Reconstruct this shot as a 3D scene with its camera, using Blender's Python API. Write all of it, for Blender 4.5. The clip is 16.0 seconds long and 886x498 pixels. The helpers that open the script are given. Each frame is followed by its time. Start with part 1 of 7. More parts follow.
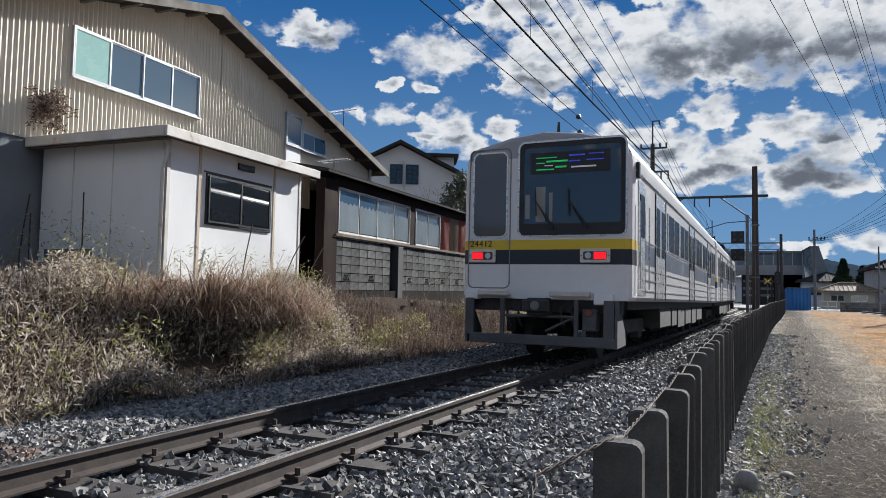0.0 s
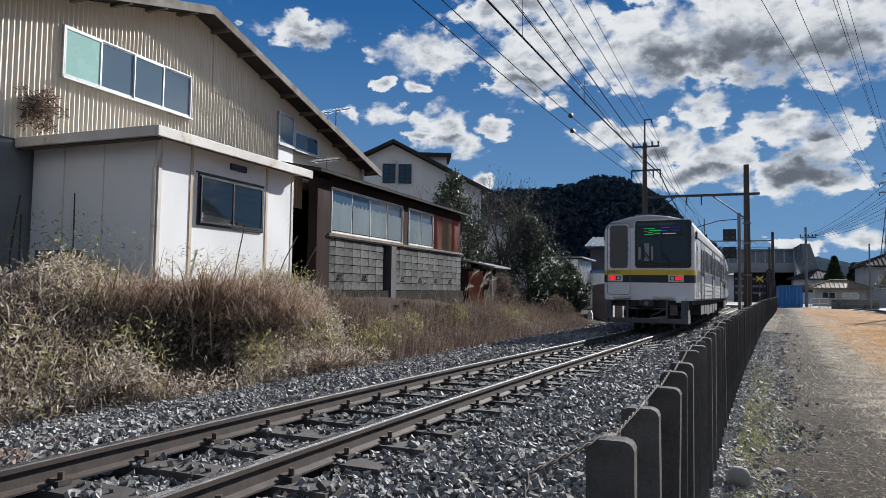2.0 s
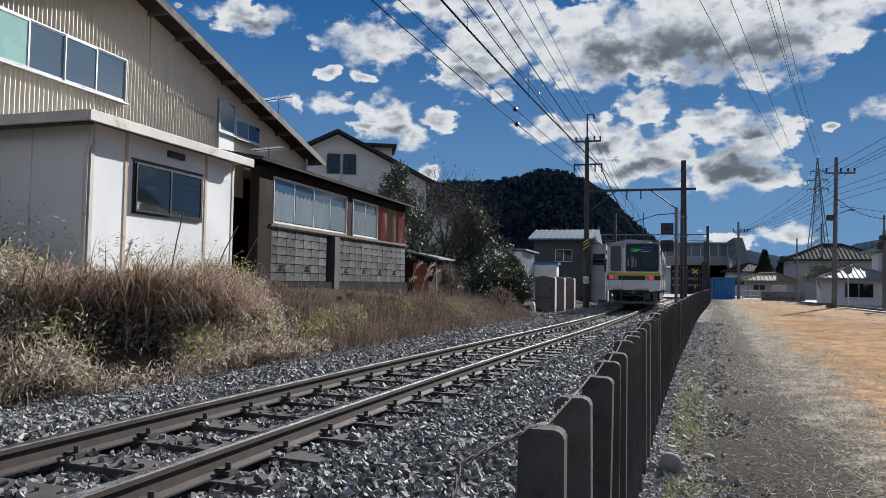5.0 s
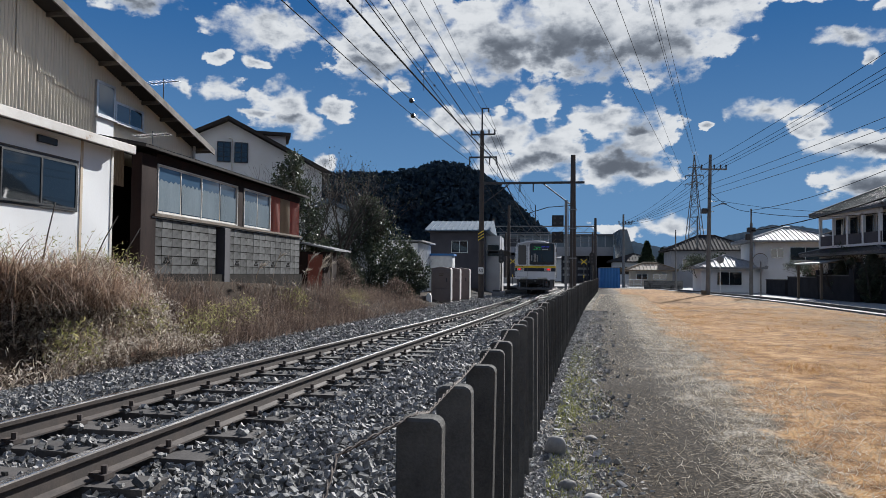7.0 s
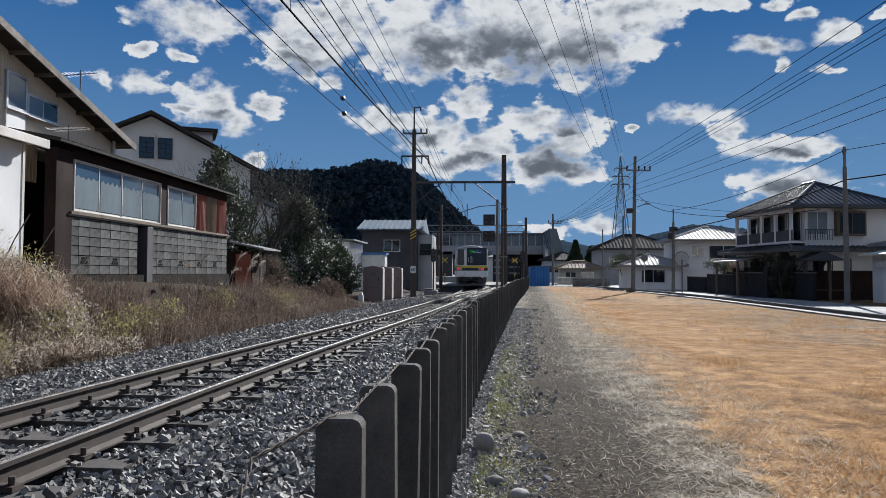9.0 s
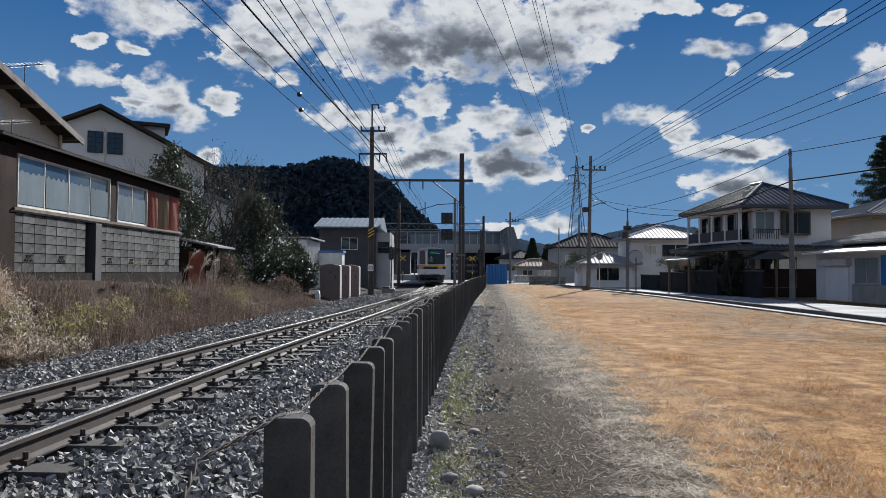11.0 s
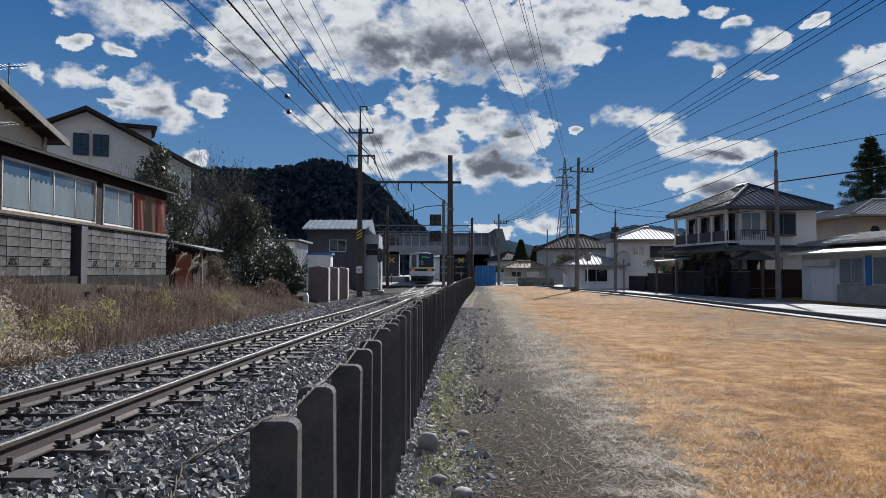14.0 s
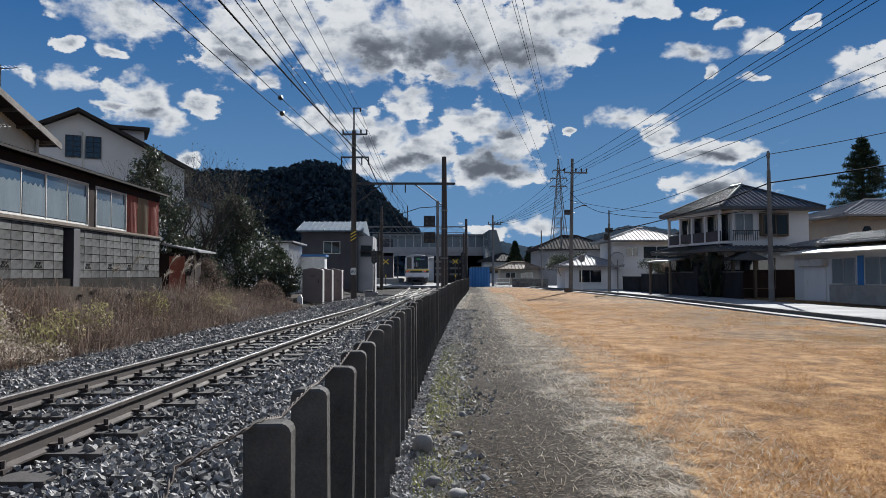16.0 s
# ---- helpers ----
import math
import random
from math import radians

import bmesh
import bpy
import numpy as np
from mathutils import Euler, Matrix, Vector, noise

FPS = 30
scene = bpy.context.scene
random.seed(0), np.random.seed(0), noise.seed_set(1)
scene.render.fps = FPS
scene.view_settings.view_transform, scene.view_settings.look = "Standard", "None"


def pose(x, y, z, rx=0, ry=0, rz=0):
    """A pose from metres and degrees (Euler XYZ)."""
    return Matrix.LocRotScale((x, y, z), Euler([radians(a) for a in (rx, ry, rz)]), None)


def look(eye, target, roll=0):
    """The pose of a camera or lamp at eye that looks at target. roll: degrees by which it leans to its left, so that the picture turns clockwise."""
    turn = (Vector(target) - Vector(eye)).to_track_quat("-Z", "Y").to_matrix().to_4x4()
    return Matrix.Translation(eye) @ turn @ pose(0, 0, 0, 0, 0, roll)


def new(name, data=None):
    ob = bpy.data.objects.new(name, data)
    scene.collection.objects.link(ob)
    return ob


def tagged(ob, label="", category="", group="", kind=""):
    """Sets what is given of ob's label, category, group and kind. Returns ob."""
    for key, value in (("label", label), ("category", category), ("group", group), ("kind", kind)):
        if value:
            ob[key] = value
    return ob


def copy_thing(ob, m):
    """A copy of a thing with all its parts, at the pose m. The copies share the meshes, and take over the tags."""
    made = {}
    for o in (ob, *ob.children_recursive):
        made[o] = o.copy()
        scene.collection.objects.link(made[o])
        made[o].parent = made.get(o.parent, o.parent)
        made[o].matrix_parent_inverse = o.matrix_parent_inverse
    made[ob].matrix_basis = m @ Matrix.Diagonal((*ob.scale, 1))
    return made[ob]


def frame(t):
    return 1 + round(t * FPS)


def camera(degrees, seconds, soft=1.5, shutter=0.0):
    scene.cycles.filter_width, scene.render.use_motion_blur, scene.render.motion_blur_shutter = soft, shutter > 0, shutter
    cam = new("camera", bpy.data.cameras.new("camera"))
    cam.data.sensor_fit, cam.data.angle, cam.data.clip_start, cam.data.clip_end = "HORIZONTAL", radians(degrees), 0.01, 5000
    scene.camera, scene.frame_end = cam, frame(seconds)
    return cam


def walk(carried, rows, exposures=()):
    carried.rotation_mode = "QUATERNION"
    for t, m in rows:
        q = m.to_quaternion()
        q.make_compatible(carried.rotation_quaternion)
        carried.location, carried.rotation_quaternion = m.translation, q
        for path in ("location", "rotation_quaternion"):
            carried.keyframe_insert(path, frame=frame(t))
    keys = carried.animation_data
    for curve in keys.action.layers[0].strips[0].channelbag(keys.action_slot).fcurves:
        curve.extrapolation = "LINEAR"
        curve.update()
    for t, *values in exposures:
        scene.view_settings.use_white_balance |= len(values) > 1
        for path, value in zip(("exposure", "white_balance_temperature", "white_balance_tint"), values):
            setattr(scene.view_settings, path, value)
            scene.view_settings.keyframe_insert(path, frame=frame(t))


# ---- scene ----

# ---- camera ----
cam = camera(65.1, 16.0, 0.8)
PIVOT = 0.27
LOOKS = [
    (0.0, 22.00, 3.30, 1.10), (0.5, 21.80, 3.29, 1.01), (1.0, 21.67, 3.32, 0.93), (1.5, 21.56, 3.32, 0.84), (2.0, 21.44, 3.25, 0.79),
    (2.5, 21.34, 3.14, 0.84), (3.0, 21.09, 3.07, 1.01), (3.7, 20.20, 2.93, 1.02), (4.6, 18.00, 2.72, 0.96), (5.5, 15.24, 2.49, 0.89), (6.0, 13.04, 2.35, 0.73), (6.5, 10.58, 2.15, 0.63),
    (7.0, 8.42, 2.01, 0.53), (7.5, 6.72, 1.98, 0.37), (8.0, 5.30, 2.03, 0.24), (8.5, 4.02, 2.03, 0.21), (9.0, 2.86, 1.96, 0.25),
    (9.5, 1.87, 1.89, 0.17), (10.0, 0.90, 1.87, 0.15), (11.0, -0.60, 1.82, 0.25), (12.5, -1.56, 1.79, 0.37), (13.0, -1.49, 1.86, 0.25), (13.5, -1.48, 1.92, 0.14),
    (14.0, -1.53, 1.97, 0.04), (14.5, -1.63, 2.01, -0.04), (15.0, -1.75, 2.03, -0.10), (15.5, -1.88, 2.06, -0.18), (16.0, -2.01, 2.08, -0.16)]


def cam_pose(yaw, pitch, lean):
    """The phone swings round the holder: its eye goes on a small arc."""
    a, b = radians(yaw), radians(22.0)
    eye = Vector((PIVOT * (math.sin(b) - math.sin(a)), PIVOT * (math.cos(a) - math.cos(b)), 1.30))
    way = Vector((-math.sin(a) * math.cos(radians(pitch)), math.cos(a) * math.cos(radians(pitch)), math.sin(radians(pitch))))
    return look(eye, eye + way * 10, lean)


walk(cam, [(t, cam_pose(y, p, r)) for t, y, p, r in LOOKS], exposures=[(0.0, 0.93, 6220, 9), (3.0, 0.90, 6220, 9), (7.0, 0.82, 6160, 9), (16.0, 0.79, 6160, 9)])

# ---- sky and sun ----
SUN_AZ, SUN_EL = 20.0, 29.0          # degrees from +y towards +x, and up
sun_way = Vector((math.sin(radians(SUN_AZ)) * math.cos(radians(SUN_EL)), math.cos(radians(SUN_AZ)) * math.cos(radians(SUN_EL)), math.sin(radians(SUN_EL))))
sun = new("sun", bpy.data.lights.new("sun", "SUN"))
sun.data.energy, sun.data.angle, sun.data.color = 5.0, radians(0.53), (1.0, 0.955, 0.895)
sun.matrix_world = look(sun_way * 50, (0, 0, 0))

# cloud banks: azimuth from +y to the right, height, half width, half height in degrees
BANKS = [(-14.7, 18.0, 4.6, 3.1), (-10.8, 19.9, 4.9, 3.3), (-4.8, 18.6, 6.0, 3.6), (2.2, 19.1, 9.8, 4.5), (8.8, 18.5, 6.2, 4.0), (12.5, 20.4, 5.4, 2.5), (17.8, 20.3, 3.9, 1.1), (2.2, 24.5, 15.2, 3.6), (-15.2, 22.8, 6.9, 2.7),
         (-0.6, 14.0, 2.2, 1.5), (-7.5, 12.3, 4.3, 1.2), (-3.4, 11.2, 4.0, 2.0), (0.1, 10.2, 4.4, 2.3), (4.8, 12.3, 3.2, 1.6), (7.6, 10.9, 3.2, 2.6), (5.5, 8.8, 5.3, 1.9), (-2.9, 8.9, 3.3, 1.1)]
PUFFS = [(-23.2, 18.8, 4.5, 2.0), (-21.6, 13.0, 2.8, 2.1), (-19.7, 11.5, 1.6, 1.4), (-17.3, 13.1, 1.8, 0.9), (-23.5, 12.4, 1.9, 0.5), (-26.2, 14.1, 1.7, 1.0), (-28.6, 14.0, 0.8, 0.7), (-26.6, 16.6, 1.2, 0.6), (-23.6, 16.2, 1.4, 0.5),
         (-18.3, 9.1, 0.9, 0.6), (-12.2, 15.2, 0.8, 1.1), (16.9, 12.2, 3.1, 0.9), (19.6, 11.1, 1.5, 1.1), (23.0, 9.3, 5.1, 1.2), (24.0, 6.7, 4.4, 1.5), (22.3, 16.9, 2.7, 0.8), (26.9, 17.1, 1.9, 1.0), (24.9, 18.6, 1.3, 0.5),
         (22.7, 19.7, 1.1, 0.5), (23.6, 15.2, 0.8, 0.7), (26.4, 14.6, 0.8, 0.4), (12.4, 11.5, 0.9, 0.4), (33.8, 13.1, 0.8, 0.5), (30.2, 18.2, 1.1, 0.4), (5.5, 3.5, 2.6, 0.9), (9.7, 3.7, 2.5, 0.9), (-7.0, 3.7, 2.7, 0.7),
         (-33.1, 20.1, 3.7, 1.5), (-39.7, 24.4, 5.2, 2.3), (-38.3, 20.0, 0.5, 0.3)]
# past the view; the banks behind the eye are unseen, added as fill light
BEYOND_AND_FILL = [(38.0, 14.0, 7.0, 2.6), (48.0, 8.0, 9.0, 2.0), (-50.0, 13.0, 9.0, 3.5), (60.0, 22.0, 14.0, 5.0), (-80.0, 25.0, 16.0, 6.0), (-2.0, 33.0, 13.0, 4.0), (-30.0, 40.0, 15.0, 6.0), (112.0, 22.0, 30.0, 9.0), (165.0, 34.0, 42.0, 14.0),
          (-140.0, 20.0, 34.0, 10.0), (-165.0, 24.0, 40.0, 9.0), (140.0, 55.0, 40.0, 12.0), (-100.0, 50.0, 42.0, 14.0), (92.0, 48.0, 30.0, 12.0)]
CLOUDS = BANKS + PUFFS + BEYOND_AND_FILL

# their grey, shaded bases
BASES = [(2.2, 16.9, 8.6, 2.3), (-2.9, 17.5, 3.3, 1.5), (8.3, 16.4, 3.2, 1.1), (6.4, 9.0, 3.7, 1.0), (-0.3, 9.0, 2.8, 0.7), (4.1, 10.3, 2.3, 0.6), (7.4, 11.8, 1.4, 0.5), (-14.7, 16.5, 2.6, 0.7), (23.9, 6.2, 2.8, 0.6),
         (23.2, 8.9, 2.4, 0.4), (-21.4, 12.0, 1.2, 0.5), (-5.2, 11.1, 1.9, 0.5), (-32.2, 19.4, 2.3, 0.5), (60.0, 19.0, 10.0, 2.5), (-80.0, 22.0, 12.0, 3.0), (-50.0, 11.0, 6.0, 1.6)]


class Nodes:
    """Short hand for building a node tree."""

    def __init__(self, tree):
        self.tree = tree

    def add(self, kind):
        return self.tree.nodes.new(kind)

    def put(self, socket, value):
        if isinstance(value, bpy.types.NodeSocket):
            self.tree.links.new(value, socket)
        else:
            socket.default_value = value

    def math(self, op, a, b=0.0, c=0.0):
        n = self.add("ShaderNodeMath")
        n.operation = op
        for s, v in zip(n.inputs, (a, b, c)):
            self.put(s, v)
        return n.outputs[0]

    def vec(self, op, a, b=(0, 0, 0)):
        n = self.add("ShaderNodeVectorMath")
        n.operation = op
        self.put(n.inputs[0], a)
        self.put(n.inputs[1], b)
        return n.outputs["Value" if op in ("LENGTH", "DOT_PRODUCT") else "Vector"]

    def noise(self, vector, scale, detail=4.0, rough=0.55, out=0):
        n = self.add("ShaderNodeTexNoise")
        self.put(n.inputs["Vector"], vector)
        n.inputs["Scale"].default_value, n.inputs["Detail"].default_value, n.inputs["Roughness"].default_value = scale, detail, rough
        return n.outputs[out]

    def ramp(self, fac, stops):
        n = self.add("ShaderNodeValToRGB")
        el = n.color_ramp.elements
        while len(el) < len(stops):
            el.new(0.5)
        for e, (p, c) in zip(el, stops):
            e.position, e.color = p, (*c, 1) if len(c) == 3 else c
        self.put(n.inputs[0], fac)
        return n.outputs[0]

    def span(self, v, a, b, lo=0.0, hi=1.0):
        n = self.add("ShaderNodeMapRange")
        n.interpolation_type = "SMOOTHSTEP"
        for s, x in zip(n.inputs, (v, a, b, lo, hi)):
            self.put(s, x)
        return n.outputs[0]

    def mix(self, fac, a, b, kind="MIX"):
        n = self.add("ShaderNodeMix")
        n.data_type, n.blend_type = "RGBA", kind
        self.put(n.inputs[0], fac)
        self.put(n.inputs[6], a if isinstance(a, bpy.types.NodeSocket) else (*a, 1))
        self.put(n.inputs[7], b if isinstance(b, bpy.types.NodeSocket) else (*b, 1))
        return n.outputs[2]


def make_world():
    world = bpy.data.worlds.new("sky")
    scene.world = world
    world.use_nodes = True
    world.node_tree.nodes.clear()
    k = Nodes(world.node_tree)
    sky = k.add("ShaderNodeTexSky")
    sky.sky_type, sky.sun_disc, sky.sun_elevation, sky.sun_rotation = "NISHITA", False, radians(SUN_EL), radians(SUN_AZ)
    sky.altitude, sky.air_density, sky.dust_density, sky.ozone_density = 200.0, 1.0, 0.5, 3.0
    way = k.add("ShaderNodeTexCoord").outputs["Generated"]
    xyz = k.add("ShaderNodeSeparateXYZ")
    k.put(xyz.inputs[0], way)
    x, y, z = xyz.outputs
    az = k.math("MULTIPLY", k.math("ARCTAN2", x, y), 57.2958)
    el = k.math("MULTIPLY", k.math("ARCSINE", z), 57.2958)
    # paler towards the horizon, deep blue overhead
    height = k.span(el, -1.0, 26.0)
    cap = k.mix(height, (1.08, 1.80, 2.80), (0.29, 0.74, 1.74))
    blue = k.add("ShaderNodeHueSaturation")
    k.put(blue.inputs["Color"], k.vec("MINIMUM", k.vec("MULTIPLY", sky.outputs[0], (0.40, 0.52, 0.69)), cap))
    blue.inputs["Saturation"].default_value, blue.inputs["Value"].default_value = 1.12, 1.0
    flat = k.add("ShaderNodeCombineXYZ")
    k.put(flat.inputs[0], az)
    k.put(flat.inputs[1], el)
    plane = flat.outputs[0]
    stretched = k.vec("MULTIPLY", plane, (1.0, 1.5, 1.0))
    big = k.noise(stretched, 0.30, 6.0, 0.56, 1)
    warp = k.vec("MULTIPLY", k.vec("SUBTRACT", big, (0.5, 0.5, 0.5)), (4.2, 2.6, 0.0))
    place = k.vec("ADD", plane, warp)

    def field(point, banks):
        total = None
        for a, e, w, h in banks:
            d = k.vec("LENGTH", k.vec("MULTIPLY", k.vec("SUBTRACT", point, (a, e, 0)), (1 / w, 1 / h, 0)))
            v = k.math("SUBTRACT", 1.0, d)
            total = v if total is None else k.math("SMOOTH_MAX", total, v, 0.12)
        return total

    fine = k.noise(stretched, 0.48, 12.0, 0.56)
    puff = k.math("MULTIPLY_ADD", fine, 1.9, -0.93)
    dens = k.math("ADD", field(place, CLOUDS), puff)
    # crisp billows in the thick parts, frayed veils at some rims
    veil = k.span(k.noise(stretched, 0.22, 3.0, 0.5), 0.38, 0.64, 0.20, 0.75)
    cover = k.span(dens, 0.02, k.math("ADD", 0.02, veil))
    # the sun stands above to the right: billows are bright towards it and grey away from it
    toward = k.vec("ADD", stretched, (0.5, 0.8, 0.0))
    relief = k.math("SUBTRACT", k.noise(toward, 0.5, 8.0, 0.55), k.noise(stretched, 0.5, 8.0, 0.55))
    lumps = k.math("MULTIPLY_ADD", k.noise(stretched, 0.26, 8.0, 0.52), 0.9, -0.45)
    under = k.span(k.math("ADD", k.math("MULTIPLY", field(place, BASES), 1.35), lumps), -0.70, 0.72)
    under = k.math("MAXIMUM", under, k.span(dens, 0.45, 1.35, 0.0, 0.42))
    folds = k.span(relief, -0.08, 0.22, 0.0, 0.45)
    shade = k.math("MULTIPLY", k.math("MINIMUM", k.math("ADD", under, k.math("MULTIPLY", folds, k.math("SUBTRACT", 1.0, k.math("MULTIPLY", under, 0.6)))), 1.0), k.span(dens, 0.05, 0.95))
    white = k.ramp(shade, [(0.0, (1.0, 1.0, 1.0)), (0.2, (0.80, 0.815, 0.84)), (0.5, (0.47, 0.50, 0.55)), (0.78, (0.25, 0.275, 0.32)), (1.0, (0.165, 0.185, 0.222))])
    white = k.vec("MULTIPLY", white, (4.2, 4.2, 4.2))
    tone = k.mix(cover, blue.outputs[0], white)
    bg = k.add("ShaderNodeBackground")
    k.put(bg.inputs[0], tone)
    bg.inputs[1].default_value = 0.10
    out = k.add("ShaderNodeOutputWorld")
    k.put(out.inputs[0], bg.outputs[0])


make_world()

# ---- materials ----
def material(name, base, rough=0.7, metal=0.0, spec=0.5, second=None, scale=3.0, amount=0.5, fine=60.0, bump=0.15, spots=None, spot_scale=1.2, spot_cut=0.6, island=0.0, per_object=0.0, streak=0.0, coat=0.0, glow=0.0, extra=None):
    """A surface in two tones with grain, wear spots and relief. base, second, spots: linear colours."""
    m = bpy.data.materials.new(name)
    m.use_nodes = True
    k = Nodes(m.node_tree)
    p = m.node_tree.nodes["Principled BSDF"]
    at = k.add("ShaderNodeTexCoord").outputs["Object"]
    if streak:
        at = k.vec("MULTIPLY", at, (1.0, 1.0, streak))
    second = second or tuple(c * 0.72 for c in base)
    broad = k.noise(at, scale, 5.0, 0.6)
    grain = k.noise(at, fine, 3.0, 0.6)
    mask = k.math("ADD", k.math("MULTIPLY", broad, 0.7), k.math("MULTIPLY", grain, 0.3))
    colour = k.mix(k.span(mask, 0.5 - 0.25 / max(amount, 0.05) * 0.5, 0.5 + 0.25 / max(amount, 0.05) * 0.5), base, second)
    if spots:
        colour = k.mix(k.span(k.noise(at, spot_scale, 7.0, 0.68), spot_cut, spot_cut + 0.08), colour, spots)
    if island or per_object:
        if per_object:
            r = k.add("ShaderNodeObjectInfo").outputs["Random"]
        else:
            r = k.add("ShaderNodeNewGeometry").outputs["Random Per Island"]
        hsv = k.add("ShaderNodeHueSaturation")
        spread = island or per_object
        k.put(hsv.inputs["Value"], k.math("MULTIPLY_ADD", r, 2 * spread, 1.0 - spread))
        k.put(hsv.inputs["Color"], colour)
        colour = hsv.outputs[0]
    if extra:
        colour = extra(k, colour)
    k.put(p.inputs["Base Color"], colour)
    k.put(p.inputs["Roughness"], k.span(mask, 0.3, 0.7, max(rough - 0.08, 0.02), min(rough + 0.08, 1.0)))
    p.inputs["Metallic"].default_value = metal
    p.inputs["Specular IOR Level"].default_value = spec
    p.inputs["Coat Weight"].default_value = coat
    if bump:
        b = k.add("ShaderNodeBump")
        b.inputs["Strength"].default_value, b.inputs["Distance"].default_value = bump, 0.02
        k.put(b.inputs["Height"], mask)
        k.put(p.inputs["Normal"], b.outputs[0])
    if glow:
        k.put(p.inputs["Emission Color"], colour)
        p.inputs["Emission Strength"].default_value = glow
    return m


def leaf_material(name, stops, through_light=0.35, spec=0.3, rough=0.7):
    m = bpy.data.materials.new(name)
    m.use_nodes = True
    k = Nodes(m.node_tree)
    p = m.node_tree.nodes["Principled BSDF"]
    r = k.add("ShaderNodeNewGeometry").outputs["Random Per Island"]
    at = k.add("ShaderNodeTexCoord").outputs["Object"]
    c = k.ramp(k.math("ADD", k.math("MULTIPLY", r, 0.72), k.math("MULTIPLY", k.noise(at, 0.5, 5.0, 0.6), 0.42)), stops)
    k.put(p.inputs["Base Color"], c)
    p.inputs["Roughness"].default_value = rough
    p.inputs["Specular IOR Level"].default_value = spec
    t = k.add("ShaderNodeBsdfTranslucent")
    k.put(t.inputs[0], c)
    mix = k.add("ShaderNodeMixShader")
    mix.inputs[0].default_value = through_light
    k.put(mix.inputs[1], p.outputs[0])
    k.put(mix.inputs[2], t.outputs[0])
    k.put(m.node_tree.nodes["Material Output"].inputs[0], mix.outputs[0])
    return m


def glass_material(name, tint, rough=0.03, clear=0.0):
    m = bpy.data.materials.new(name)
    m.use_nodes = True
    k = Nodes(m.node_tree)
    p = m.node_tree.nodes["Principled BSDF"]
    p.inputs["Base Color"].default_value = (*tint, 1)
    p.inputs["Roughness"].default_value = rough
    p.inputs["IOR"].default_value = 1.52
    p.inputs["Transmission Weight"].default_value = clear
    p.inputs["Specular IOR Level"].default_value = 0.8
    return m


M = {}
# stone tones spread wide, so lit facets are partly in the colour
M["ballast"] = material("ballast", (0.30, 0.29, 0.275), 0.7, spec=0.25, second=(0.055, 0.054, 0.052), scale=9, fine=120, bump=0.4, island=0.7, spots=(0.15, 0.10, 0.075), spot_scale=0.5, spot_cut=0.62)
M["rail_side"] = material("rail_rust", (0.058, 0.040, 0.031), 0.7, second=(0.024, 0.018, 0.016), scale=6, fine=90, bump=0.2)
M["rail_top"] = material("rail_polished", (0.62, 0.60, 0.57), 0.24, 1.0, second=(0.45, 0.43, 0.41), scale=14, fine=160, bump=0.03, streak=1)
M["sleeper"] = material("sleeper_wood", (0.075, 0.066, 0.060), 0.85, second=(0.035, 0.03, 0.028), scale=5, fine=70, bump=0.5, per_object=0.25)
M["clip"] = material("rusty_iron", (0.06, 0.042, 0.034), 0.7, second=(0.03, 0.022, 0.02), scale=20)
M["concrete_post"] = material("aged_concrete", (0.105, 0.10, 0.092), 0.9, spec=0.15, second=(0.042, 0.041, 0.040), scale=7, fine=140, bump=0.5, spots=(0.055, 0.055, 0.05), spot_scale=5, spot_cut=0.58, per_object=0.2)
M["concrete"] = material("concrete", (0.36, 0.35, 0.33), 0.88, second=(0.24, 0.235, 0.22), scale=2, fine=110, bump=0.25, spots=(0.14, 0.135, 0.12), spot_scale=1.6, spot_cut=0.62)
M["block"] = material("concrete_block", (0.165, 0.165, 0.16), 0.92, spec=0.15, second=(0.085, 0.085, 0.085), scale=4, fine=150, bump=0.5, spots=(0.07, 0.068, 0.064), spot_scale=2.2, spot_cut=0.54, per_object=0.3)
# dark joints; the same near-black stands for shade in recess and vents
M["mortar_and_shade"] = material("dark_mortar_and_shade", (0.018, 0.017, 0.016), 0.95, spec=0.05, scale=6)
M["wire"] = material("galvanised_wire", (0.10, 0.075, 0.06), 0.85, 0.0, scale=30)
M["cable"] = material("black_cable", (0.012, 0.012, 0.013), 0.95, spec=0.03, bump=0.0)
M["steel_dark"] = material("weathered_steel", (0.07, 0.07, 0.072), 0.6, 0.5, scale=4, bump=0.1)
M["steel_grey"] = material("grey_steel", (0.22, 0.22, 0.22), 0.5, 0.6, scale=4, bump=0.1)
M["pole_concrete"] = material("pole_concrete", (0.19, 0.185, 0.178), 0.9, spec=0.15, second=(0.12, 0.117, 0.112), scale=2, fine=80)
M["pole_dark"] = material("pole_dark_steel", (0.05, 0.045, 0.042), 0.7, 0.3, second=(0.08, 0.06, 0.05), scale=3)
M["insulator"] = material("brown_porcelain", (0.05, 0.045, 0.04), 0.25, scale=20)
M["white_panel"] = material("white_painted_panel", (0.75, 0.755, 0.76), 0.7, spec=0.2, second=(0.68, 0.68, 0.68), scale=1.2, fine=60, bump=0.06, spots=(0.50, 0.44, 0.36), spot_scale=0.9, spot_cut=0.69, streak=0.35)
M["rust_streak"] = material("rust_run", (0.42, 0.30, 0.19), 0.8, second=(0.58, 0.50, 0.40), scale=5, fine=40, streak=0.2)
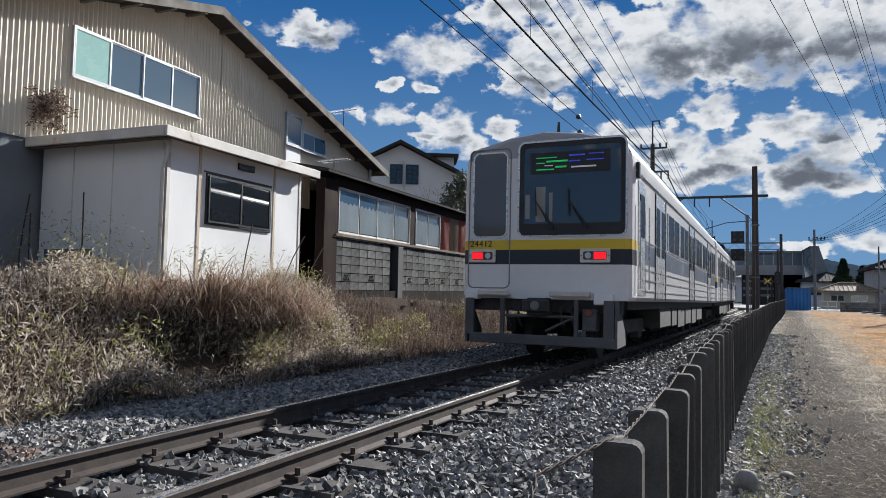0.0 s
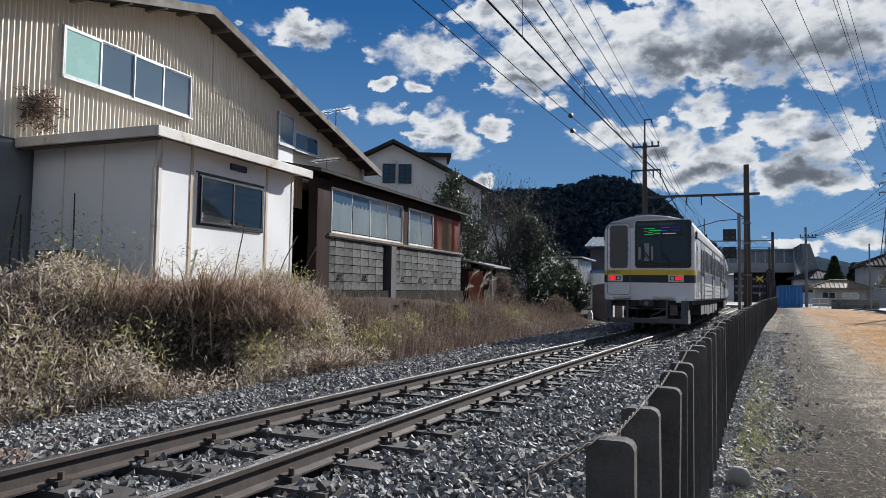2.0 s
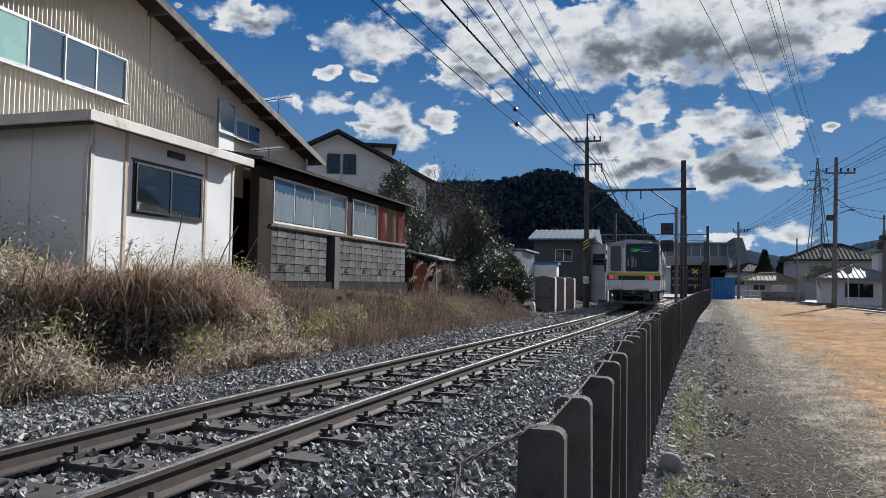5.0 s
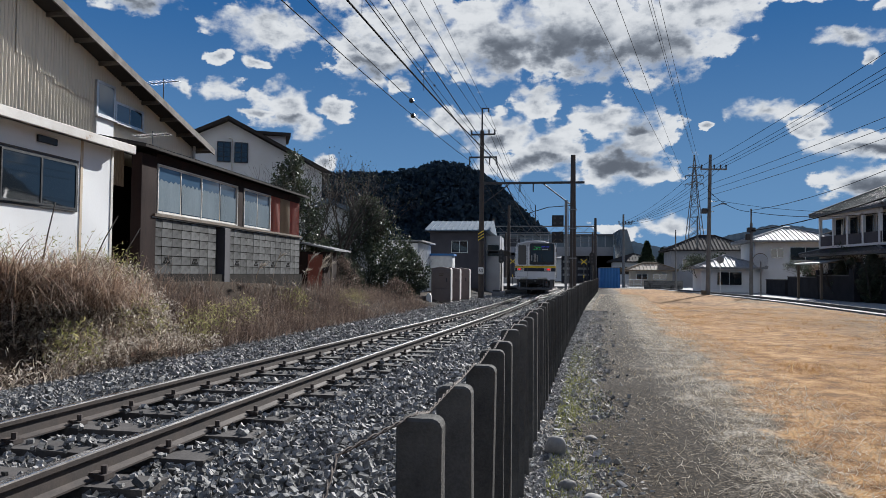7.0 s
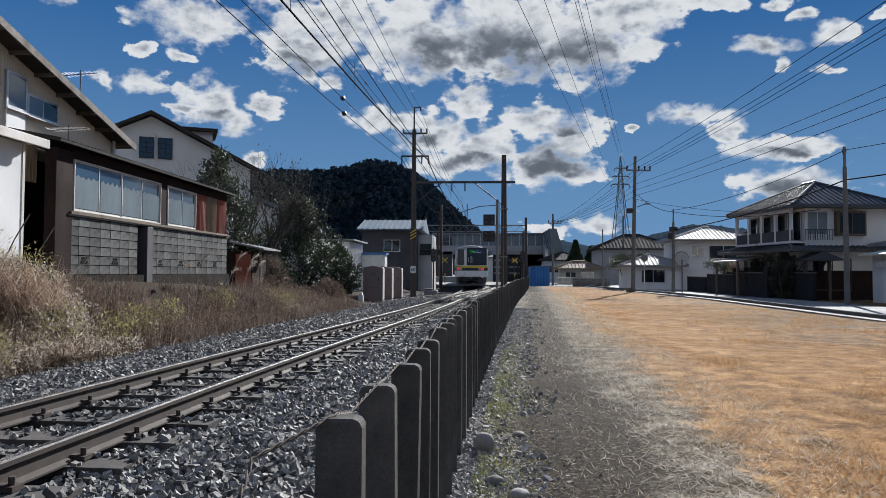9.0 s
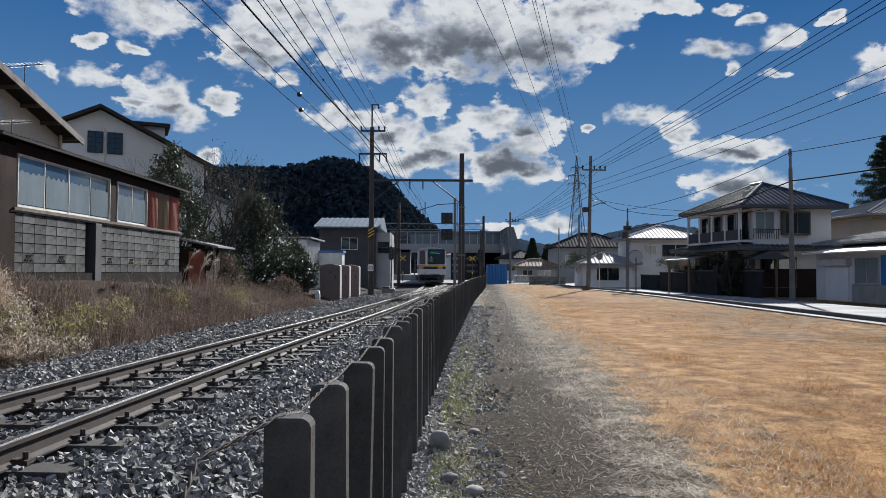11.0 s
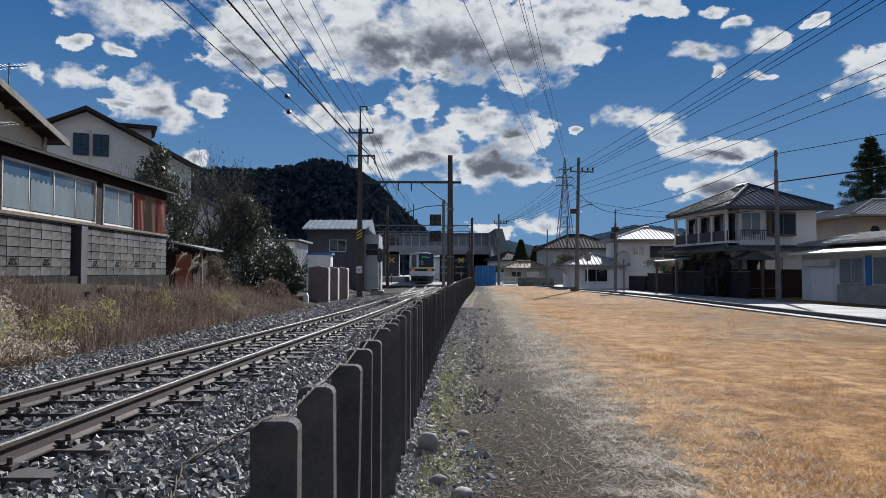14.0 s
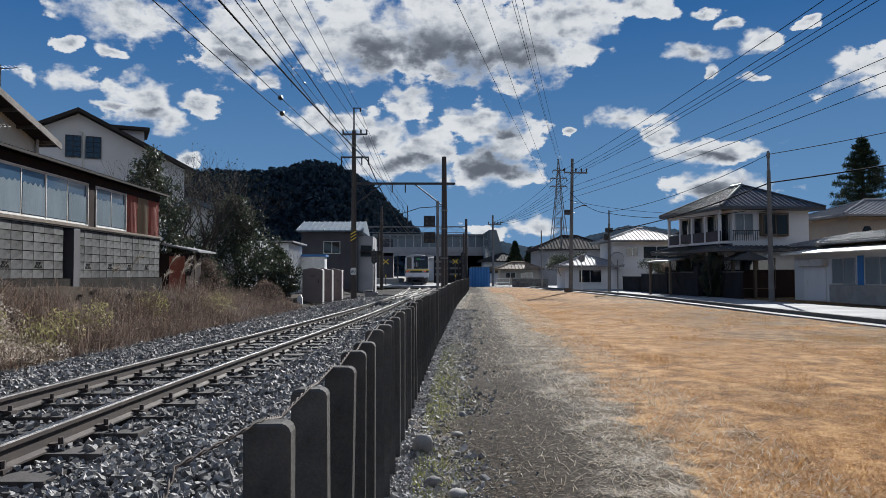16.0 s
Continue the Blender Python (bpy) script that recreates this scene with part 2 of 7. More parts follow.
M["white_trim"] = material("white_trim_weathered", (0.62, 0.61, 0.58), 0.6, second=(0.46, 0.42, 0.37), scale=2.5, spots=(0.34, 0.22, 0.13), spot_scale=2.5, spot_cut=0.62)
M["cream_sheet"] = material("cream_corrugated_steel", (0.64, 0.59, 0.49), 0.55, second=(0.53, 0.485, 0.395), scale=0.7, fine=25, bump=0.05, spots=(0.27, 0.19, 0.125), spot_scale=1.3, spot_cut=0.66, streak=0.18)
M["grey_wall"] = material("grey_concrete_wall", (0.20, 0.22, 0.24), 0.85, second=(0.13, 0.145, 0.16), scale=1.0)
M["roof_dark"] = material("dark_roof_sheet", (0.034, 0.032, 0.033), 0.85, spec=0.08, second=(0.055, 0.047, 0.042), scale=2, fine=30)
M["eave"] = material("stained_eave_board", (0.14, 0.12, 0.10), 0.8, second=(0.07, 0.06, 0.052), scale=3, spots=(0.07, 0.05, 0.04), spot_scale=3, spot_cut=0.6)
M["brown_board"] = material("brown_painted_board", (0.034, 0.020, 0.017), 0.85, spec=0.08, second=(0.024, 0.018, 0.017), scale=3, fine=40, streak=0.3)
M["red_sheet"] = material("red_rusty_sheet", (0.30, 0.060, 0.036), 0.7, second=(0.17, 0.055, 0.035), scale=2, fine=30, streak=0.2, spots=(0.15, 0.10, 0.075), spot_scale=1.6, spot_cut=0.6)
M["tan_sheet"] = material("tan_rusty_sheet", (0.25, 0.18, 0.11), 0.75, second=(0.15, 0.10, 0.06), scale=2, streak=0.2)
M["alu"] = material("aluminium_frame", (0.62, 0.62, 0.62), 0.35, 0.7, scale=10, bump=0.02)
M["black_frame"] = material("black_window_frame", (0.018, 0.018, 0.02), 0.4, scale=10, bump=0.02)
M["glass_dark"] = glass_material("dark_window_glass", (0.012, 0.016, 0.02))
M["glass_blue"] = glass_material("blue_window_glass", (0.10, 0.14, 0.18), 0.08)
M["glass_mint"] = material("mint_film_on_glass", (0.28, 0.47, 0.43), 0.25, second=(0.24, 0.42, 0.39), scale=3, bump=0.0)
M["curtain"] = material("pale_curtain_behind_glass", (0.22, 0.26, 0.28), 0.25, spec=0.25, second=(0.12, 0.15, 0.17), scale=2.0, streak=0.2, bump=0.03)
M["white_plaster"] = material("white_plaster", (0.62, 0.64, 0.67), 0.85, second=(0.57, 0.57, 0.56), scale=0.8, fine=60, bump=0.1)
M["grey_and_shaded_plaster"] = material("grey_and_shaded_plaster", (0.36, 0.36, 0.37), 0.85, second=(0.29, 0.29, 0.30), scale=0.8)
M["beige_plaster"] = material("beige_plaster", (0.46, 0.41, 0.34), 0.85, second=(0.38, 0.34, 0.28), scale=0.8)
M["dark_and_shaded_plaster"] = material("dark_and_shaded_plaster", (0.065, 0.062, 0.072), 0.85, scale=0.8)
M["dark_wall"] = material("dark_stained_block", (0.030, 0.031, 0.036), 0.9, spec=0.1, second=(0.018, 0.018, 0.021), scale=1.2, fine=50)
M["rubble"] = material("dark_rubble", (0.045, 0.040, 0.036), 0.95, spec=0.05, second=(0.022, 0.02, 0.018), scale=5, fine=40, bump=0.8)
M["tile_roof"] = material("glazed_dark_roof_tile", (0.055, 0.058, 0.065), 0.42, spec=0.5, second=(0.035, 0.036, 0.04), scale=4, per_object=0.15, bump=0.1)
M["metal_roof"] = material("grey_metal_roof", (0.27, 0.272, 0.275), 0.65, 0.0, spec=0.2, second=(0.18, 0.182, 0.185), scale=1.5, bump=0.05)
M["blue_roof"] = material("blue_grey_metal_roof", (0.13, 0.18, 0.23), 0.6, 0.0, spec=0.2, scale=1.5, bump=0.05)
M["asphalt"] = material("pale_asphalt", (0.26, 0.258, 0.255), 0.85, spec=0.25, second=(0.19, 0.188, 0.185), scale=0.5, fine=90, bump=0.2)
# concrete darkened: the shade on the kerb is put into the colour
M["kerb"] = material("shaded_kerb_concrete", (0.13, 0.127, 0.12), 0.9, spec=0.1, second=(0.09, 0.088, 0.083), scale=3)
M["blue_sheet"] = material("blue_tarpaulin", (0.03, 0.17, 0.44), 0.6, second=(0.022, 0.13, 0.36), scale=1.5, streak=0.3)
M["cabinet"] = material("brown_cabinet_paint", (0.20, 0.155, 0.14), 0.55, second=(0.155, 0.12, 0.11), scale=2, bump=0.04)
# lighter copy of the cabinet paint, with sunlight put into the colour
M["cabinet_lit"] = material("cabinet_paint_sunlit", (0.62, 0.60, 0.57), 0.5, scale=2, bump=0.04)
M["wood"] = material("weathered_wood", (0.16, 0.12, 0.085), 0.85, second=(0.09, 0.07, 0.05), scale=4, streak=0.2)
M["bark"] = material("bark", (0.055, 0.043, 0.035), 0.95, second=(0.03, 0.024, 0.02), scale=8, bump=0.6)
M["stone"] = material("river_stone", (0.27, 0.255, 0.235), 0.85, second=(0.17, 0.16, 0.15), scale=6, fine=90, bump=0.3, per_object=0.25)
M["white_paint"] = material("white_paint", (0.78, 0.78, 0.76), 0.6, scale=3)
M["yellow_paint"] = material("yellow_paint", (0.75, 0.53, 0.04), 0.5, scale=3)
M["black_paint"] = material("black_paint", (0.014, 0.014, 0.016), 0.5, scale=3)
# tones spread wide to put sunlit blades and shaded hollows into the colour
M["dry"] = leaf_material("dry_grass", [(0.0, (0.035, 0.026, 0.020)), (0.34, (0.105, 0.078, 0.057)), (0.56, (0.29, 0.23, 0.175)), (0.80, (0.70, 0.62, 0.53)), (0.92, (0.70, 0.62, 0.50)), (1.0, (0.25, 0.26, 0.09))], 0.40, 0.4, 0.5)
M["tussock"] = leaf_material("reddish_tussock", [(0.0, (0.035, 0.022, 0.017)), (0.4, (0.16, 0.10, 0.070)), (0.75, (0.42, 0.30, 0.22)), (1.0, (0.70, 0.60, 0.49))], 0.38, 0.4, 0.5)
M["mud_straw"] = leaf_material("trodden_straw", [(0.0, (0.12, 0.09, 0.06)), (0.5, (0.44, 0.36, 0.25)), (1.0, (0.82, 0.74, 0.60))], 0.45, 0.15)
M["dead"] = leaf_material("dead_stalks", [(0.0, (0.034, 0.024, 0.020)), (0.5, (0.12, 0.084, 0.066)), (0.85, (0.27, 0.20, 0.16)), (1.0, (0.50, 0.42, 0.34))], 0.3)
M["bamboo"] = leaf_material("bamboo_grass", [(0.0, (0.07, 0.085, 0.03)), (0.5, (0.23, 0.23, 0.075)), (1.0, (0.50, 0.44, 0.22))], 0.5, 0.4, 0.4)
M["plume"] = leaf_material("pampas_plume", [(0.0, (0.20, 0.165, 0.13)), (0.5, (0.42, 0.365, 0.305)), (1.0, (0.74, 0.69, 0.62))], 0.4)
M["lawn_blade"] = leaf_material("winter_lawn", [(0.0, (0.18, 0.085, 0.028)), (0.4, (0.36, 0.185, 0.066)), (0.75, (0.56, 0.34, 0.14)), (1.0, (0.80, 0.64, 0.40))], 0.5, 0.15)
M["moss_blade"] = leaf_material("green_weed", [(0.0, (0.08, 0.10, 0.03)), (0.5, (0.20, 0.21, 0.07)), (1.0, (0.36, 0.34, 0.16))])
M["leaf"] = leaf_material("evergreen_leaf", [(0.0, (0.018, 0.026, 0.017)), (0.6, (0.042, 0.056, 0.032)), (1.0, (0.11, 0.12, 0.075))], 0.25, 0.4, 0.48)
M["conifer"] = leaf_material("conifer_needles", [(0.0, (0.012, 0.022, 0.012)), (1.0, (0.04, 0.06, 0.028))], 0.15)
# distance haze is put into these two colours as blue
M["woods"] = leaf_material("far_woods_hazed", [(0.0, (0.018, 0.030, 0.048)), (0.6, (0.028, 0.044, 0.060)), (1.0, (0.044, 0.060, 0.070))], 0.05, 0.0)
M["far_hill"] = leaf_material("far_hill_hazed", [(0.0, (0.022, 0.034, 0.050)), (1.0, (0.040, 0.056, 0.074))], 0.0, 0.0)


# ---- mesh helpers ----
class Shape:
    """Collects vertices and faces of one mesh."""

    def __init__(self):
        self.v, self.f = [], []

    def raw(self, verts, faces):
        n = len(self.v)
        self.v.extend(tuple(p) for p in verts)
        self.f.extend(tuple(i + n for i in f) for f in faces)
        return self

    def box(self, x0, x1, y0, y1, z0, z1):
        return self.raw([(x, y, z) for z in (z0, z1) for y in (y0, y1) for x in (x0, x1)],
                        [(0, 2, 3, 1), (4, 5, 7, 6), (0, 1, 5, 4), (2, 6, 7, 3), (0, 4, 6, 2), (1, 3, 7, 5)])

    def slab(self, corners, down):
        """A plate with the given top corners (counterclockwise from above) and a thickness."""
        n = len(corners)
        low = [(p[0], p[1], p[2] - down) for p in corners]
        return self.raw(list(corners) + low, [tuple(range(n)), tuple(range(2 * n - 1, n - 1, -1))] + [(i, i + n, (i + 1) % n + n, (i + 1) % n) for i in range(n)])

    def prism(self, outline, a, b, axis="y"):
        """An outline drawn out between a and b along an axis. Outline: pairs of the two other coordinates."""
        put = {"x": lambda p, d: (d, p[0], p[1]), "y": lambda p, d: (p[0], d, p[1]), "z": lambda p, d: (p[0], p[1], d)}[axis]
        n = len(outline)
        vs = [put(p, a) for p in outline] + [put(p, b) for p in outline]
        return self.raw(vs, [tuple(range(n)), tuple(range(2 * n - 1, n - 1, -1))] + [(i, i + n, (i + 1) % n + n, (i + 1) % n) for i in range(n)])

    def rod(self, p, q, r, s=None, n=8, caps=True):
        p, q = Vector(p), Vector(q)
        s = r if s is None else s
        d = (q - p).normalized()
        u = d.orthogonal().normalized()
        w = d.cross(u)
        vs = [c + (u * math.cos(2 * math.pi * i / n) + w * math.sin(2 * math.pi * i / n)) * k for c, k in ((p, r), (q, s)) for i in range(n)]
        fs = [(i, (i + 1) % n, (i + 1) % n + n, i + n) for i in range(n)]
        if caps:
            fs += [tuple(range(n - 1, -1, -1)), tuple(range(n, 2 * n))]
        return self.raw(vs, fs)

    def tube(self, path, r, n=6):
        """One skin along a path."""
        pts = [Vector(p) for p in path]
        d = (pts[1] - pts[0]).normalized()
        u = d.orthogonal().normalized()
        rings = []
        for i, p in enumerate(pts):
            d = (pts[min(i + 1, len(pts) - 1)] - pts[max(i - 1, 0)]).normalized()
            u = (u - d * u.dot(d)).normalized()
            w = d.cross(u)
            rings.append([p + (u * math.cos(2 * math.pi * k / n) + w * math.sin(2 * math.pi * k / n)) * r for k in range(n)])
        return self.loft(rings)

    def loft(self, rings, caps=True):
        """Skin between rings of equally many points."""
        n = len(rings[0])
        vs = [p for ring in rings for p in ring]
        fs = [(j * n + i, j * n + (i + 1) % n, (j + 1) * n + (i + 1) % n, (j + 1) * n + i) for j in range(len(rings) - 1) for i in range(n)]
        if caps:
            fs += [tuple(range(n - 1, -1, -1)), tuple(range((len(rings) - 1) * n, len(rings) * n))]
        return self.raw(vs, fs)

    def mesh(self, name):
        me = bpy.data.meshes.new(name)
        me.from_pydata(self.v, [], self.f)
        me.update()
        return me


def part(name, shape, mat, parent=None, label="", at=None, bevel=0.0, smooth=False, recalc=True, kind=""):
    """One mesh object under a thing or part, or on its own."""
    me = shape if isinstance(shape, bpy.types.Mesh) else shape.mesh(name)
    if recalc and not isinstance(shape, bpy.types.Mesh):
        bm = bmesh.new()
        bm.from_mesh(me)
        bmesh.ops.recalc_face_normals(bm, faces=bm.faces)
        bm.to_mesh(me)
        bm.free()
    if not me.materials:
        me.materials.append(M[mat] if isinstance(mat, str) else mat)
    ob = new(name, me)
    if smooth:
        me.shade_smooth()
    if at is not None:
        ob.matrix_basis = at
    if parent is not None:
        ob.parent = parent
    if bevel:
        b = ob.modifiers.new("edge", "BEVEL")
        b.width, b.segments, b.limit_method = bevel, 1, "ANGLE"
    return tagged(ob, label, kind=kind)


def thing(name, at, label, category, group="", kind=""):
    ob = new(name)
    ob.empty_display_size = 0.2
    ob.matrix_basis = at
    return tagged(ob, label, category, group, kind)


def bulk(name, verts, faces, mat, label, category, parent=None, kind="stuff"):
    """One large mesh from arrays: verts (n, 3), faces (m, k) with equal k."""
    verts, faces = np.asarray(verts, np.float32), np.asarray(faces, np.int32)
    me = bpy.data.meshes.new(name)
    m, k = faces.shape
    me.vertices.add(len(verts))
    me.vertices.foreach_set("co", verts.ravel())
    me.loops.add(m * k)
    me.loops.foreach_set("vertex_index", faces.ravel())
    me.polygons.add(m)
    me.polygons.foreach_set("loop_start", np.arange(0, m * k, k, dtype=np.int32))
    me.polygons.foreach_set("loop_total", np.full(m, k, np.int32))
    me.update(calc_edges=True)
    me.materials.append(M[mat] if isinstance(mat, str) else mat)
    me.shade_flat()
    ob = new(name, me)
    if parent is not None:
        ob.parent = parent
        return tagged(ob, label, kind=kind)
    return tagged(ob, label, category, kind=kind)


# ---- the lie of the land ----
def ease(a, b, v):
    u = np.clip((np.asarray(v, float) - a) / (b - a), 0, 1)
    return u * u * (3 - 2 * u)


def smooth_line(keys):
    """A smooth curve through (position, value) pairs."""
    ks, vs = np.array(keys, float).T
    fine = np.linspace(ks[0], ks[-1], 1200)
    raw = np.interp(fine, ks, vs)
    width = 61
    pad = np.concatenate([2 * raw[0] - raw[width:0:-1], raw, 2 * raw[-1] - raw[-2:-width - 2:-1]])
    soft = np.convolve(pad, np.ones(width) / width, "same")[width:-width]
    return lambda y: np.interp(y, fine, soft)


track_x = smooth_line([(-30, -4.1), (0, -3.16), (4.5, -3.05), (7, -2.97), (11, -2.77), (17, -2.41), (23, -2.06), (29, -1.73), (36, -1.29), (43, -0.92), (51, -0.68), (62, -0.48), (78, -0.24), (160, 0.9)])
rail_z = smooth_line([(-30, 0.36), (0, 0.31), (6, 0.25), (11, 0.17), (17, 0.09), (23, 0.025), (29, -0.025), (43, -0.06), (62, -0.07), (160, -0.07)])
fence_x = smooth_line([(-30, -0.5), (0.8, -0.17), (1.5, -0.16), (3, -0.12), (5.2, -0.02), (9.4, 0.22), (14, 0.58), (21, 1.12), (29, 1.70), (45, 3.2), (60, 4.5), (160, 12)])
bank_foot = smooth_line([(-30, -6.3), (4, -6.1), (7, -5.75), (13, -5.9), (22, -5.75), (31, -4.9), (45, -4.6), (160, -4.0)])
bank_top = smooth_line([(-30, 1.05), (5, 1.05), (8, 1.12), (11.5, 1.16), (13.5, 1.04), (20, 1.02), (23, 0.6), (27, 0.15), (40, 0.0), (160, 0.0)])


def ground_z(x, y):
    x, y = np.asarray(x, float), np.asarray(y, float)
    c, zr, fx, foot, top = track_x(y), rail_z(y), fence_x(y), bank_foot(y), bank_top(y)
    bed = zr - 0.185
    z = np.where(x > c, bed + (0 - bed) * ease(c + 1.5, fx - 0.05, x), bed + (zr - 0.30 - bed) * ease(c - 1.5, foot, np.minimum(x, c)) * 1.0)
    left = bed + (zr - 0.30 - bed) * ease(0, 1, (c - 1.5 - x) / np.maximum(c - 1.5 - foot, 0.1))
    z = np.where(x < c, left, z) - 0.036 * (1 - ease(0.95, 1.2, np.abs(x - c)))
    rise = ease(0, 1, (foot - x) / 1.75)
    z = np.where(x < foot, (zr - 0.30) + (top - zr + 0.30) * rise, z)
    z = z - 0.30 * np.exp(-(((x + 6.35) / 0.38) ** 2 + ((y - 7.3) / 0.8) ** 2))
    far = ease(100, 160, y)
    z = z * (1 - far) + 0.0 * far
    return z


def ground_colour(k, base):
    """Lawn, trodden strip, gravel and bank soil by where they lie in the plan."""
    at = k.add("ShaderNodeTexCoord").outputs["Object"]
    xyz = k.add("ShaderNodeSeparateXYZ")
    k.put(xyz.inputs[0], at)
    x, y = xyz.outputs[0], xyz.outputs[1]
    wob = k.math("MULTIPLY_ADD", k.noise(at, 0.55, 6.0, 0.65), 2.2, -1.1)
    # distance to the right of the fence
    fx = k.math("MULTIPLY_ADD", k.math("MAXIMUM", k.math("SUBTRACT", y, 3.0), 0.0), 0.0745, -0.14)
    d = k.math("SUBTRACT", x, fx)
    dw = k.math("ADD", d, wob)
    big = k.noise(at, 0.35, 6.0, 0.65)
    mid = k.noise(at, 3.0, 6.0, 0.7)
    fine = k.noise(at, 36.0, 6.0, 0.75)
    orange = k.ramp(k.math("ADD", k.math("MULTIPLY", mid, 0.6), k.math("MULTIPLY", fine, 0.4)), [(0.42, (0.10, 0.050, 0.018)), (0.5, (0.255, 0.130, 0.047)), (0.58, (0.45, 0.275, 0.12))])
    gravel = k.ramp(k.math("ADD", k.math("MULTIPLY", mid, 0.4), k.math("MULTIPLY", fine, 0.6)), [(0.41, (0.022, 0.019, 0.016)), (0.5, (0.12, 0.102, 0.082)), (0.59, (0.42, 0.375, 0.31))])
    straw = k.ramp(k.math("ADD", k.math("MULTIPLY", mid, 0.5), k.math("MULTIPLY", fine, 0.5)), [(0.41, (0.03, 0.022, 0.014)), (0.5, (0.125, 0.092, 0.056)), (0.59, (0.34, 0.27, 0.175))])
    dark = k.ramp(fine, [(0.42, (0.010, 0.008, 0.006)), (0.54, (0.034, 0.026, 0.019)), (0.64, (0.14, 0.108, 0.075))])
    c = k.mix(k.span(dw, 0.2, 1.0), gravel, straw)
    c = k.mix(k.math("MULTIPLY", k.span(k.math("ABSOLUTE", k.math("SUBTRACT", dw, 0.85)), 0.42, 0.85, 1.0, 0.0), k.span(mid, 0.26, 0.42)), c, dark)
    c = k.mix(k.math("MULTIPLY", k.span(k.math("ABSOLUTE", k.math("SUBTRACT", dw, 1.75)), 0.2, 0.8, 1.0, 0.0), k.span(mid, 0.35, 0.6)), c, gravel)
    c = k.mix(k.span(k.math("ADD", dw, k.math("MULTIPLY_ADD", mid, 0.9, -0.45)), 1.85, 2.15), c, orange)
    c = k.mix(k.math("MULTIPLY", k.span(d, 5.0, 9.0), k.span(big, 0.42, 0.62)), c, straw)
    worn = k.noise(at, 0.16, 5.0, 0.6)
    c = k.mix(k.math("MULTIPLY", k.math("MULTIPLY", k.span(worn, 0.47, 0.60), k.span(d, 2.2, 4.0)), 0.35), c, dark)
    c = k.mix(k.span(y, 62.0, 70.0), c, gravel)
    # bed under the ballast, darkened to carry the shade of the gaps
    left = k.mix(k.span(mid, 0.35, 0.65), (0.016, 0.015, 0.014), (0.045, 0.040, 0.035))
    c = k.mix(k.span(d, -0.2, 0.05), left, c)
    soil = k.mix(k.span(fine, 0.3, 0.7), (0.024, 0.019, 0.015), (0.075, 0.055, 0.040))
    c = k.mix(k.span(k.math("ADD", x, k.math("MULTIPLY", wob, 0.2)), -5.9, -5.4), soil, c)
    return c


M["ground"] = material("ground", (0.2, 0.15, 0.1), 0.95, spec=0.06, scale=14.0, fine=55, bump=1.0, extra=ground_colour)


def build_ground():
    xs = np.unique(np.concatenate([np.linspace(-2500, -60, 14), np.linspace(-60, -9, 35), np.arange(-9, 1.5, 0.16), np.arange(1.5, 20, 0.5), np.linspace(20, 70, 26), np.linspace(70, 2500, 14)]))
    ys = np.unique(np.concatenate([np.linspace(-2500, -20, 12), np.arange(-20, 0, 1.0), np.arange(0, 32, 0.28), np.arange(32, 110, 1.2), np.linspace(110, 400, 20), np.linspace(400, 3000, 10)]))
    X, Y = np.meshgrid(xs, ys)
    Z = ground_z(X, Y)
    lump = np.array([noise.noise((a * 0.9, b * 0.9, 0.0)) * 0.03 + noise.noise((a * 3.1, b * 3.1, 4.0)) * 0.012 for a, b in zip(X.ravel(), Y.ravel())]).reshape(X.shape)
    near_track = np.abs(X - track_x(Y)) < 1.3
    Z = Z + np.where(near_track | (np.abs(X) > 60), 0, lump)
    road = (X > 11.0)
    Z = np.where(road, np.minimum(Z, 0.0) - 0.03, Z)
    n, m = len(ys), len(xs)
    idx = np.arange(n * m).reshape(n, m)
    faces = np.stack([idx[:-1, :-1], idx[:-1, 1:], idx[1:, 1:], idx[1:, :-1]], -1).reshape(-1, 4)
    ob = bulk("ground", np.stack([X, Y, Z], -1).reshape(-1, 3), faces, "ground", "winter lawn, gravel strip, railway bed and overgrown bank", "ground", kind="structure")
    ob.data.shade_smooth()


build_ground()

# ---- railway ----
RAIL = [(-0.062, 0.0), (0.062, 0.0), (0.062, 0.012), (0.012, 0.028), (0.009, 0.105), (0.031, 0.118), (0.032, 0.146), (0.026, 0.153), (-0.026, 0.153), (-0.032, 0.146), (-0.031, 0.118), (-0.009, 0.105), (-0.012, 0.028), (-0.062, 0.012)]


def heading(y):
    return math.atan2(float(track_x(y + 0.5) - track_x(y - 0.5)), 1.0)


def rail_along(parent, line, height, y0, y1, step):
    body, top = Shape(), Shape()
    rings, tops = [], []
    y = y0
    while y <= y1 + 1e-6:
        x, z = float(line(y)), float(height(y)) - 0.155
        rings.append([(x + a, y, z + b) for a, b in RAIL])
        tops.append([(x - 0.026, y, z + 0.1535), (x - 0.026, y, z + 0.156), (x + 0.022, y, z + 0.156), (x + 0.026, y, z + 0.1535)])
        y += step
    body.loft(rings)
    top.loft(tops)
    r = part("rail", body, "rail_side", parent)
    part("running_surface", top, "rail_top", r, "polished bright rail head")


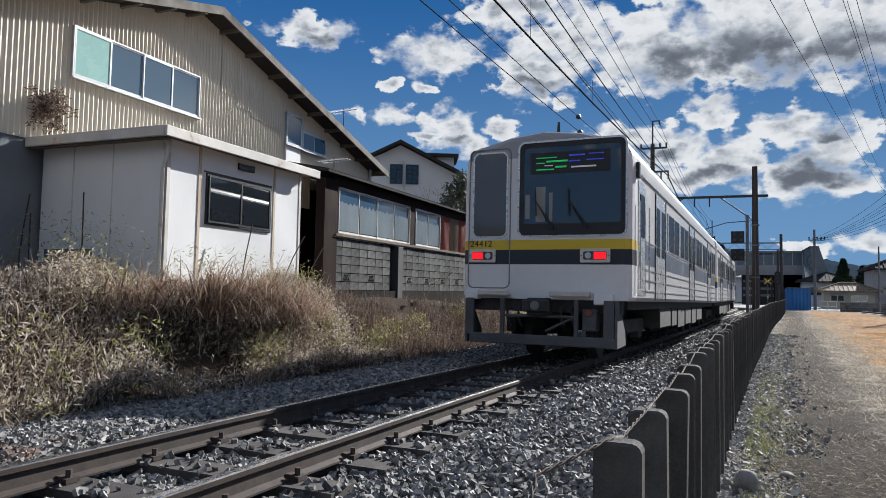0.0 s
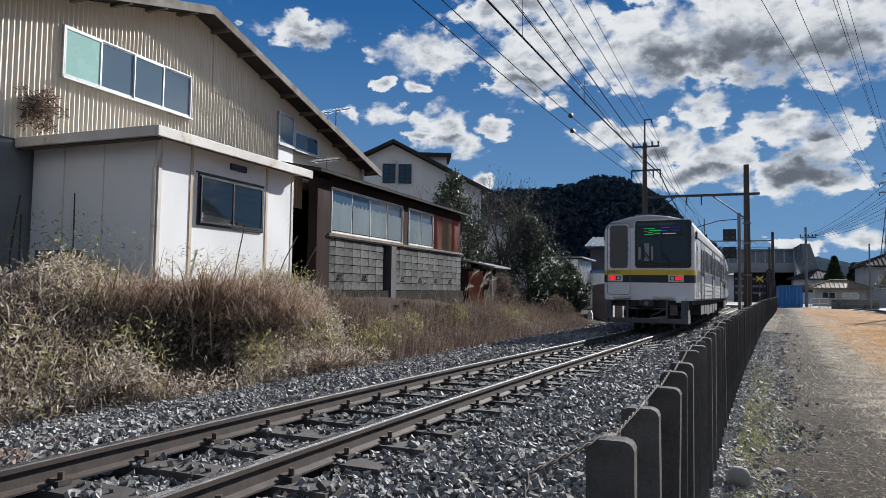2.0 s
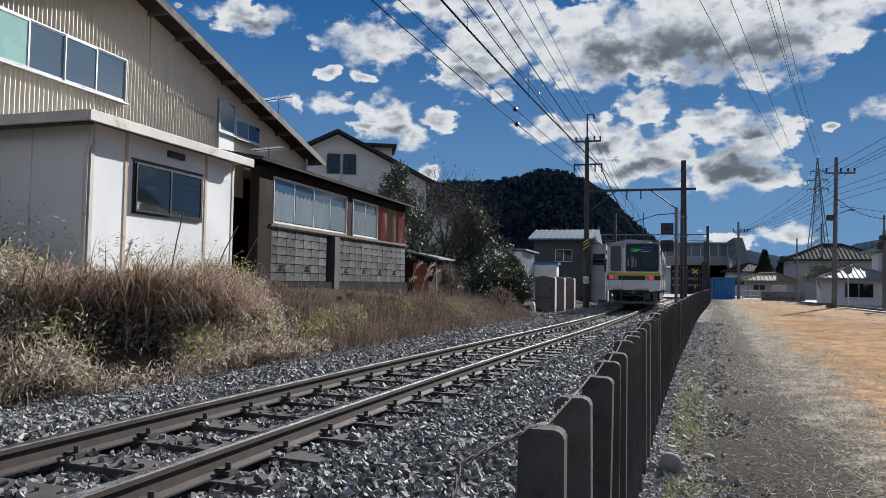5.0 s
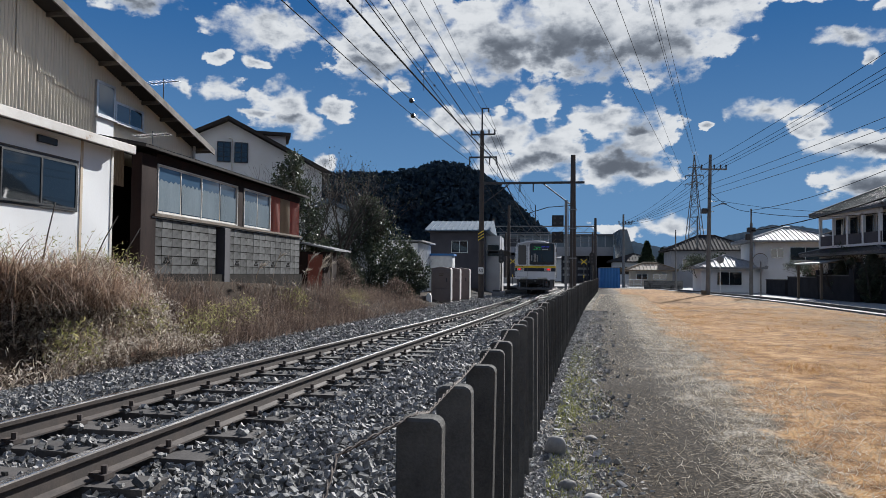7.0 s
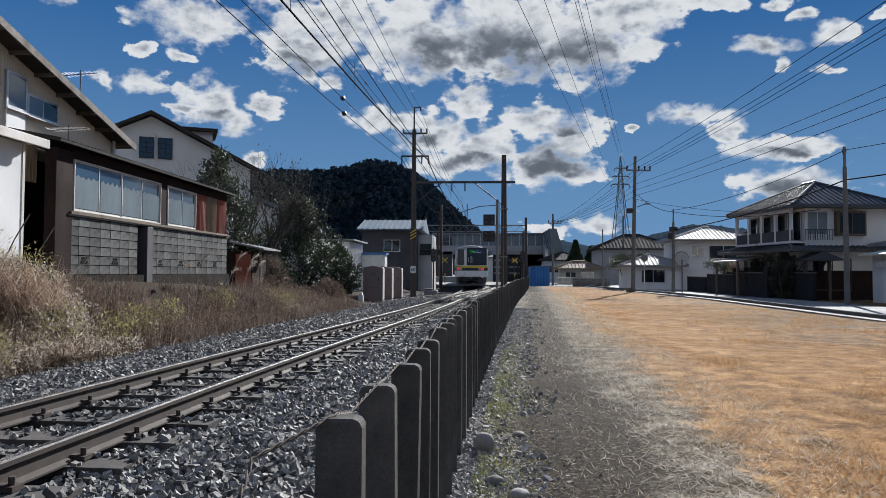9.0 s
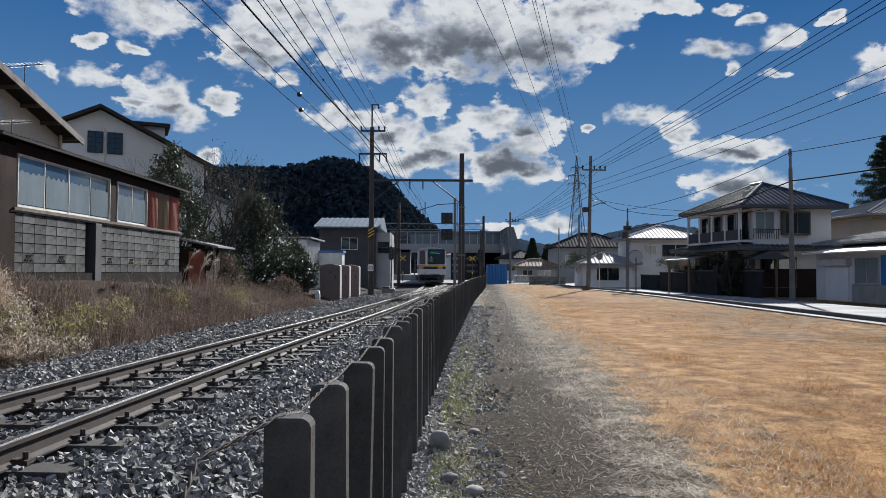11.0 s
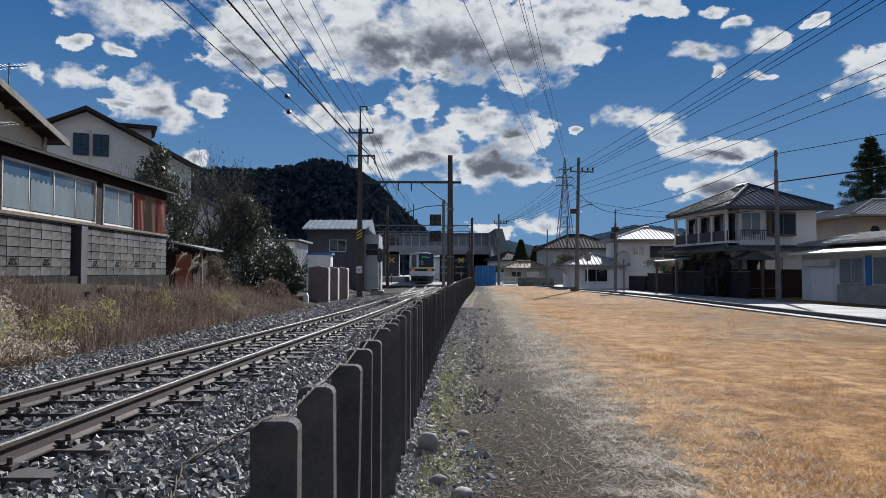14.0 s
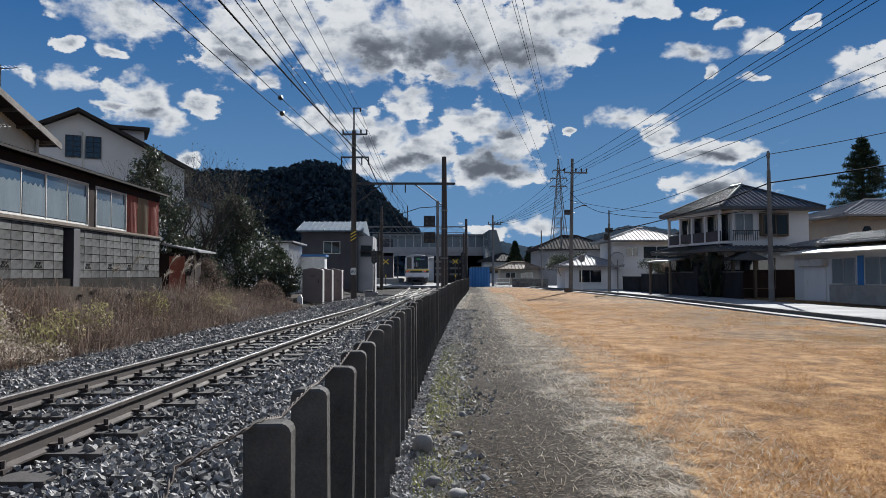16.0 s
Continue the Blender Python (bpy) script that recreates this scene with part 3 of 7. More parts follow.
def build_track():
    track = thing("railway_track", pose(0, 0, 0), "single narrow-gauge railway track on dark ballast", "railway track")
    for side in (-0.566, 0.566):
        rail_along(track, lambda y, s=side: track_x(y) + s, rail_z, -14, 150, 0.6)
    sl = Shape().box(-0.98, 0.98, -0.125, 0.125, -0.14, 0.0).mesh("sleeper")
    clip = Shape().box(-0.035, 0.035, -0.045, 0.045, 0.0, 0.03).rod((0.0, 0, 0.02), (0.0, 0, 0.075), 0.019, n=6).box(-0.085, -0.02, -0.03, 0.03, 0.015, 0.035).mesh("fastener")
    rng = random.Random(3)
    y = -2.13
    while y < 68:
        a = -heading(y)
        zt = float(rail_z(y)) - 0.155
        x = float(track_x(y))
        part("sleeper", sl, "sleeper", track, at=Matrix.Translation((x + rng.uniform(-0.02, 0.02), y, zt)) @ Matrix.Rotation(a + rng.uniform(-0.01, 0.01), 4, "Z"))
        if y < 42:
            for s in (-0.566, 0.566):
                for k in (-1, 1):
                    part("fastener", clip, "clip", track, at=Matrix.Translation((x + s + k * 0.085, y, zt + 0.004)) @ Matrix.Rotation(a + (math.pi if k < 0 else 0), 4, "Z"))
        y += 0.645
    # the diverging line beyond the points
    side_track = thing("side_track", pose(0, 0, 0), "diverging siding track past the points", "railway track")
    div = smooth_line([(40, -1.1), (46, -0.65), (52, 0.05), (64, 0.95), (80, 2.2), (160, 8.0)])
    for s in (-0.566, 0.566):
        rail_along(side_track, lambda y, q=s: div(y) + q, rail_z, 44, 140, 1.0)
    for i in range(40):
        y = 50 + i * 0.66
        part("sleeper", sl, "sleeper", side_track, at=pose(float(div(y)), y, float(rail_z(y)) - 0.158))


build_track()

CUBE = np.array([(x, y, z) for z in (-1, 1) for y in (-1, 1) for x in (-1, 1)], float)
CUBE_F = np.array([(0, 2, 3, 1), (4, 5, 7, 6), (0, 1, 5, 4), (2, 6, 7, 3), (0, 4, 6, 2), (1, 3, 7, 5)])


def turns(n, rng):
    q = rng.normal(size=(n, 4))
    q /= np.linalg.norm(q, axis=1)[:, None]
    w, x, y, z = q.T
    return np.stack([1 - 2 * (y * y + z * z), 2 * (x * y - z * w), 2 * (x * z + y * w), 2 * (x * y + z * w), 1 - 2 * (x * x + z * z), 2 * (y * z - x * w), 2 * (x * z - y * w), 2 * (y * z + x * w), 1 - 2 * (x * x + y * y)], -1).reshape(n, 3, 3)


def stones(px, py, pz, size, rng, flat=0.62):
    n = len(px)
    v = CUBE[None] * (1 + rng.uniform(-0.42, 0.25, (n, 8, 3)))
    v *= np.stack([rng.uniform(0.75, 1.35, n), rng.uniform(0.65, 1.1, n), rng.uniform(flat * 0.7, flat * 1.3, n)], -1)[:, None] * (size * 0.5)[:, None, None]
    v = np.einsum("nij,nkj->nki", turns(n, rng), v) + np.stack([px, py, pz], -1)[:, None]
    f = CUBE_F[None] + (np.arange(n) * 8)[:, None, None]
    return v.reshape(-1, 3), f.reshape(-1, 4)


def build_ballast():
    rng = np.random.default_rng(11)
    xs, ys, ss = [], [], []
    for y0, y1, per, size in ((-8, 0.6, 620, 0.048), (0.6, 7, 1350, 0.039), (7, 14, 760, 0.046), (14, 26, 300, 0.058), (26, 52, 110, 0.075)):
        n = int(per * (y1 - y0) * 5.6)
        y = rng.uniform(y0, y1, n)
        a, b = bank_foot(y) - 0.25, fence_x(y) - 0.08
        x = a + (b - a) * rng.uniform(0, 1, n)
        xs.append(x), ys.append(y), ss.append(size * rng.uniform(0.6, 1.35, n))
    x, y, s = np.concatenate(xs), np.concatenate(ys), np.concatenate(ss)
    d = x - track_x(y)
    k = (y + 2.13) / 0.645
    on_sleeper = (np.abs(k - np.round(k)) * 0.645 < 0.14) & (np.abs(d) < 1.0)
    on_rail = np.abs(np.abs(d) - 0.566) < 0.095
    keep = ~on_rail & (~on_sleeper | ((rng.uniform(0, 1, len(x)) < 0.10) & (np.abs(d) < 2)))
    x, y, s, d, on_sleeper = x[keep], y[keep], s[keep], d[keep], on_sleeper[keep]
    crib = np.where(np.abs(d) < 1.0, -0.005, 0.02 * ease(1.0, 1.3, np.abs(d)))
    z = ground_z(x, y) + s * 0.12 + rng.uniform(-0.012, 0.03, len(x)) + crib
    z = np.where(on_sleeper, rail_z(y) - 0.155 + s * 0.25, z)
    v, f = stones(x, y, z, s, rng)
    bulk("ballast", v, f, "ballast", "dark grey crushed-stone railway ballast with lighter chips", "ballast")


build_ballast()

# ---- concrete post fence ----
def build_fence():
    fence = thing("post_fence", pose(0, 0, 0), "row of dark weathered concrete posts threaded with twisted wire", "fence")
    w, d, h, c = 0.049, 0.031, 1.0, 0.013
    post = Shape().prism([(-w, -0.25), (w, -0.25), (w, h - c), (w - c * 1.1, h), (-w + c * 1.1, h), (-w, h - c)], -d, d, "y")
    me = post.mesh("post")
    bm = bmesh.new()
    bm.from_mesh(me)
    bmesh.ops.recalc_face_normals(bm, faces=bm.faces)
    bmesh.ops.bevel(bm, geom=list(bm.edges), offset=0.006, segments=1, affect="EDGES")
    bm.to_mesh(me)
    bm.free()
    rng = random.Random(8)
    y, i = 1.065, 0
    wire = []
    while y < 62:
        x = float(fence_x(y)) - w - (0.028 if i == 1 else 0.012) + rng.uniform(-0.004, 0.004)
        low = -0.15 if i == 0 else rng.uniform(-0.012, 0.012)
        if i == 0:
            x -= 0.09
        part("post", me, "concrete_post", fence, at=pose(x, y, low, rng.uniform(-0.7, 0.7), rng.uniform(-0.6, 0.9), rng.uniform(-4, 4)))
        wire.append(Vector((x - 0.01, y - 0.0, (0.86 if i == 0 else 1.003) + low * (0 if i == 0 else 1))))
        if y < 14:
            wire.append(Vector((x - 0.02 + rng.uniform(-0.01, 0.01), y + 0.22, 0.965 + rng.uniform(-0.012, 0.008))))
        y += 0.437
        i += 1
    strand = Shape()
    for ph in (0.0, math.pi):
        pts = []
        for j, (a, b) in enumerate(zip(wire, wire[1:])):
            near = a.y < 7
            n = 14 if near else 2
            for q in range(n):
                u = q / n
                p = a.lerp(b, u)
                th = (a.y + (b.y - a.y) * u) * 95 + ph
                pts.append(p + Vector((math.cos(th), 0, math.sin(th))) * (0.003 if near else 0.002))
        strand.tube(pts, 0.0023, 5)
    part("wire", strand, "wire", fence, "twisted rusty wire", smooth=True)


build_fence()

# ---- old factory buildings on the bank ----
def corrugated(y0, y1, z0, top, x, pitch, deep, step=None):
    """A ribbed sheet in the plane x; top(y) gives its upper edge."""
    n = int((y1 - y0) / (pitch / 4))
    s = Shape()
    vs, fs = [], []
    for i in range(n + 1):
        y = y0 + (y1 - y0) * i / n
        dx = deep * math.sin(2 * math.pi * (y - y0) / pitch)
        vs += [(x + dx, y, z0(y) if callable(z0) else z0), (x + dx, y, top(y))]
    fs = [(2 * i, 2 * i + 2, 2 * i + 3, 2 * i + 1) for i in range(n)]
    return s.raw(vs, fs)


def window_unit(parent, x, y0, y1, z0, z1, panes, frame_mat, pane_mats, deep=0.07, bar=0.045, sill=True, name="window"):
    """A window in a wall that faces +x."""
    f = Shape()
    f.box(x - 0.02, x + deep, y0 - bar, y1 + bar, z1, z1 + bar).box(x - 0.02, x + deep, y0 - bar, y1 + bar, z0 - bar, z0)
    f.box(x - 0.02, x + deep, y0 - bar, y0, z0, z1).box(x - 0.02, x + deep, y1, y1 + bar, z0, z1)
    w = part(name, f, frame_mat, parent, bevel=0.004)
    for i in range(panes):
        a, b = y0 + (y1 - y0) * i / panes, y0 + (y1 - y0) * (i + 1) / panes
        off = 0.02 if i % 2 else 0.035
        st = Shape()
        t = bar * 0.75
        st.box(x + off - 0.015, x + off + 0.015, a, a + t, z0, z1).box(x + off - 0.015, x + off + 0.015, b - t, b, z0, z1)
        st.box(x + off - 0.015, x + off + 0.015, a + t, b - t, z0, z0 + t * 1.2).box(x + off - 0.015, x + off + 0.015, a + t, b - t, z1 - t, z1)
        part("sash", st, frame_mat, w)
        part("pane", Shape().box(x + off - 0.004, x + off + 0.004, a + t, b - t, z0 + t * 1.2, z1 - t), pane_mats[i % len(pane_mats)], w)
    if sill:
        part("sill", Shape().box(x, x + deep + 0.05, y0 - bar * 1.5, y1 + bar * 1.5, z0 - bar - 0.03, z0 - bar), frame_mat, w)
    return w


M["glass_pane"] = glass_material("blue_reflecting_pane", (0.05, 0.085, 0.13), 0.06)


def build_factory():
    hall = thing("factory_hall", pose(0, 0, 0), "large gabled hall clad in stained cream corrugated steel", "factory building")
    X, RIDGE, RZ, SLOPE = -10.5, 11.80, 7.27, 0.280
    top = lambda y: RZ - 0.10 - abs(y - RIDGE) * SLOPE
    part("corrugated_wall", corrugated(4.7, 19.6, 3.62, top, X, 0.098, 0.016), "cream_sheet", hall, recalc=False)
    for a, b, low in ((12.40, 12.95, 5.66), (12.95, 13.50, 5.45), (13.50, 14.00, 5.33), (14.00, 14.85, 5.27)):
        part("patched_cladding", corrugated(a, b, low, lambda y: top(y) - 0.02, X + 0.022, 0.098, 0.016), "cream_sheet", hall, recalc=False)
    part("gable_wall", Shape().prism([(4.7, 0.9), (19.6, 0.9), (19.6, top(19.6)), (RIDGE, top(RIDGE)), (4.7, top(4.7))], X - 0.25, X - 0.02, "x"), "grey_wall", hall, "blue-grey lower concrete wall")
    part("side_wall", Shape().box(-24, X - 0.26, 19.35, 19.6, 0.9, 5.12), "cream_sheet", hall)
    part("side_wall", Shape().box(-24, X - 0.26, 4.7, 4.95, 0.9, 5.12), "cream_sheet", hall)
    for s, end in ((1, 19.90), (-1, 4.05)):
        roof = Shape()
        low = RZ - abs(end - RIDGE) * SLOPE
        prof = [(RIDGE, RZ), (end, low), (end, low - 0.09), (RIDGE, RZ - 0.09)]
        roof.prism(prof, -24, X + 0.48, "x")
        part("roof_slope", roof, "roof_dark", hall, "dark weathered roof sheets")
        rim = Shape().prism([(RIDGE, RZ + 0.03), (end + s * 0.02, low + 0.03), (end + s * 0.02, low - 0.15), (RIDGE, RZ - 0.15)], X + 0.48, X + 0.52, "x")
        part("verge_board", rim, "eave", hall, "stained verge board")
        n = 9
        for i in range(n):
            y = RIDGE + (end - RIDGE) * (i + 0.6) / n
            z = RZ - abs(y - RIDGE) * SLOPE - 0.15
            part("purlin_end", Shape().box(X - 0.02, X + 0.50, y - 0.04, y + 0.04, z - 0.03, z + 0.06), "eave", hall, bevel=0.006)
    w = window_unit(hall, X + 0.02, 8.57, 11.66, 4.89, 5.74, 4, "alu", ["glass_mint", "glass_blue", "glass_blue", "glass_blue"], bar=0.032, deep=0.05)
    d = window_unit(hall, X + 0.02, 14.93, 15.58, 5.00, 5.78, 1, "alu", ["glass_blue"], bar=0.035, deep=0.05)
    part("lower_panel", Shape().box(X, X + 0.05, 14.93, 15.58, 4.5, 4.95), "white_panel", d)
    window_unit(hall, X + 0.02, 15.66, 16.80, 4.98, 5.44, 2, "alu", ["glass_blue", "glass_dark"], bar=0.032, deep=0.05)
    part("drain_pipe", Shape().rod((X + 0.09, 19.45, 1.0), (X + 0.09, 19.45, 5.15), 0.045), "white_trim", hall)

    box = thing("prefab_annex", pose(0, 0, 0), "white prefab hut with flat roof and rust-streaked panels", "building")
    x1, y0, y1, zb, zt = -7.8, 8.10, 11.66, 1.15, 3.52
    part("front_wall", Shape().box(x1 - 0.08, x1, y0, y1, zb, zt), "white_panel", box, bevel=0.01)
    part("end_wall", Shape().box(-10.46, x1 - 0.08, y0, y0 + 0.08, zb, zt), "white_panel", box)
    part("end_wall", Shape().box(-10.46, x1 - 0.08, y1 - 0.08, y1, zb, zt), "white_panel", box)
    for x in (-8.9, -9.75):
        part("panel_joint", Shape().box(x - 0.012, x + 0.012, y0 - 0.006, y0, zb, zt), "white_trim", box)
    part("corner_post", Shape().box(x1 - 0.05, x1 + 0.012, y0 - 0.014, y0 + 0.05, zb, zt), "white_trim", box)
    part("corner_post", Shape().box(x1 - 0.05, x1 + 0.012, y1 - 0.05, y1 + 0.014, zb, zt), "white_trim", box)
    for y in (8.80, 10.80):
        part("rusty_joint_strip", Shape().box(x1, x1 + 0.012, y - 0.03, y + 0.03, zb, zt), "rust_streak", box, "rust-stained joint strip")
    part("roof", Shape().slab([(-10.48, y0 - 0.30, 3.62), (x1 + 0.24, y0 - 0.30, 3.60), (x1 + 0.24, y1 + 0.28, 3.60), (-10.48, y1 + 0.28, 3.62)], 0.06), "white_trim", box)
    part("fascia", Shape().box(x1 + 0.22, x1 + 0.27, y0 - 0.32, y1 + 0.30, 3.47, 3.63).box(-10.48, x1 + 0.22, y0 - 0.33, y0 - 0.28, 3.47, 3.63), "white_trim", box, "rust-stained white fascia", bevel=0.008)
    part("gutter", Shape().box(-10.48, x1 + 0.2, y0 - 0.27, y0 - 0.18, 3.44, 3.50), "eave", box)
    window_unit(box, x1 + 0.004, 8.98, 10.65, 2.31, 3.08, 2, "black_frame", ["glass_dark"], deep=0.03, bar=0.035, sill=False)
    part("window_hood_stain", Shape().box(x1, x1 + 0.006, 8.9, 10.72, 3.12, 3.15), "eave", box)
    part("vent_louvre", Shape().box(x1, x1 + 0.05, 9.72, 10.15, 3.30, 3.41), "black_frame", box, bevel=0.01)
    part("drain_pipe", Shape().tube([(x1 + 0.05, y0 - 0.06, 3.45), (x1 + 0.05, y0 - 0.06, 3.25), (x1 - 0.03, y0 - 0.06, 3.05), (x1 - 0.03, y0 - 0.06, 1.2)], 0.03, 8), "white_trim", box)

    shed = thing("workshop_shed", pose(0, 0, 0), "low brown lean-to workshop with a row of sliding windows", "shed")
    xs = -7.8
    part("post", Shape().box(xs - 0.2, xs + 0.02, 12.55, 13.10, 1.2, 3.62), "brown_board", shed, bevel=0.01)
    part("head_board", Shape().box(xs - 0.12, xs, 13.10, 21.5, 3.50, 3.70), "brown_board", shed)
    part("sill_board", Shape().box(xs - 0.15, xs + 0.06, 13.0, 21.5, 2.40, 2.46), "wood", shed, "weathered timber sill", bevel=0.006)
    part("mullion", Shape().box(xs - 0.12, xs + 0.01, 16.86, 17.22, 2.46, 3.50), "brown_board", shed, bevel=0.006)
    window_unit(shed, xs - 0.04, 13.16, 16.82, 2.50, 3.46, 4, "white_trim", ["glass_pane"], bar=0.03, sill=False)
    window_unit(shed, xs - 0.04, 17.26, 18.98, 2.50, 3.46, 2, "white_trim", ["glass_pane"], bar=0.03, sill=False)
    crng = random.Random(12)
    for a, b, n in ((13.16, 16.82, 4), (17.26, 18.98, 2)):
        for i in range(n):
            p, q = a + (b - a) * i / n + 0.04, a + (b - a) * (i + 1) / n - 0.04
            steps = 9
            line = [(p + (q - p) * j / steps, 3.16 + (0.035 if j % 2 else -0.01) + crng.uniform(-0.02, 0.02)) for j in range(steps + 1)]
            part("curtain", Shape().prism([(p, 2.545), (q, 2.545)] + line[::-1], xs + 0.004, xs + 0.007, "x"), "curtain", shed, "pale drawn curtain")
    for a, b, m in ((19.05, 19.85, "red_sheet"), (19.85, 20.6, "tan_sheet"), (20.6, 21.45, "red_sheet")):
        part("rusty_sheet", corrugated(a, b, 2.47, lambda y: 3.50, xs - 0.02, 0.09, 0.012), m, shed, recalc=False)
    part("back_wall", Shape().box(xs - 2.6, xs - 2.5, 12.0, 21.5, 1.2, 3.9), "brown_board", shed)
    part("end_wall", Shape().box(xs - 2.5, xs - 0.12, 21.4, 21.5, 1.2, 3.75), "brown_board", shed)
    part("roof", Shape().prism([(xs + 0.22, 3.70), (xs + 0.22, 3.75), (-10.45, 4.30), (-10.45, 4.25)], 12.35, 21.75, "y"), "roof_dark", shed, "dark tin roof")
    ribs = Shape()
    for i in range(72):
        y = 12.4 + i * 0.13
        ribs.prism([(xs + 0.205, 3.75), (xs + 0.205, 3.772), (-10.45, 4.32), (-10.45, 4.295)], y, y + 0.05, "y")
    part("roof_rib", ribs, "roof_dark", shed)
    part("porch_board", Shape().box(-9.3, -9.2, 11.7, 12.55, 1.2, 3.0), "red_sheet", shed, "dull red porch panel")
    part("porch_sheet", corrugated(11.68, 12.6, 2.95, lambda y: 3.75, -8.2, 0.09, 0.012), "tan_sheet", shed, recalc=False)

    wall = thing("block_wall", pose(0, 0, 0), "grey concrete block wall with dark joints and vent blocks", "wall", kind="structure")
    part("mortar_core", Shape().box(xs - 0.16, xs - 0.010, 12.97, 15.78, 1.05, 2.385).box(xs - 0.16, xs - 0.010, 16.32, 21.5, 1.05, 2.385), "mortar_and_shade", wall)
    part("pier", Shape().box(xs - 0.3, xs + 0.10, 16.02, 16.32, 1.0, 2.36), "dark_and_shaded_plaster", wall, "dark concrete pier", bevel=0.01)
    # near-black sheet puts the shade beside the pier into the colour
    part("recess", Shape().box(xs - 0.4, xs - 0.3, 15.78, 16.02, 1.0, 2.38), "mortar_and_shade", wall)
    part("footing", Shape().box(xs - 0.3, xs + 0.07, 12.9, 21.55, 0.55, 1.225), "rubble", wall, "dark rubble footing")
    blk = Shape().box(-0.14, 0.0, 0.006, 0.386, 0.006, 0.178).mesh("block")
    # vent openings: raised dark shapes that stand for the shade inside
    hole = Shape()
    for a in (0.10, 0.20, 0.30):
        hole.prism([(a - 0.05, 0.03), (a + 0.05, 0.03), (a, 0.095)], 0.0, 0.007, "x")
    for a in (0.15, 0.25):
        hole.prism([(a - 0.05, 0.155), (a, 0.085), (a + 0.05, 0.155)], 0.0, 0.007, "x")
    hole = hole.mesh("vent_hole")
    rng = random.Random(4)
    for start, n in ((12.97, 7), (16.33, 13)):
        for r in range(6):
            for c in range(n):
                b = part("block", blk, "block", wall, at=pose(xs + rng.uniform(-0.004, 0.004), start + c * 0.397, 1.235 + r * 0.19))
                if r == 1 and c in (1, 4, 7, 10):
                    part("vent_hole", hole, "mortar_and_shade", b)
    part("coping", Shape().box(xs - 0.16, xs + 0.03, 12.95, 21.5, 2.375, 2.40), "concrete", wall)
    # old block stub in the grass by the hut
    stub = thing("block_stub", pose(0, 0, 0), "mossy concrete block stub half hidden in dry grass", "wall")
    for r in range(4):
        for c in range(5 - r):
            part("block", blk, "concrete_post", stub, at=pose(-8.35 - c * 0.40, 7.30, 1.02 + r * 0.19, 0, 0, 90))


build_factory()


def antenna(x, y, z, tall, label):
    a = thing("tv_antenna", pose(x, y, z), label, "antenna", "roof antennas")
    part("mast", Shape().rod((0, 0, 0), (0, 0, tall), 0.016), "steel_grey", a)
    part("boom", Shape().rod((-0.5, 0.1, tall - 0.1), (0.5, -0.1, tall - 0.1), 0.012), "steel_grey", a)
    for i in range(9):
        u = -0.46 + i * 0.115
        part("element", Shape().rod((u, -0.2 * u - 0.22 + i * 0.008, tall - 0.09), (u, -0.2 * u + 0.22 - i * 0.008, tall - 0.09), 0.006, n=5), "steel_grey", a)


antenna(-10.2, 17.35, 5.75, 0.75, "thin metal TV antenna on the hall's roof edge")
antenna(-9.3, 15.4, 4.0, 0.65, "bent TV antenna over the lean-to roof")


# ---- houses ----
def house_window(parent, x0, x1, z0, z1, y, panes=2, frame_mat="alu", glass="glass_dark", grid=0):
    """A window in a wall that faces -y of its house."""
    b = 0.04
    f = Shape().box(x0 - b, x1 + b, y - 0.05, y + 0.02, z1, z1 + b).box(x0 - b, x1 + b, y - 0.07, y + 0.02, z0 - b, z0).box(x0 - b, x0, y - 0.05, y + 0.02, z0, z1).box(x1, x1 + b, y - 0.05, y + 0.02, z0, z1)
    for i in range(1, panes):
        u = x0 + (x1 - x0) * i / panes
        f.box(u - 0.022, u + 0.022, y - 0.045, y + 0.01, z0, z1)
    for i in range(1, grid + 1):
        z = z0 + (z1 - z0) * i / (grid + 1)
        f.box(x0, x1, y - 0.04, y - 0.01, z - 0.012, z + 0.012)
    w = part("window", f, frame_mat, parent)
    part("pane", Shape().box(x0, x1, y - 0.022, y - 0.012, z0, z1), glass, w)
    return w


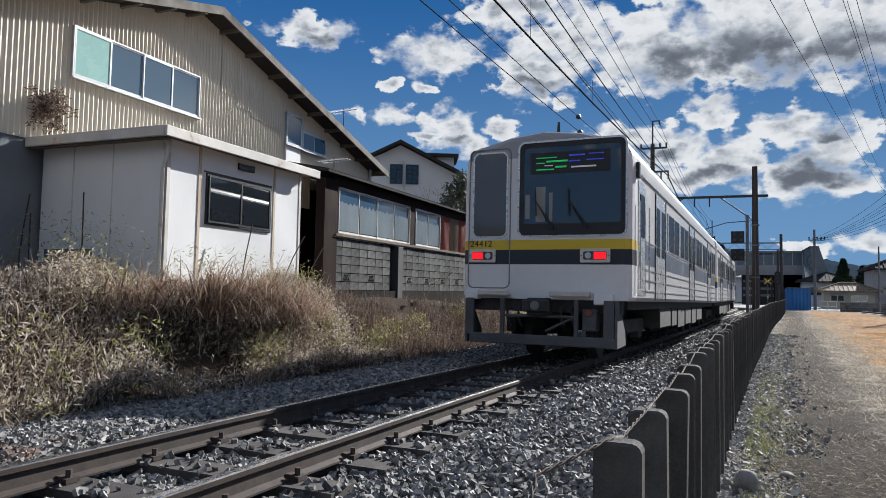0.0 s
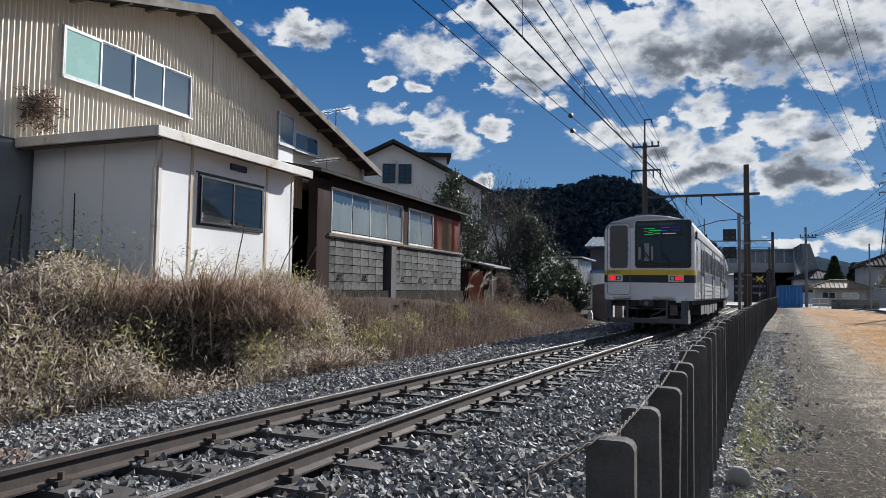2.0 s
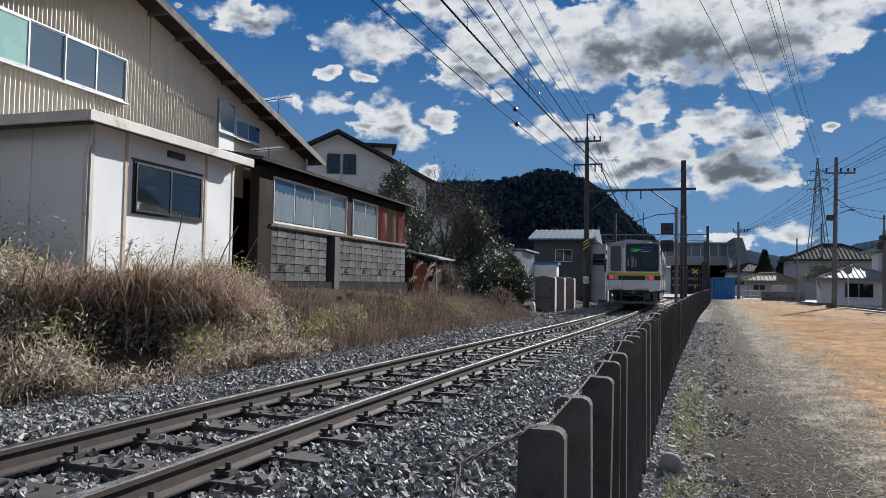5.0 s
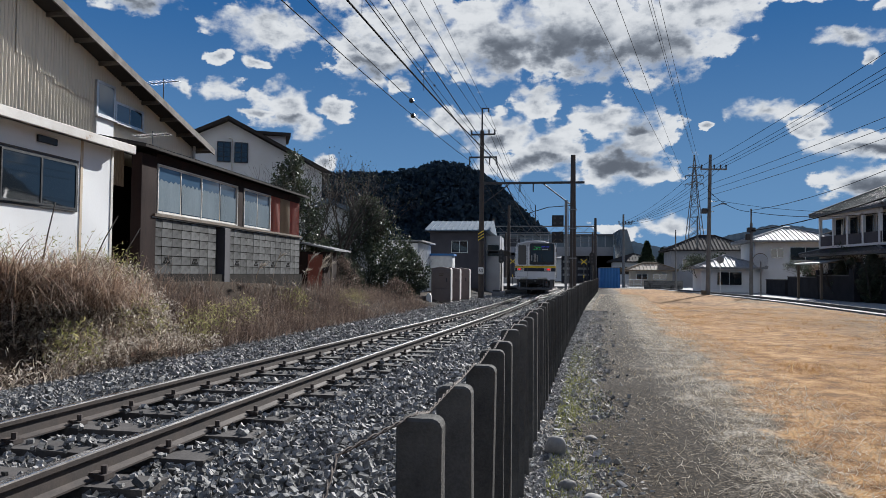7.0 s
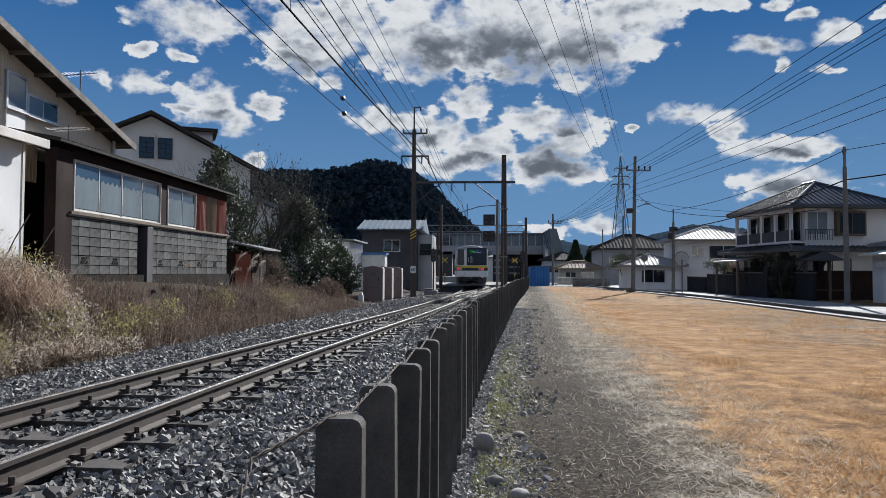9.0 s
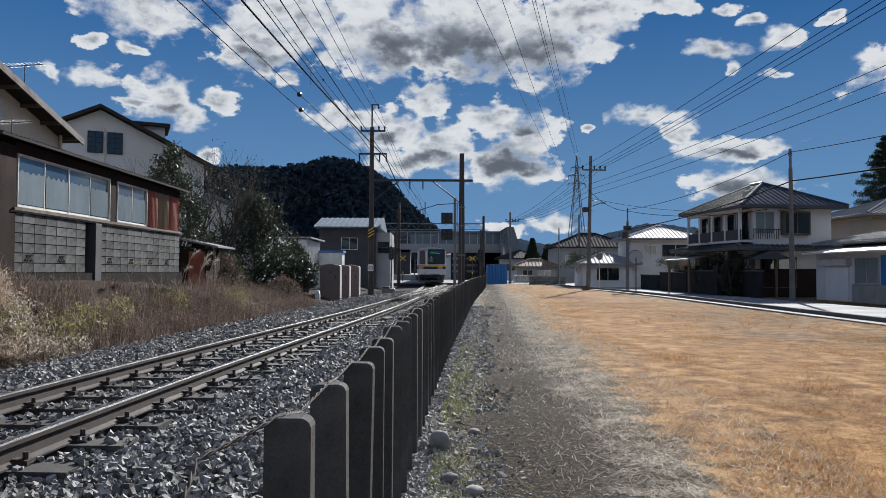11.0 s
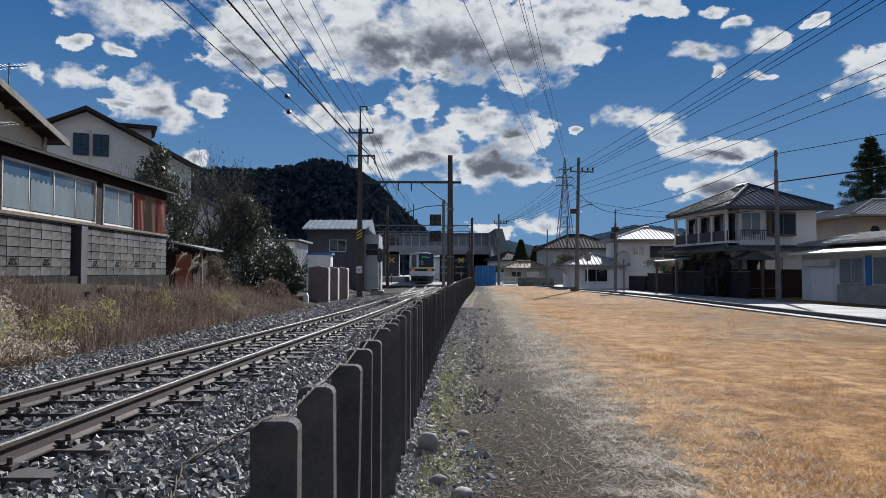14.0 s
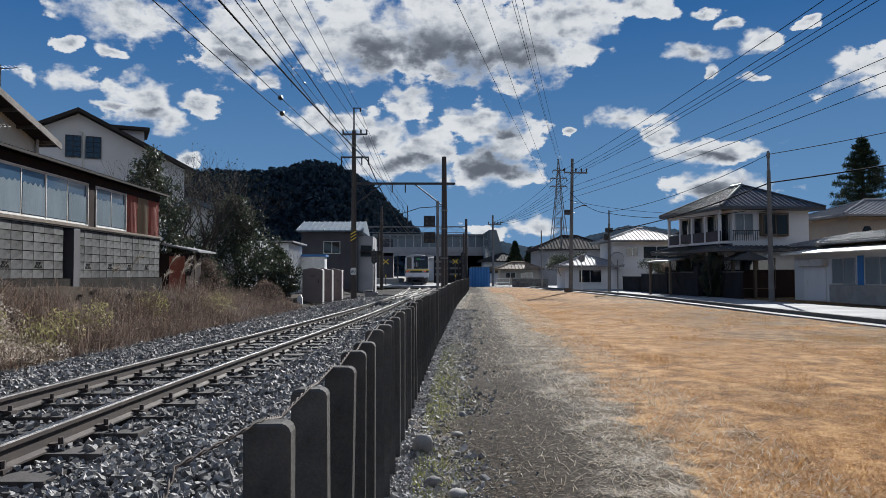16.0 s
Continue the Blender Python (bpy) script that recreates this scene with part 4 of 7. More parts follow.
def hip_roof(parent, x0, x1, y0, y1, z, rise, over, mat, ribs=0, ridge_part=True, inset=None):
    """A hipped roof over a rectangle; ribs lays tile rolls or seams down its slopes."""
    a, b, c, d = x0 - over, x1 + over, y0 - over, y1 + over
    ins = inset if inset is not None else min(b - a, d - c) / 2
    if b - a >= d - c:
        r0, r1 = (a + ins, (c + d) / 2, z + rise), (b - ins, (c + d) / 2, z + rise)
    else:
        r0, r1 = ((a + b) / 2, c + ins, z + rise), ((a + b) / 2, d - ins, z + rise)
    cs = [(a, c, z), (b, c, z), (b, d, z), (a, d, z)]
    s = Shape()
    vs = cs + [(p[0], p[1], p[2] - 0.14) for p in cs] + [r0, r1]
    if b - a >= d - c:
        fs = [(0, 1, 9, 8), (1, 2, 9), (2, 3, 8, 9), (3, 0, 8)]
    else:
        fs = [(0, 1, 8), (1, 2, 9, 8), (2, 3, 9), (3, 0, 8, 9)]
    s.raw(vs, fs + [(0, 4, 5, 1), (1, 5, 6, 2), (2, 6, 7, 3), (3, 7, 4, 0), (7, 6, 5, 4)])
    roof = part("roof", s, mat, parent)
    if ribs:
        for f in fs:
            pts = [Vector(vs[i]) for i in f]
            e0, e1 = pts[0], pts[1]
            n = int((e1 - e0).length / ribs)
            nrm = (pts[1] - pts[0]).cross(pts[-1] - pts[0]).normalized()
            along = (e1 - e0).normalized()
            up = nrm.cross(along)
            if up.z < 0:
                up = -up
            if nrm.z < 0:
                nrm = -nrm
            for i in range(1, n):
                p = e0.lerp(e1, i / n)
                # climb until a hip or the ridge
                poly = [((q - e0).dot(along), (q - e0).dot(up)) for q in pts]
                px = (p - e0).dot(along)
                hs = []
                for (ax, ay), (bx, by) in zip(poly[1:], poly[2:] + poly[:1]):
                    if (ax - px) * (bx - px) <= 0 and abs(ax - bx) > 1e-6:
                        hs.append(ay + (by - ay) * (px - ax) / (bx - ax))
                h = max(hs) if hs else 0
                if h > 0.15:
                    part("roof_roll", Shape().rod(p + nrm * 0.01, p + up * (h - 0.05) + nrm * 0.01, min(0.05, ribs * 0.2), n=5), mat, roof)
    if ridge_part:
        cap = Shape().rod(Vector(r0) + Vector((0, 0, 0.03)), Vector(r1) + Vector((0, 0, 0.03)), 0.12, n=8)
        for q, e in ((cs[0], r0), (cs[3], r0 if b - a >= d - c else r1), (cs[1], r1 if b - a >= d - c else r0), (cs[2], r1)):
            cap.rod(Vector(q) + Vector((0, 0, 0.03)), Vector(e) + Vector((0, 0, 0.03)), 0.085, n=6)
        part("ridge_cap", cap, mat, roof)
    return roof


def gable_house(at, label, half, deep, eave, rise, over, wall_mat, roof_mat, base=-0.5, ribs=0):
    """A house whose gable looks to its own -y."""
    h = thing("house", at, label, "house")
    part("wall", Shape().prism([(-half, base), (half, base), (half, eave), (0, eave + rise), (-half, eave)], 0, deep, "y"), wall_mat, h)
    k = rise / half
    for s in (-1, 1):
        e = half + over
        prof = [(0, eave + rise + 0.22), (s * e, eave - over * k + 0.22), (s * e, eave - over * k + 0.04), (0, eave + rise + 0.04)]
        r = part("roof", Shape().prism(prof, -0.45, deep + 0.45, "y"), roof_mat, h)
        if ribs:
            sh = Shape()
            for i in range(int((deep + 0.9) / ribs)):
                y = -0.44 + i * ribs
                sh.prism([(0, eave + rise + 0.26), (s * e, eave - over * k + 0.26), (s * e, eave - over * k + 0.21), (0, eave + rise + 0.21)], y, y + 0.05, "y")
            part("roof_seam", sh, roof_mat, r)
    return h


def build_left_houses():
    h = gable_house(pose(-16.5, 34.3, 0, 0, 0, 24), "white two-storey house with a steep dark gable roof", 4.9, 9.0, 6.75, 2.45, 0.5, "white_plaster", "roof_dark")
    house_window(h, -0.52, 0.10, 7.08, 8.08, 0, 2, "black_frame", "glass_dark", 3)
    house_window(h, 0.36, 0.98, 7.08, 8.08, 0, 2, "black_frame", "glass_dark", 3)
    part("drain_pipe", Shape().tube([(0.02, -0.06, 8.32), (0.22, -0.06, 8.28), (0.23, -0.06, 3.0)], 0.035, 6), "white_trim", h)
    dm = part("dormer", Shape().box(1.55, 3.0, 0.9, 3.0, 7.2, 8.75), "white_plaster", h)
    part("dormer_roof", Shape().box(1.2, 3.25, 0.6, 3.3, 8.75, 8.92), "roof_dark", dm)
    part("dormer_window", Shape().box(3.0, 3.03, 1.2, 2.6, 8.0, 8.65), "glass_blue", dm)
    # plain neighbours behind the shrubs
    w = gable_house(pose(-11.5, 36.0, 0, 0, 0, 10), "white rendered house half hidden by shrubs", 2.6, 7.0, 3.9, 1.1, 0.4, "white_plaster", "blue_roof", ribs=0.35)
    house_window(w, -1.2, 0.2, 2.3, 3.3, 0)
    part("downpipe", Shape().rod((2.5, -0.06, 0), (2.5, -0.06, 3.9), 0.04), "white_trim", w)
    r = thing("tin_shed", pose(-8.35, 24.6, 0.3), "small rusty shed with grey corrugated lean-to roof", "shed")
    part("wall", Shape().box(-0.6, 0.35, 0, 1.6, 0, 1.75), "brown_board", r)
    part("rusty_door", Shape().box(-0.25, 0.30, -0.03, 0.0, 0.05, 1.65), "red_sheet", r, "rusty red tin door")
    part("post", Shape().box(0.62, 0.68, -0.06, 0.0, 0, 1.75), "wood", r)
    part("roof", Shape().prism([(-0.8, 2.12), (-0.8, 2.18), (0.85, 1.84), (0.85, 1.78)], -0.3, 1.8, "y"), "metal_roof", r)
    g = thing("trackside_house", pose(-7.7, 62.0, 0, 0, 0, 0), "dark grey house with a seamed pale metal roof", "house")
    part("wall", Shape().box(-2.6, 2.4, 0, 7.0, -0.4, 5.15), "dark_and_shaded_plaster", g)
    part("side_bay", Shape().box(2.4, 3.7, 0.6, 6.0, -0.4, 4.75), "grey_and_shaded_plaster", g, "grey rendered side wing")
    rf = part("roof", Shape().prism([(-0.5, 5.1), (-0.5, 5.2), (4.0, 6.3), (8.0, 5.2), (8.0, 5.1)], -3.0, 2.9, "x"), "blue_roof", g)
    seams = Shape()
    for i in range(13):
        seams.prism([(-0.52, 5.2), (-0.52, 5.27), (4.0, 6.37), (4.0, 6.3)], -3.0 + i * 0.48, -2.94 + i * 0.48, "x")
    part("roof_seam", seams, "blue_roof", rf)
    house_window(g, -0.6, 0.8, 3.2, 4.2, 0, 2, "white_paint")
    part("awning", Shape().prism([(-0.2, 3.4), (1.6, 3.0), (1.6, 2.94), (-0.2, 3.34)], 2.6, 4.6, "x"), "steel_dark", g)
    part("bay_window", Shape().box(2.6, 3.6, 0.55, 0.6, 2.9, 3.9), "glass_dark", g)
    w2 = thing("white_store", pose(-10.6, 46.0, 0), "white ribbed steel store shed beside the line", "shed")
    part("wall", corrugated(0, 5.0, -0.4, lambda y: 3.4 - y * 0.02, 2.2, 0.25, 0.02), "white_paint", w2, recalc=False)
    part("core", Shape().box(-2.0, 2.17, 0.0, 5.0, -0.4, 3.35), "white_plaster", w2)
    part("roof", Shape().box(-2.2, 2.5, -0.3, 5.3, 3.42, 3.52), "metal_roof", w2)
    s = thing("white_locker", pose(-7.6, 50.5, 0), "small white storage shed with a blue roof edge", "shed")
    part("wall", Shape().box(-0.9, 0.9, 0, 1.4, -0.3, 2.6), "white_paint", s, bevel=0.02)
    part("roof", Shape().box(-1.0, 1.0, -0.1, 1.5, 2.6, 2.75), "blue_sheet", s)


build_left_houses()

# ---- the train ----
def band_paint(k, base):
    """Painted bands round the body, by height above the rail."""
    at = k.add("ShaderNodeTexCoord").outputs["Object"]
    xyz = k.add("ShaderNodeSeparateXYZ")
    k.put(xyz.inputs[0], at)
    z = xyz.outputs[2]
    end = k.math("LESS_THAN", xyz.outputs[1], 0.85)
    def between(a, b):
        return k.math("MULTIPLY", k.math("GREATER_THAN", z, a), k.math("LESS_THAN", z, b))
    c = k.mix(k.math("MULTIPLY", between(1.80, 1.96), end), base, (0.62, 0.44, 0.025))
    c = k.mix(k.math("MULTIPLY", between(1.56, 1.80), end), c, (0.012, 0.016, 0.028))
    flank = k.math("GREATER_THAN", xyz.outputs[1], 0.45)
    c = k.mix(flank, c, (0.43, 0.43, 0.435))
    c = k.mix(k.math("GREATER_THAN", z, 3.32), c, (0.33, 0.33, 0.34))
    side = k.math("MULTIPLY", between(1.62, 1.97), k.math("GREATER_THAN", xyz.outputs[1], 0.85))
    c = k.mix(side, c, (0.055, 0.075, 0.11))
    return c


M["car_body"] = material("car_body_paint", (0.70, 0.70, 0.71), 0.42, 0.0, second=(0.62, 0.615, 0.61), scale=1.5, fine=40, bump=0.02, extra=band_paint, spots=(0.50, 0.485, 0.46), spot_scale=2.5, spot_cut=0.66)
M["car_roof"] = material("car_roof_grey", (0.30, 0.30, 0.30), 0.7, second=(0.20, 0.195, 0.19), scale=1.5)
M["car_under"] = material("underframe_grime", (0.045, 0.042, 0.04), 0.8, second=(0.025, 0.024, 0.023), scale=4)
M["car_skirt"] = material("plough_grey", (0.10, 0.10, 0.108), 0.7, second=(0.06, 0.06, 0.064), scale=3)
M["car_line"] = material("bright_steel_bead", (0.70, 0.70, 0.70), 0.3, 0.6, scale=10, bump=0.0)
M["screen"] = glass_material("windscreen", (0.030, 0.042, 0.055), 0.03)
M["car_glass"] = material("tinted_car_glass", (0.010, 0.013, 0.018), 0.3, spec=0.05, bump=0.0)
M["door_glass"] = glass_material("cab_door_glass", (0.10, 0.088, 0.078), 0.06)
M["tail"] = material("lit_red_tail_lamp", (0.75, 0.006, 0.012), 0.3, second=(0.55, 0.004, 0.008), scale=30, bump=0.0, glow=0.9)
M["lamp_off"] = material("unlit_headlamp", (0.10, 0.10, 0.10), 0.15, second=(0.06, 0.06, 0.06), bump=0.0)
M["lamp_plate"] = material("lamp_plate", (0.66, 0.63, 0.58), 0.45, second=(0.52, 0.48, 0.42), scale=8)
M["led_green"] = material("green_led", (0.03, 0.85, 0.18), 0.4, bump=0.0, glow=0.10)
M["led_blue"] = material("blue_led", (0.06, 0.10, 0.95), 0.4, bump=0.0, glow=0.10)
M["led_white"] = material("white_led", (0.7, 0.7, 0.75), 0.4, bump=0.0, glow=0.08)
M["cab_inside"] = material("cab_interior", (0.30, 0.30, 0.29), 0.8, scale=2)

HALF, LONG = 1.415, 17.7


def section(inset=0.0, n=8):
    """The body's outline, seen from the end, from the lower right round over the roof."""
    w = HALF - inset
    pts = [(w - 0.03, 1.0), (w, 1.06), (w, 3.20 - inset)]
    for i in range(1, n + 1):
        a = math.pi / 2 * i / n
        pts.append((w - 0.34 * (1 - math.cos(a)) - inset * 0.3, 3.22 - inset + 0.36 * math.sin(a)))
    pts.append((0.6, 3.70 - inset))
    pts.append((0.0, 3.765 - inset))
    return pts + [(-x, z) for x, z in reversed(pts[:-1])]


def rounded(x0, x1, z0, z1, r, n=5):
    out = []
    for cx, cz, a0 in ((x1 - r, z0 + r, -90), (x1 - r, z1 - r, 0), (x0 + r, z1 - r, 90), (x0 + r, z0 + r, 180)):
        out += [(cx + r * math.cos(radians(a0 + 90 * i / n)), cz + r * math.sin(radians(a0 + 90 * i / n))) for i in range(n + 1)]
    return out


def ring(outer, inner, y0, y1, s=None):
    """A frame between two outlines of equally many points."""
    n = len(outer)
    vs = [(p[0], y0, p[1]) for p in outer] + [(p[0], y0, p[1]) for p in inner] + [(p[0], y1, p[1]) for p in outer] + [(p[0], y1, p[1]) for p in inner]
    fs = []
    for i in range(n):
        j = (i + 1) % n
        fs += [(i, j, n + j, n + i), (2 * n + i, 3 * n + i, 3 * n + j, 2 * n + j), (i, 2 * n + i, 2 * n + j, j), (n + i, n + j, 3 * n + j, 3 * n + i)]
    return (s or Shape()).raw(vs, fs)


def car(label, tail):
    c = thing("train_car", pose(0, 0, 0), label, "train car", "cars of the train")
    rings = []
    for y, i in ((0.0, 0.10), (0.03, 0.045), (0.10, 0.012), (0.22, 0.0), (LONG - 0.2, 0.0), (LONG, 0.06)):
        rings.append([(x, y, z) for x, z in section(i)])
    part("body", Shape().loft(rings), "car_body", c, "pale silver body with yellow and dark bands" if tail else "pale silver body with a dark band", smooth=False)
    part("roof_skin", Shape().loft([[(x, y, z + 0.012) for x, z in section(0.0)[9:-9]] + [(x, y, z - 0.03) for x, z in reversed(section(0.0)[9:-9])] for y in (0.25, LONG - 0.2)]), "car_roof", c, "grey roof sheet")
    for i in range(2):
        y = 4.2 + i * 8.0
        part("air_conditioner", Shape().prism([(-0.95, 3.66), (0.95, 3.66), (0.85, 3.97), (-0.85, 3.97)], y, y + 2.6, "y"), "car_roof", c, "grey roof air conditioner", bevel=0.05)
    # sides
    for s in (-1, 1):
        X = s * HALF
        def plate(y0, y1, z0, z1, t0, t1):
            a, b = X + s * t0, X + s * t1
            return Shape().box(min(a, b), max(a, b), y0, y1, z0, z1)
        for z in (1.18, 1.36, 1.54, 2.02):
            part("side_bead", plate(0.9, LONG - 0.1, z - 0.012, z + 0.012, -0.01, 0.012), "car_line", c)
        for yc in (3.05, 8.9, 14.7):
            d = part("door", plate(yc - 0.66, yc + 0.66, 1.06, 2.98, -0.02, 0.006), "car_line", c, "stainless sliding door pair")
            for k in (-1, 1):
                part("door_window", plate(yc + k * 0.33 - 0.22, yc + k * 0.33 + 0.22, 1.85, 2.75, 0.0, 0.012), "car_glass", d)
                part("door_edge", plate(yc + k * 0.68 - 0.03, yc + k * 0.68 + 0.03, 1.04, 3.0, -0.01, 0.016), "black_paint", d)
        spans = [(4.05, 5.85), (6.1, 7.9), (9.9, 11.7), (11.95, 13.75), (15.7, 17.2)] + ([] if tail else [(0.6, 2.1)])
        for a, b in spans:
            w = part("side_window", plate(a, b, 2.06, 2.80, 0.0, 0.014), "car_glass", c)
            for u in (a, (a + b) / 2, b):
                part("window_post", plate(u - 0.03, u + 0.03, 2.04, 2.82, 0.0, 0.022), "car_line", w)
        if tail:
            d = part("crew_door", plate(0.55, 1.25, 1.10, 2.95, -0.02, 0.008), "car_line", c)
            part("crew_window", plate(0.68, 1.12, 2.05, 2.75, 0.0, 0.016), "car_glass", d)
            part("grab_rail", Shape().rod((X + s * 0.05, 0.45, 1.2), (X + s * 0.05, 0.45, 2.6), 0.014), "car_line", c)
            part("grab_rail", Shape().rod((X + s * 0.05, 1.36, 1.2), (X + s * 0.05, 1.36, 2.6), 0.014), "car_line", c)
            part("side_lamp", plate(0.30, 0.42, 2.95, 3.2, 0.0, 0.06), "black_paint", c, bevel=0.01)
        part("rain_strip", plate(0.3, LONG - 0.2, 3.05, 3.08, 0.0, 0.025), "car_line", c)
    # underframe
    part("sole_bar", Shape().box(-1.3, 1.3, 0.35, LONG - 0.2, 0.86, 1.01), "car_under", c)
    rng = random.Random(2)
    y = 4.0
    while y < 13.4:
        l = rng.uniform(0.8, 1.7)
        part("equipment_box", Shape().box(0.25, 1.28, y, y + l, 0.34 + rng.uniform(0, 0.12), 0.86), "car_under", c, bevel=0.02)
        part("equipment_box", Shape().box(-1.28, -0.25, y, y + l * 0.9, 0.34 + rng.uniform(0, 0.12), 0.86), "car_under", c, bevel=0.02)
        y += l + 0.25
    for yb in (2.5, 15.2):
        b = part("bogie", Shape().box(-0.95, -0.78, yb - 1.5, yb + 1.5, 0.42, 0.66).box(0.78, 0.95, yb - 1.5, yb + 1.5, 0.42, 0.66).box(-0.78, 0.78, yb - 0.3, yb + 0.3, 0.45, 0.75), "car_under", c)
        for yw in (yb - 1.05, yb + 1.05):
            for s in (-1, 1):
                part("wheel", Shape().rod((s * 0.50, yw, 0.431), (s * 0.63, yw, 0.431), 0.43, n=24).rod((s * 0.475, yw, 0.431), (s * 0.50, yw, 0.431), 0.455, n=24), "car_under", b)
                part("axle_box", Shape().box(s * 0.86 - 0.1, s * 0.86 + 0.1, yw - 0.16, yw + 0.16, 0.28, 0.58), "car_under", b, bevel=0.02)
    if not tail:
        part("gangway", Shape().box(-0.5, 0.5, -0.45, 0.0, 1.1, 3.1), "black_paint", c)
        return c
    # ---- the end with the cab ----
    ds = part("gangway_door", ring(rounded(-1.30, -0.55, 1.16, 3.50, 0.10), rounded(-1.282, -0.568, 1.178, 3.482, 0.09), -0.008, 0.03), "steel_grey", c, "end door outline")
    part("door_pane", Shape().prism(rounded(-1.205, -0.63, 2.03, 3.42, 0.09), -0.010, 0.06, "y"), "door_glass", ds)
    part("door_pane_trim", ring(rounded(-1.23, -0.605, 2.005, 3.445, 0.11), rounded(-1.205, -0.63, 2.03, 3.42, 0.09), -0.016, 0.05), "car_line", ds)
    part("door_handle", Shape().box(-1.24, -1.20, -0.03, 0.0, 1.95, 2.0).box(-0.64, -0.60, -0.03, 0.0, 1.95, 2.0), "car_line", ds)
    scr = part("windscreen", ring(rounded(-0.40, 1.32, 2.03, 3.55, 0.10), rounded(-0.33, 1.25, 2.20, 3.47, 0.07), -0.014, 0.05), "black_paint", c, "black windscreen surround")
    part("trim", ring(rounded(-0.43, 1.35, 2.01, 3.58, 0.12), rounded(-0.40, 1.32, 2.03, 3.55, 0.10), -0.020, 0.04), "car_line", scr)
    part("screen_glass", Shape().prism(rounded(-0.33, 1.25, 2.20, 3.47, 0.07), -0.006, 0.06, "y"), "screen", scr)
    part("screen_base", Shape().box(-0.33, 1.25, -0.011, 0.02, 2.04, 2.22), "black_paint", scr)
    # cab things seen dimly through the glass
    part("cab_post", Shape().box(-0.12, 0.04, -0.0085, 0.0, 2.25, 2.82).box(0.10, 0.16, -0.0085, 0.0, 2.25, 2.72).box(-0.30, -0.22, -0.0085, 0.0, 2.3, 2.7), "cab_inside", scr, "pale shapes of the cab inside")
    sign = part("destination_display", Shape().box(-0.22, 1.08, -0.010, 0.0, 3.03, 3.38), "black_paint", scr, "lit green and blue destination display")
    for x0, x1, z0, z1, m in ((-0.12, 0.22, 3.285, 3.30, "led_green"), (-0.12, 0.02, 3.20, 3.215, "led_green"), (0.05, 0.40, 3.215, 3.245, "led_green"), (-0.12, 0.18, 3.09, 3.11, "led_green"), (0.20, 0.38, 3.12, 3.15, "led_green"),
                              (0.42, 0.68, 3.30, 3.325, "led_blue"), (0.74, 0.98, 3.315, 3.33, "led_blue"), (0.42, 0.60, 3.21, 3.23, "led_blue"), (0.70, 0.98, 3.22, 3.235, "led_blue"), (0.46, 0.86, 3.11, 3.135, "led_white"), (0.02, 0.16, 3.155, 3.17, "led_white")):
        part("display_bar", Shape().box(x0, x1, -0.014, -0.009, z0, z1), m, sign)
    for x in (-0.12, 0.42):
        wv = part("wiper", Shape().rod((x, -0.05, 2.78), (x + 0.02, -0.05, 2.34), 0.012, n=6).rod((x - 0.01, -0.045, 2.62), (x + 0.26, -0.045, 2.16), 0.010, n=6).rod((x + 0.01, -0.05, 2.58), (x + 0.30, -0.05, 2.18), 0.010, n=6), "black_paint", c)
        part("wiper_pivot", Shape().rod((x + 0.28, -0.06, 2.15), (x + 0.28, 0.0, 2.15), 0.03, n=10), "black_paint", wv)
    for x0, x1, red_first in ((-1.27, -0.80, True), (0.62, 1.09, False)):
        pl = part("lamp_cluster", Shape().prism(rounded(x0, x1, 1.59, 1.81, 0.02, 2), -0.03, 0.03, "y"), "lamp_plate", c, "lamp plate with lit red tail lamp", bevel=0.004)
        rx = (x0 + 0.06, x0 + 0.25) if red_first else (x1 - 0.25, x1 - 0.06)
        hx = x0 + 0.34 if red_first else x1 - 0.34
        part("lens_bezel", Shape().prism(rounded(x0 + 0.05, x1 - 0.05, 1.635, 1.765, 0.03, 3), -0.034, -0.02, "y"), "lamp_off", pl)
        part("tail_lamp", Shape().box(rx[0], rx[1], -0.040, -0.03, 1.645, 1.755), "tail", pl, "lit red tail lamp")
        part("head_lamp", Shape().rod((hx, -0.045, 1.70), (hx, -0.03, 1.70), 0.05, n=16), "alu", pl)
        for bx in (x0 + 0.02, x1 - 0.02):
            part("bolt", Shape().rod((bx, -0.038, 1.70), (bx, -0.028, 1.70), 0.009, n=6), "steel_dark", pl)
    num = bpy.data.curves.new("number", "FONT")
    num.body, num.size, num.extrude, num.align_x = "24412", 0.145, 0.003, "LEFT"
    tmp = new("car_number", num)
    dg = bpy.context.evaluated_depsgraph_get()
    me = bpy.data.meshes.new_from_object(tmp.evaluated_get(dg))
    bpy.data.objects.remove(tmp)
    me.materials.clear()
    part("car_number", me, "black_paint", c, "car number in black figures", at=pose(-1.27, -0.006, 1.855, 90, 0, 0) @ Matrix.Diagonal((1.12, 1, 1, 1)))
    part("end_step", Shape().box(-1.05, -0.52, -0.17, 0.05, 1.04, 1.14), "white_trim", c, "pale grey step", bevel=0.02)
    part("end_step", Shape().box(0.16, 0.80, -0.17, 0.05, 1.04, 1.14), "white_trim", c, "pale grey step", bevel=0.02)
    part("step_bracket", Shape().box(-1.30, -1.06, -0.12, 0.05, 0.98, 1.10), "car_body", c, bevel=0.015)
    part("step_bracket", Shape().box(0.86, 1.16, -0.12, 0.05, 0.93, 1.12), "car_body", c, bevel=0.015)
    part("end_beam", Shape().box(-1.25, 1.25, 0.05, 0.3, 0.80, 1.02), "car_under", c)
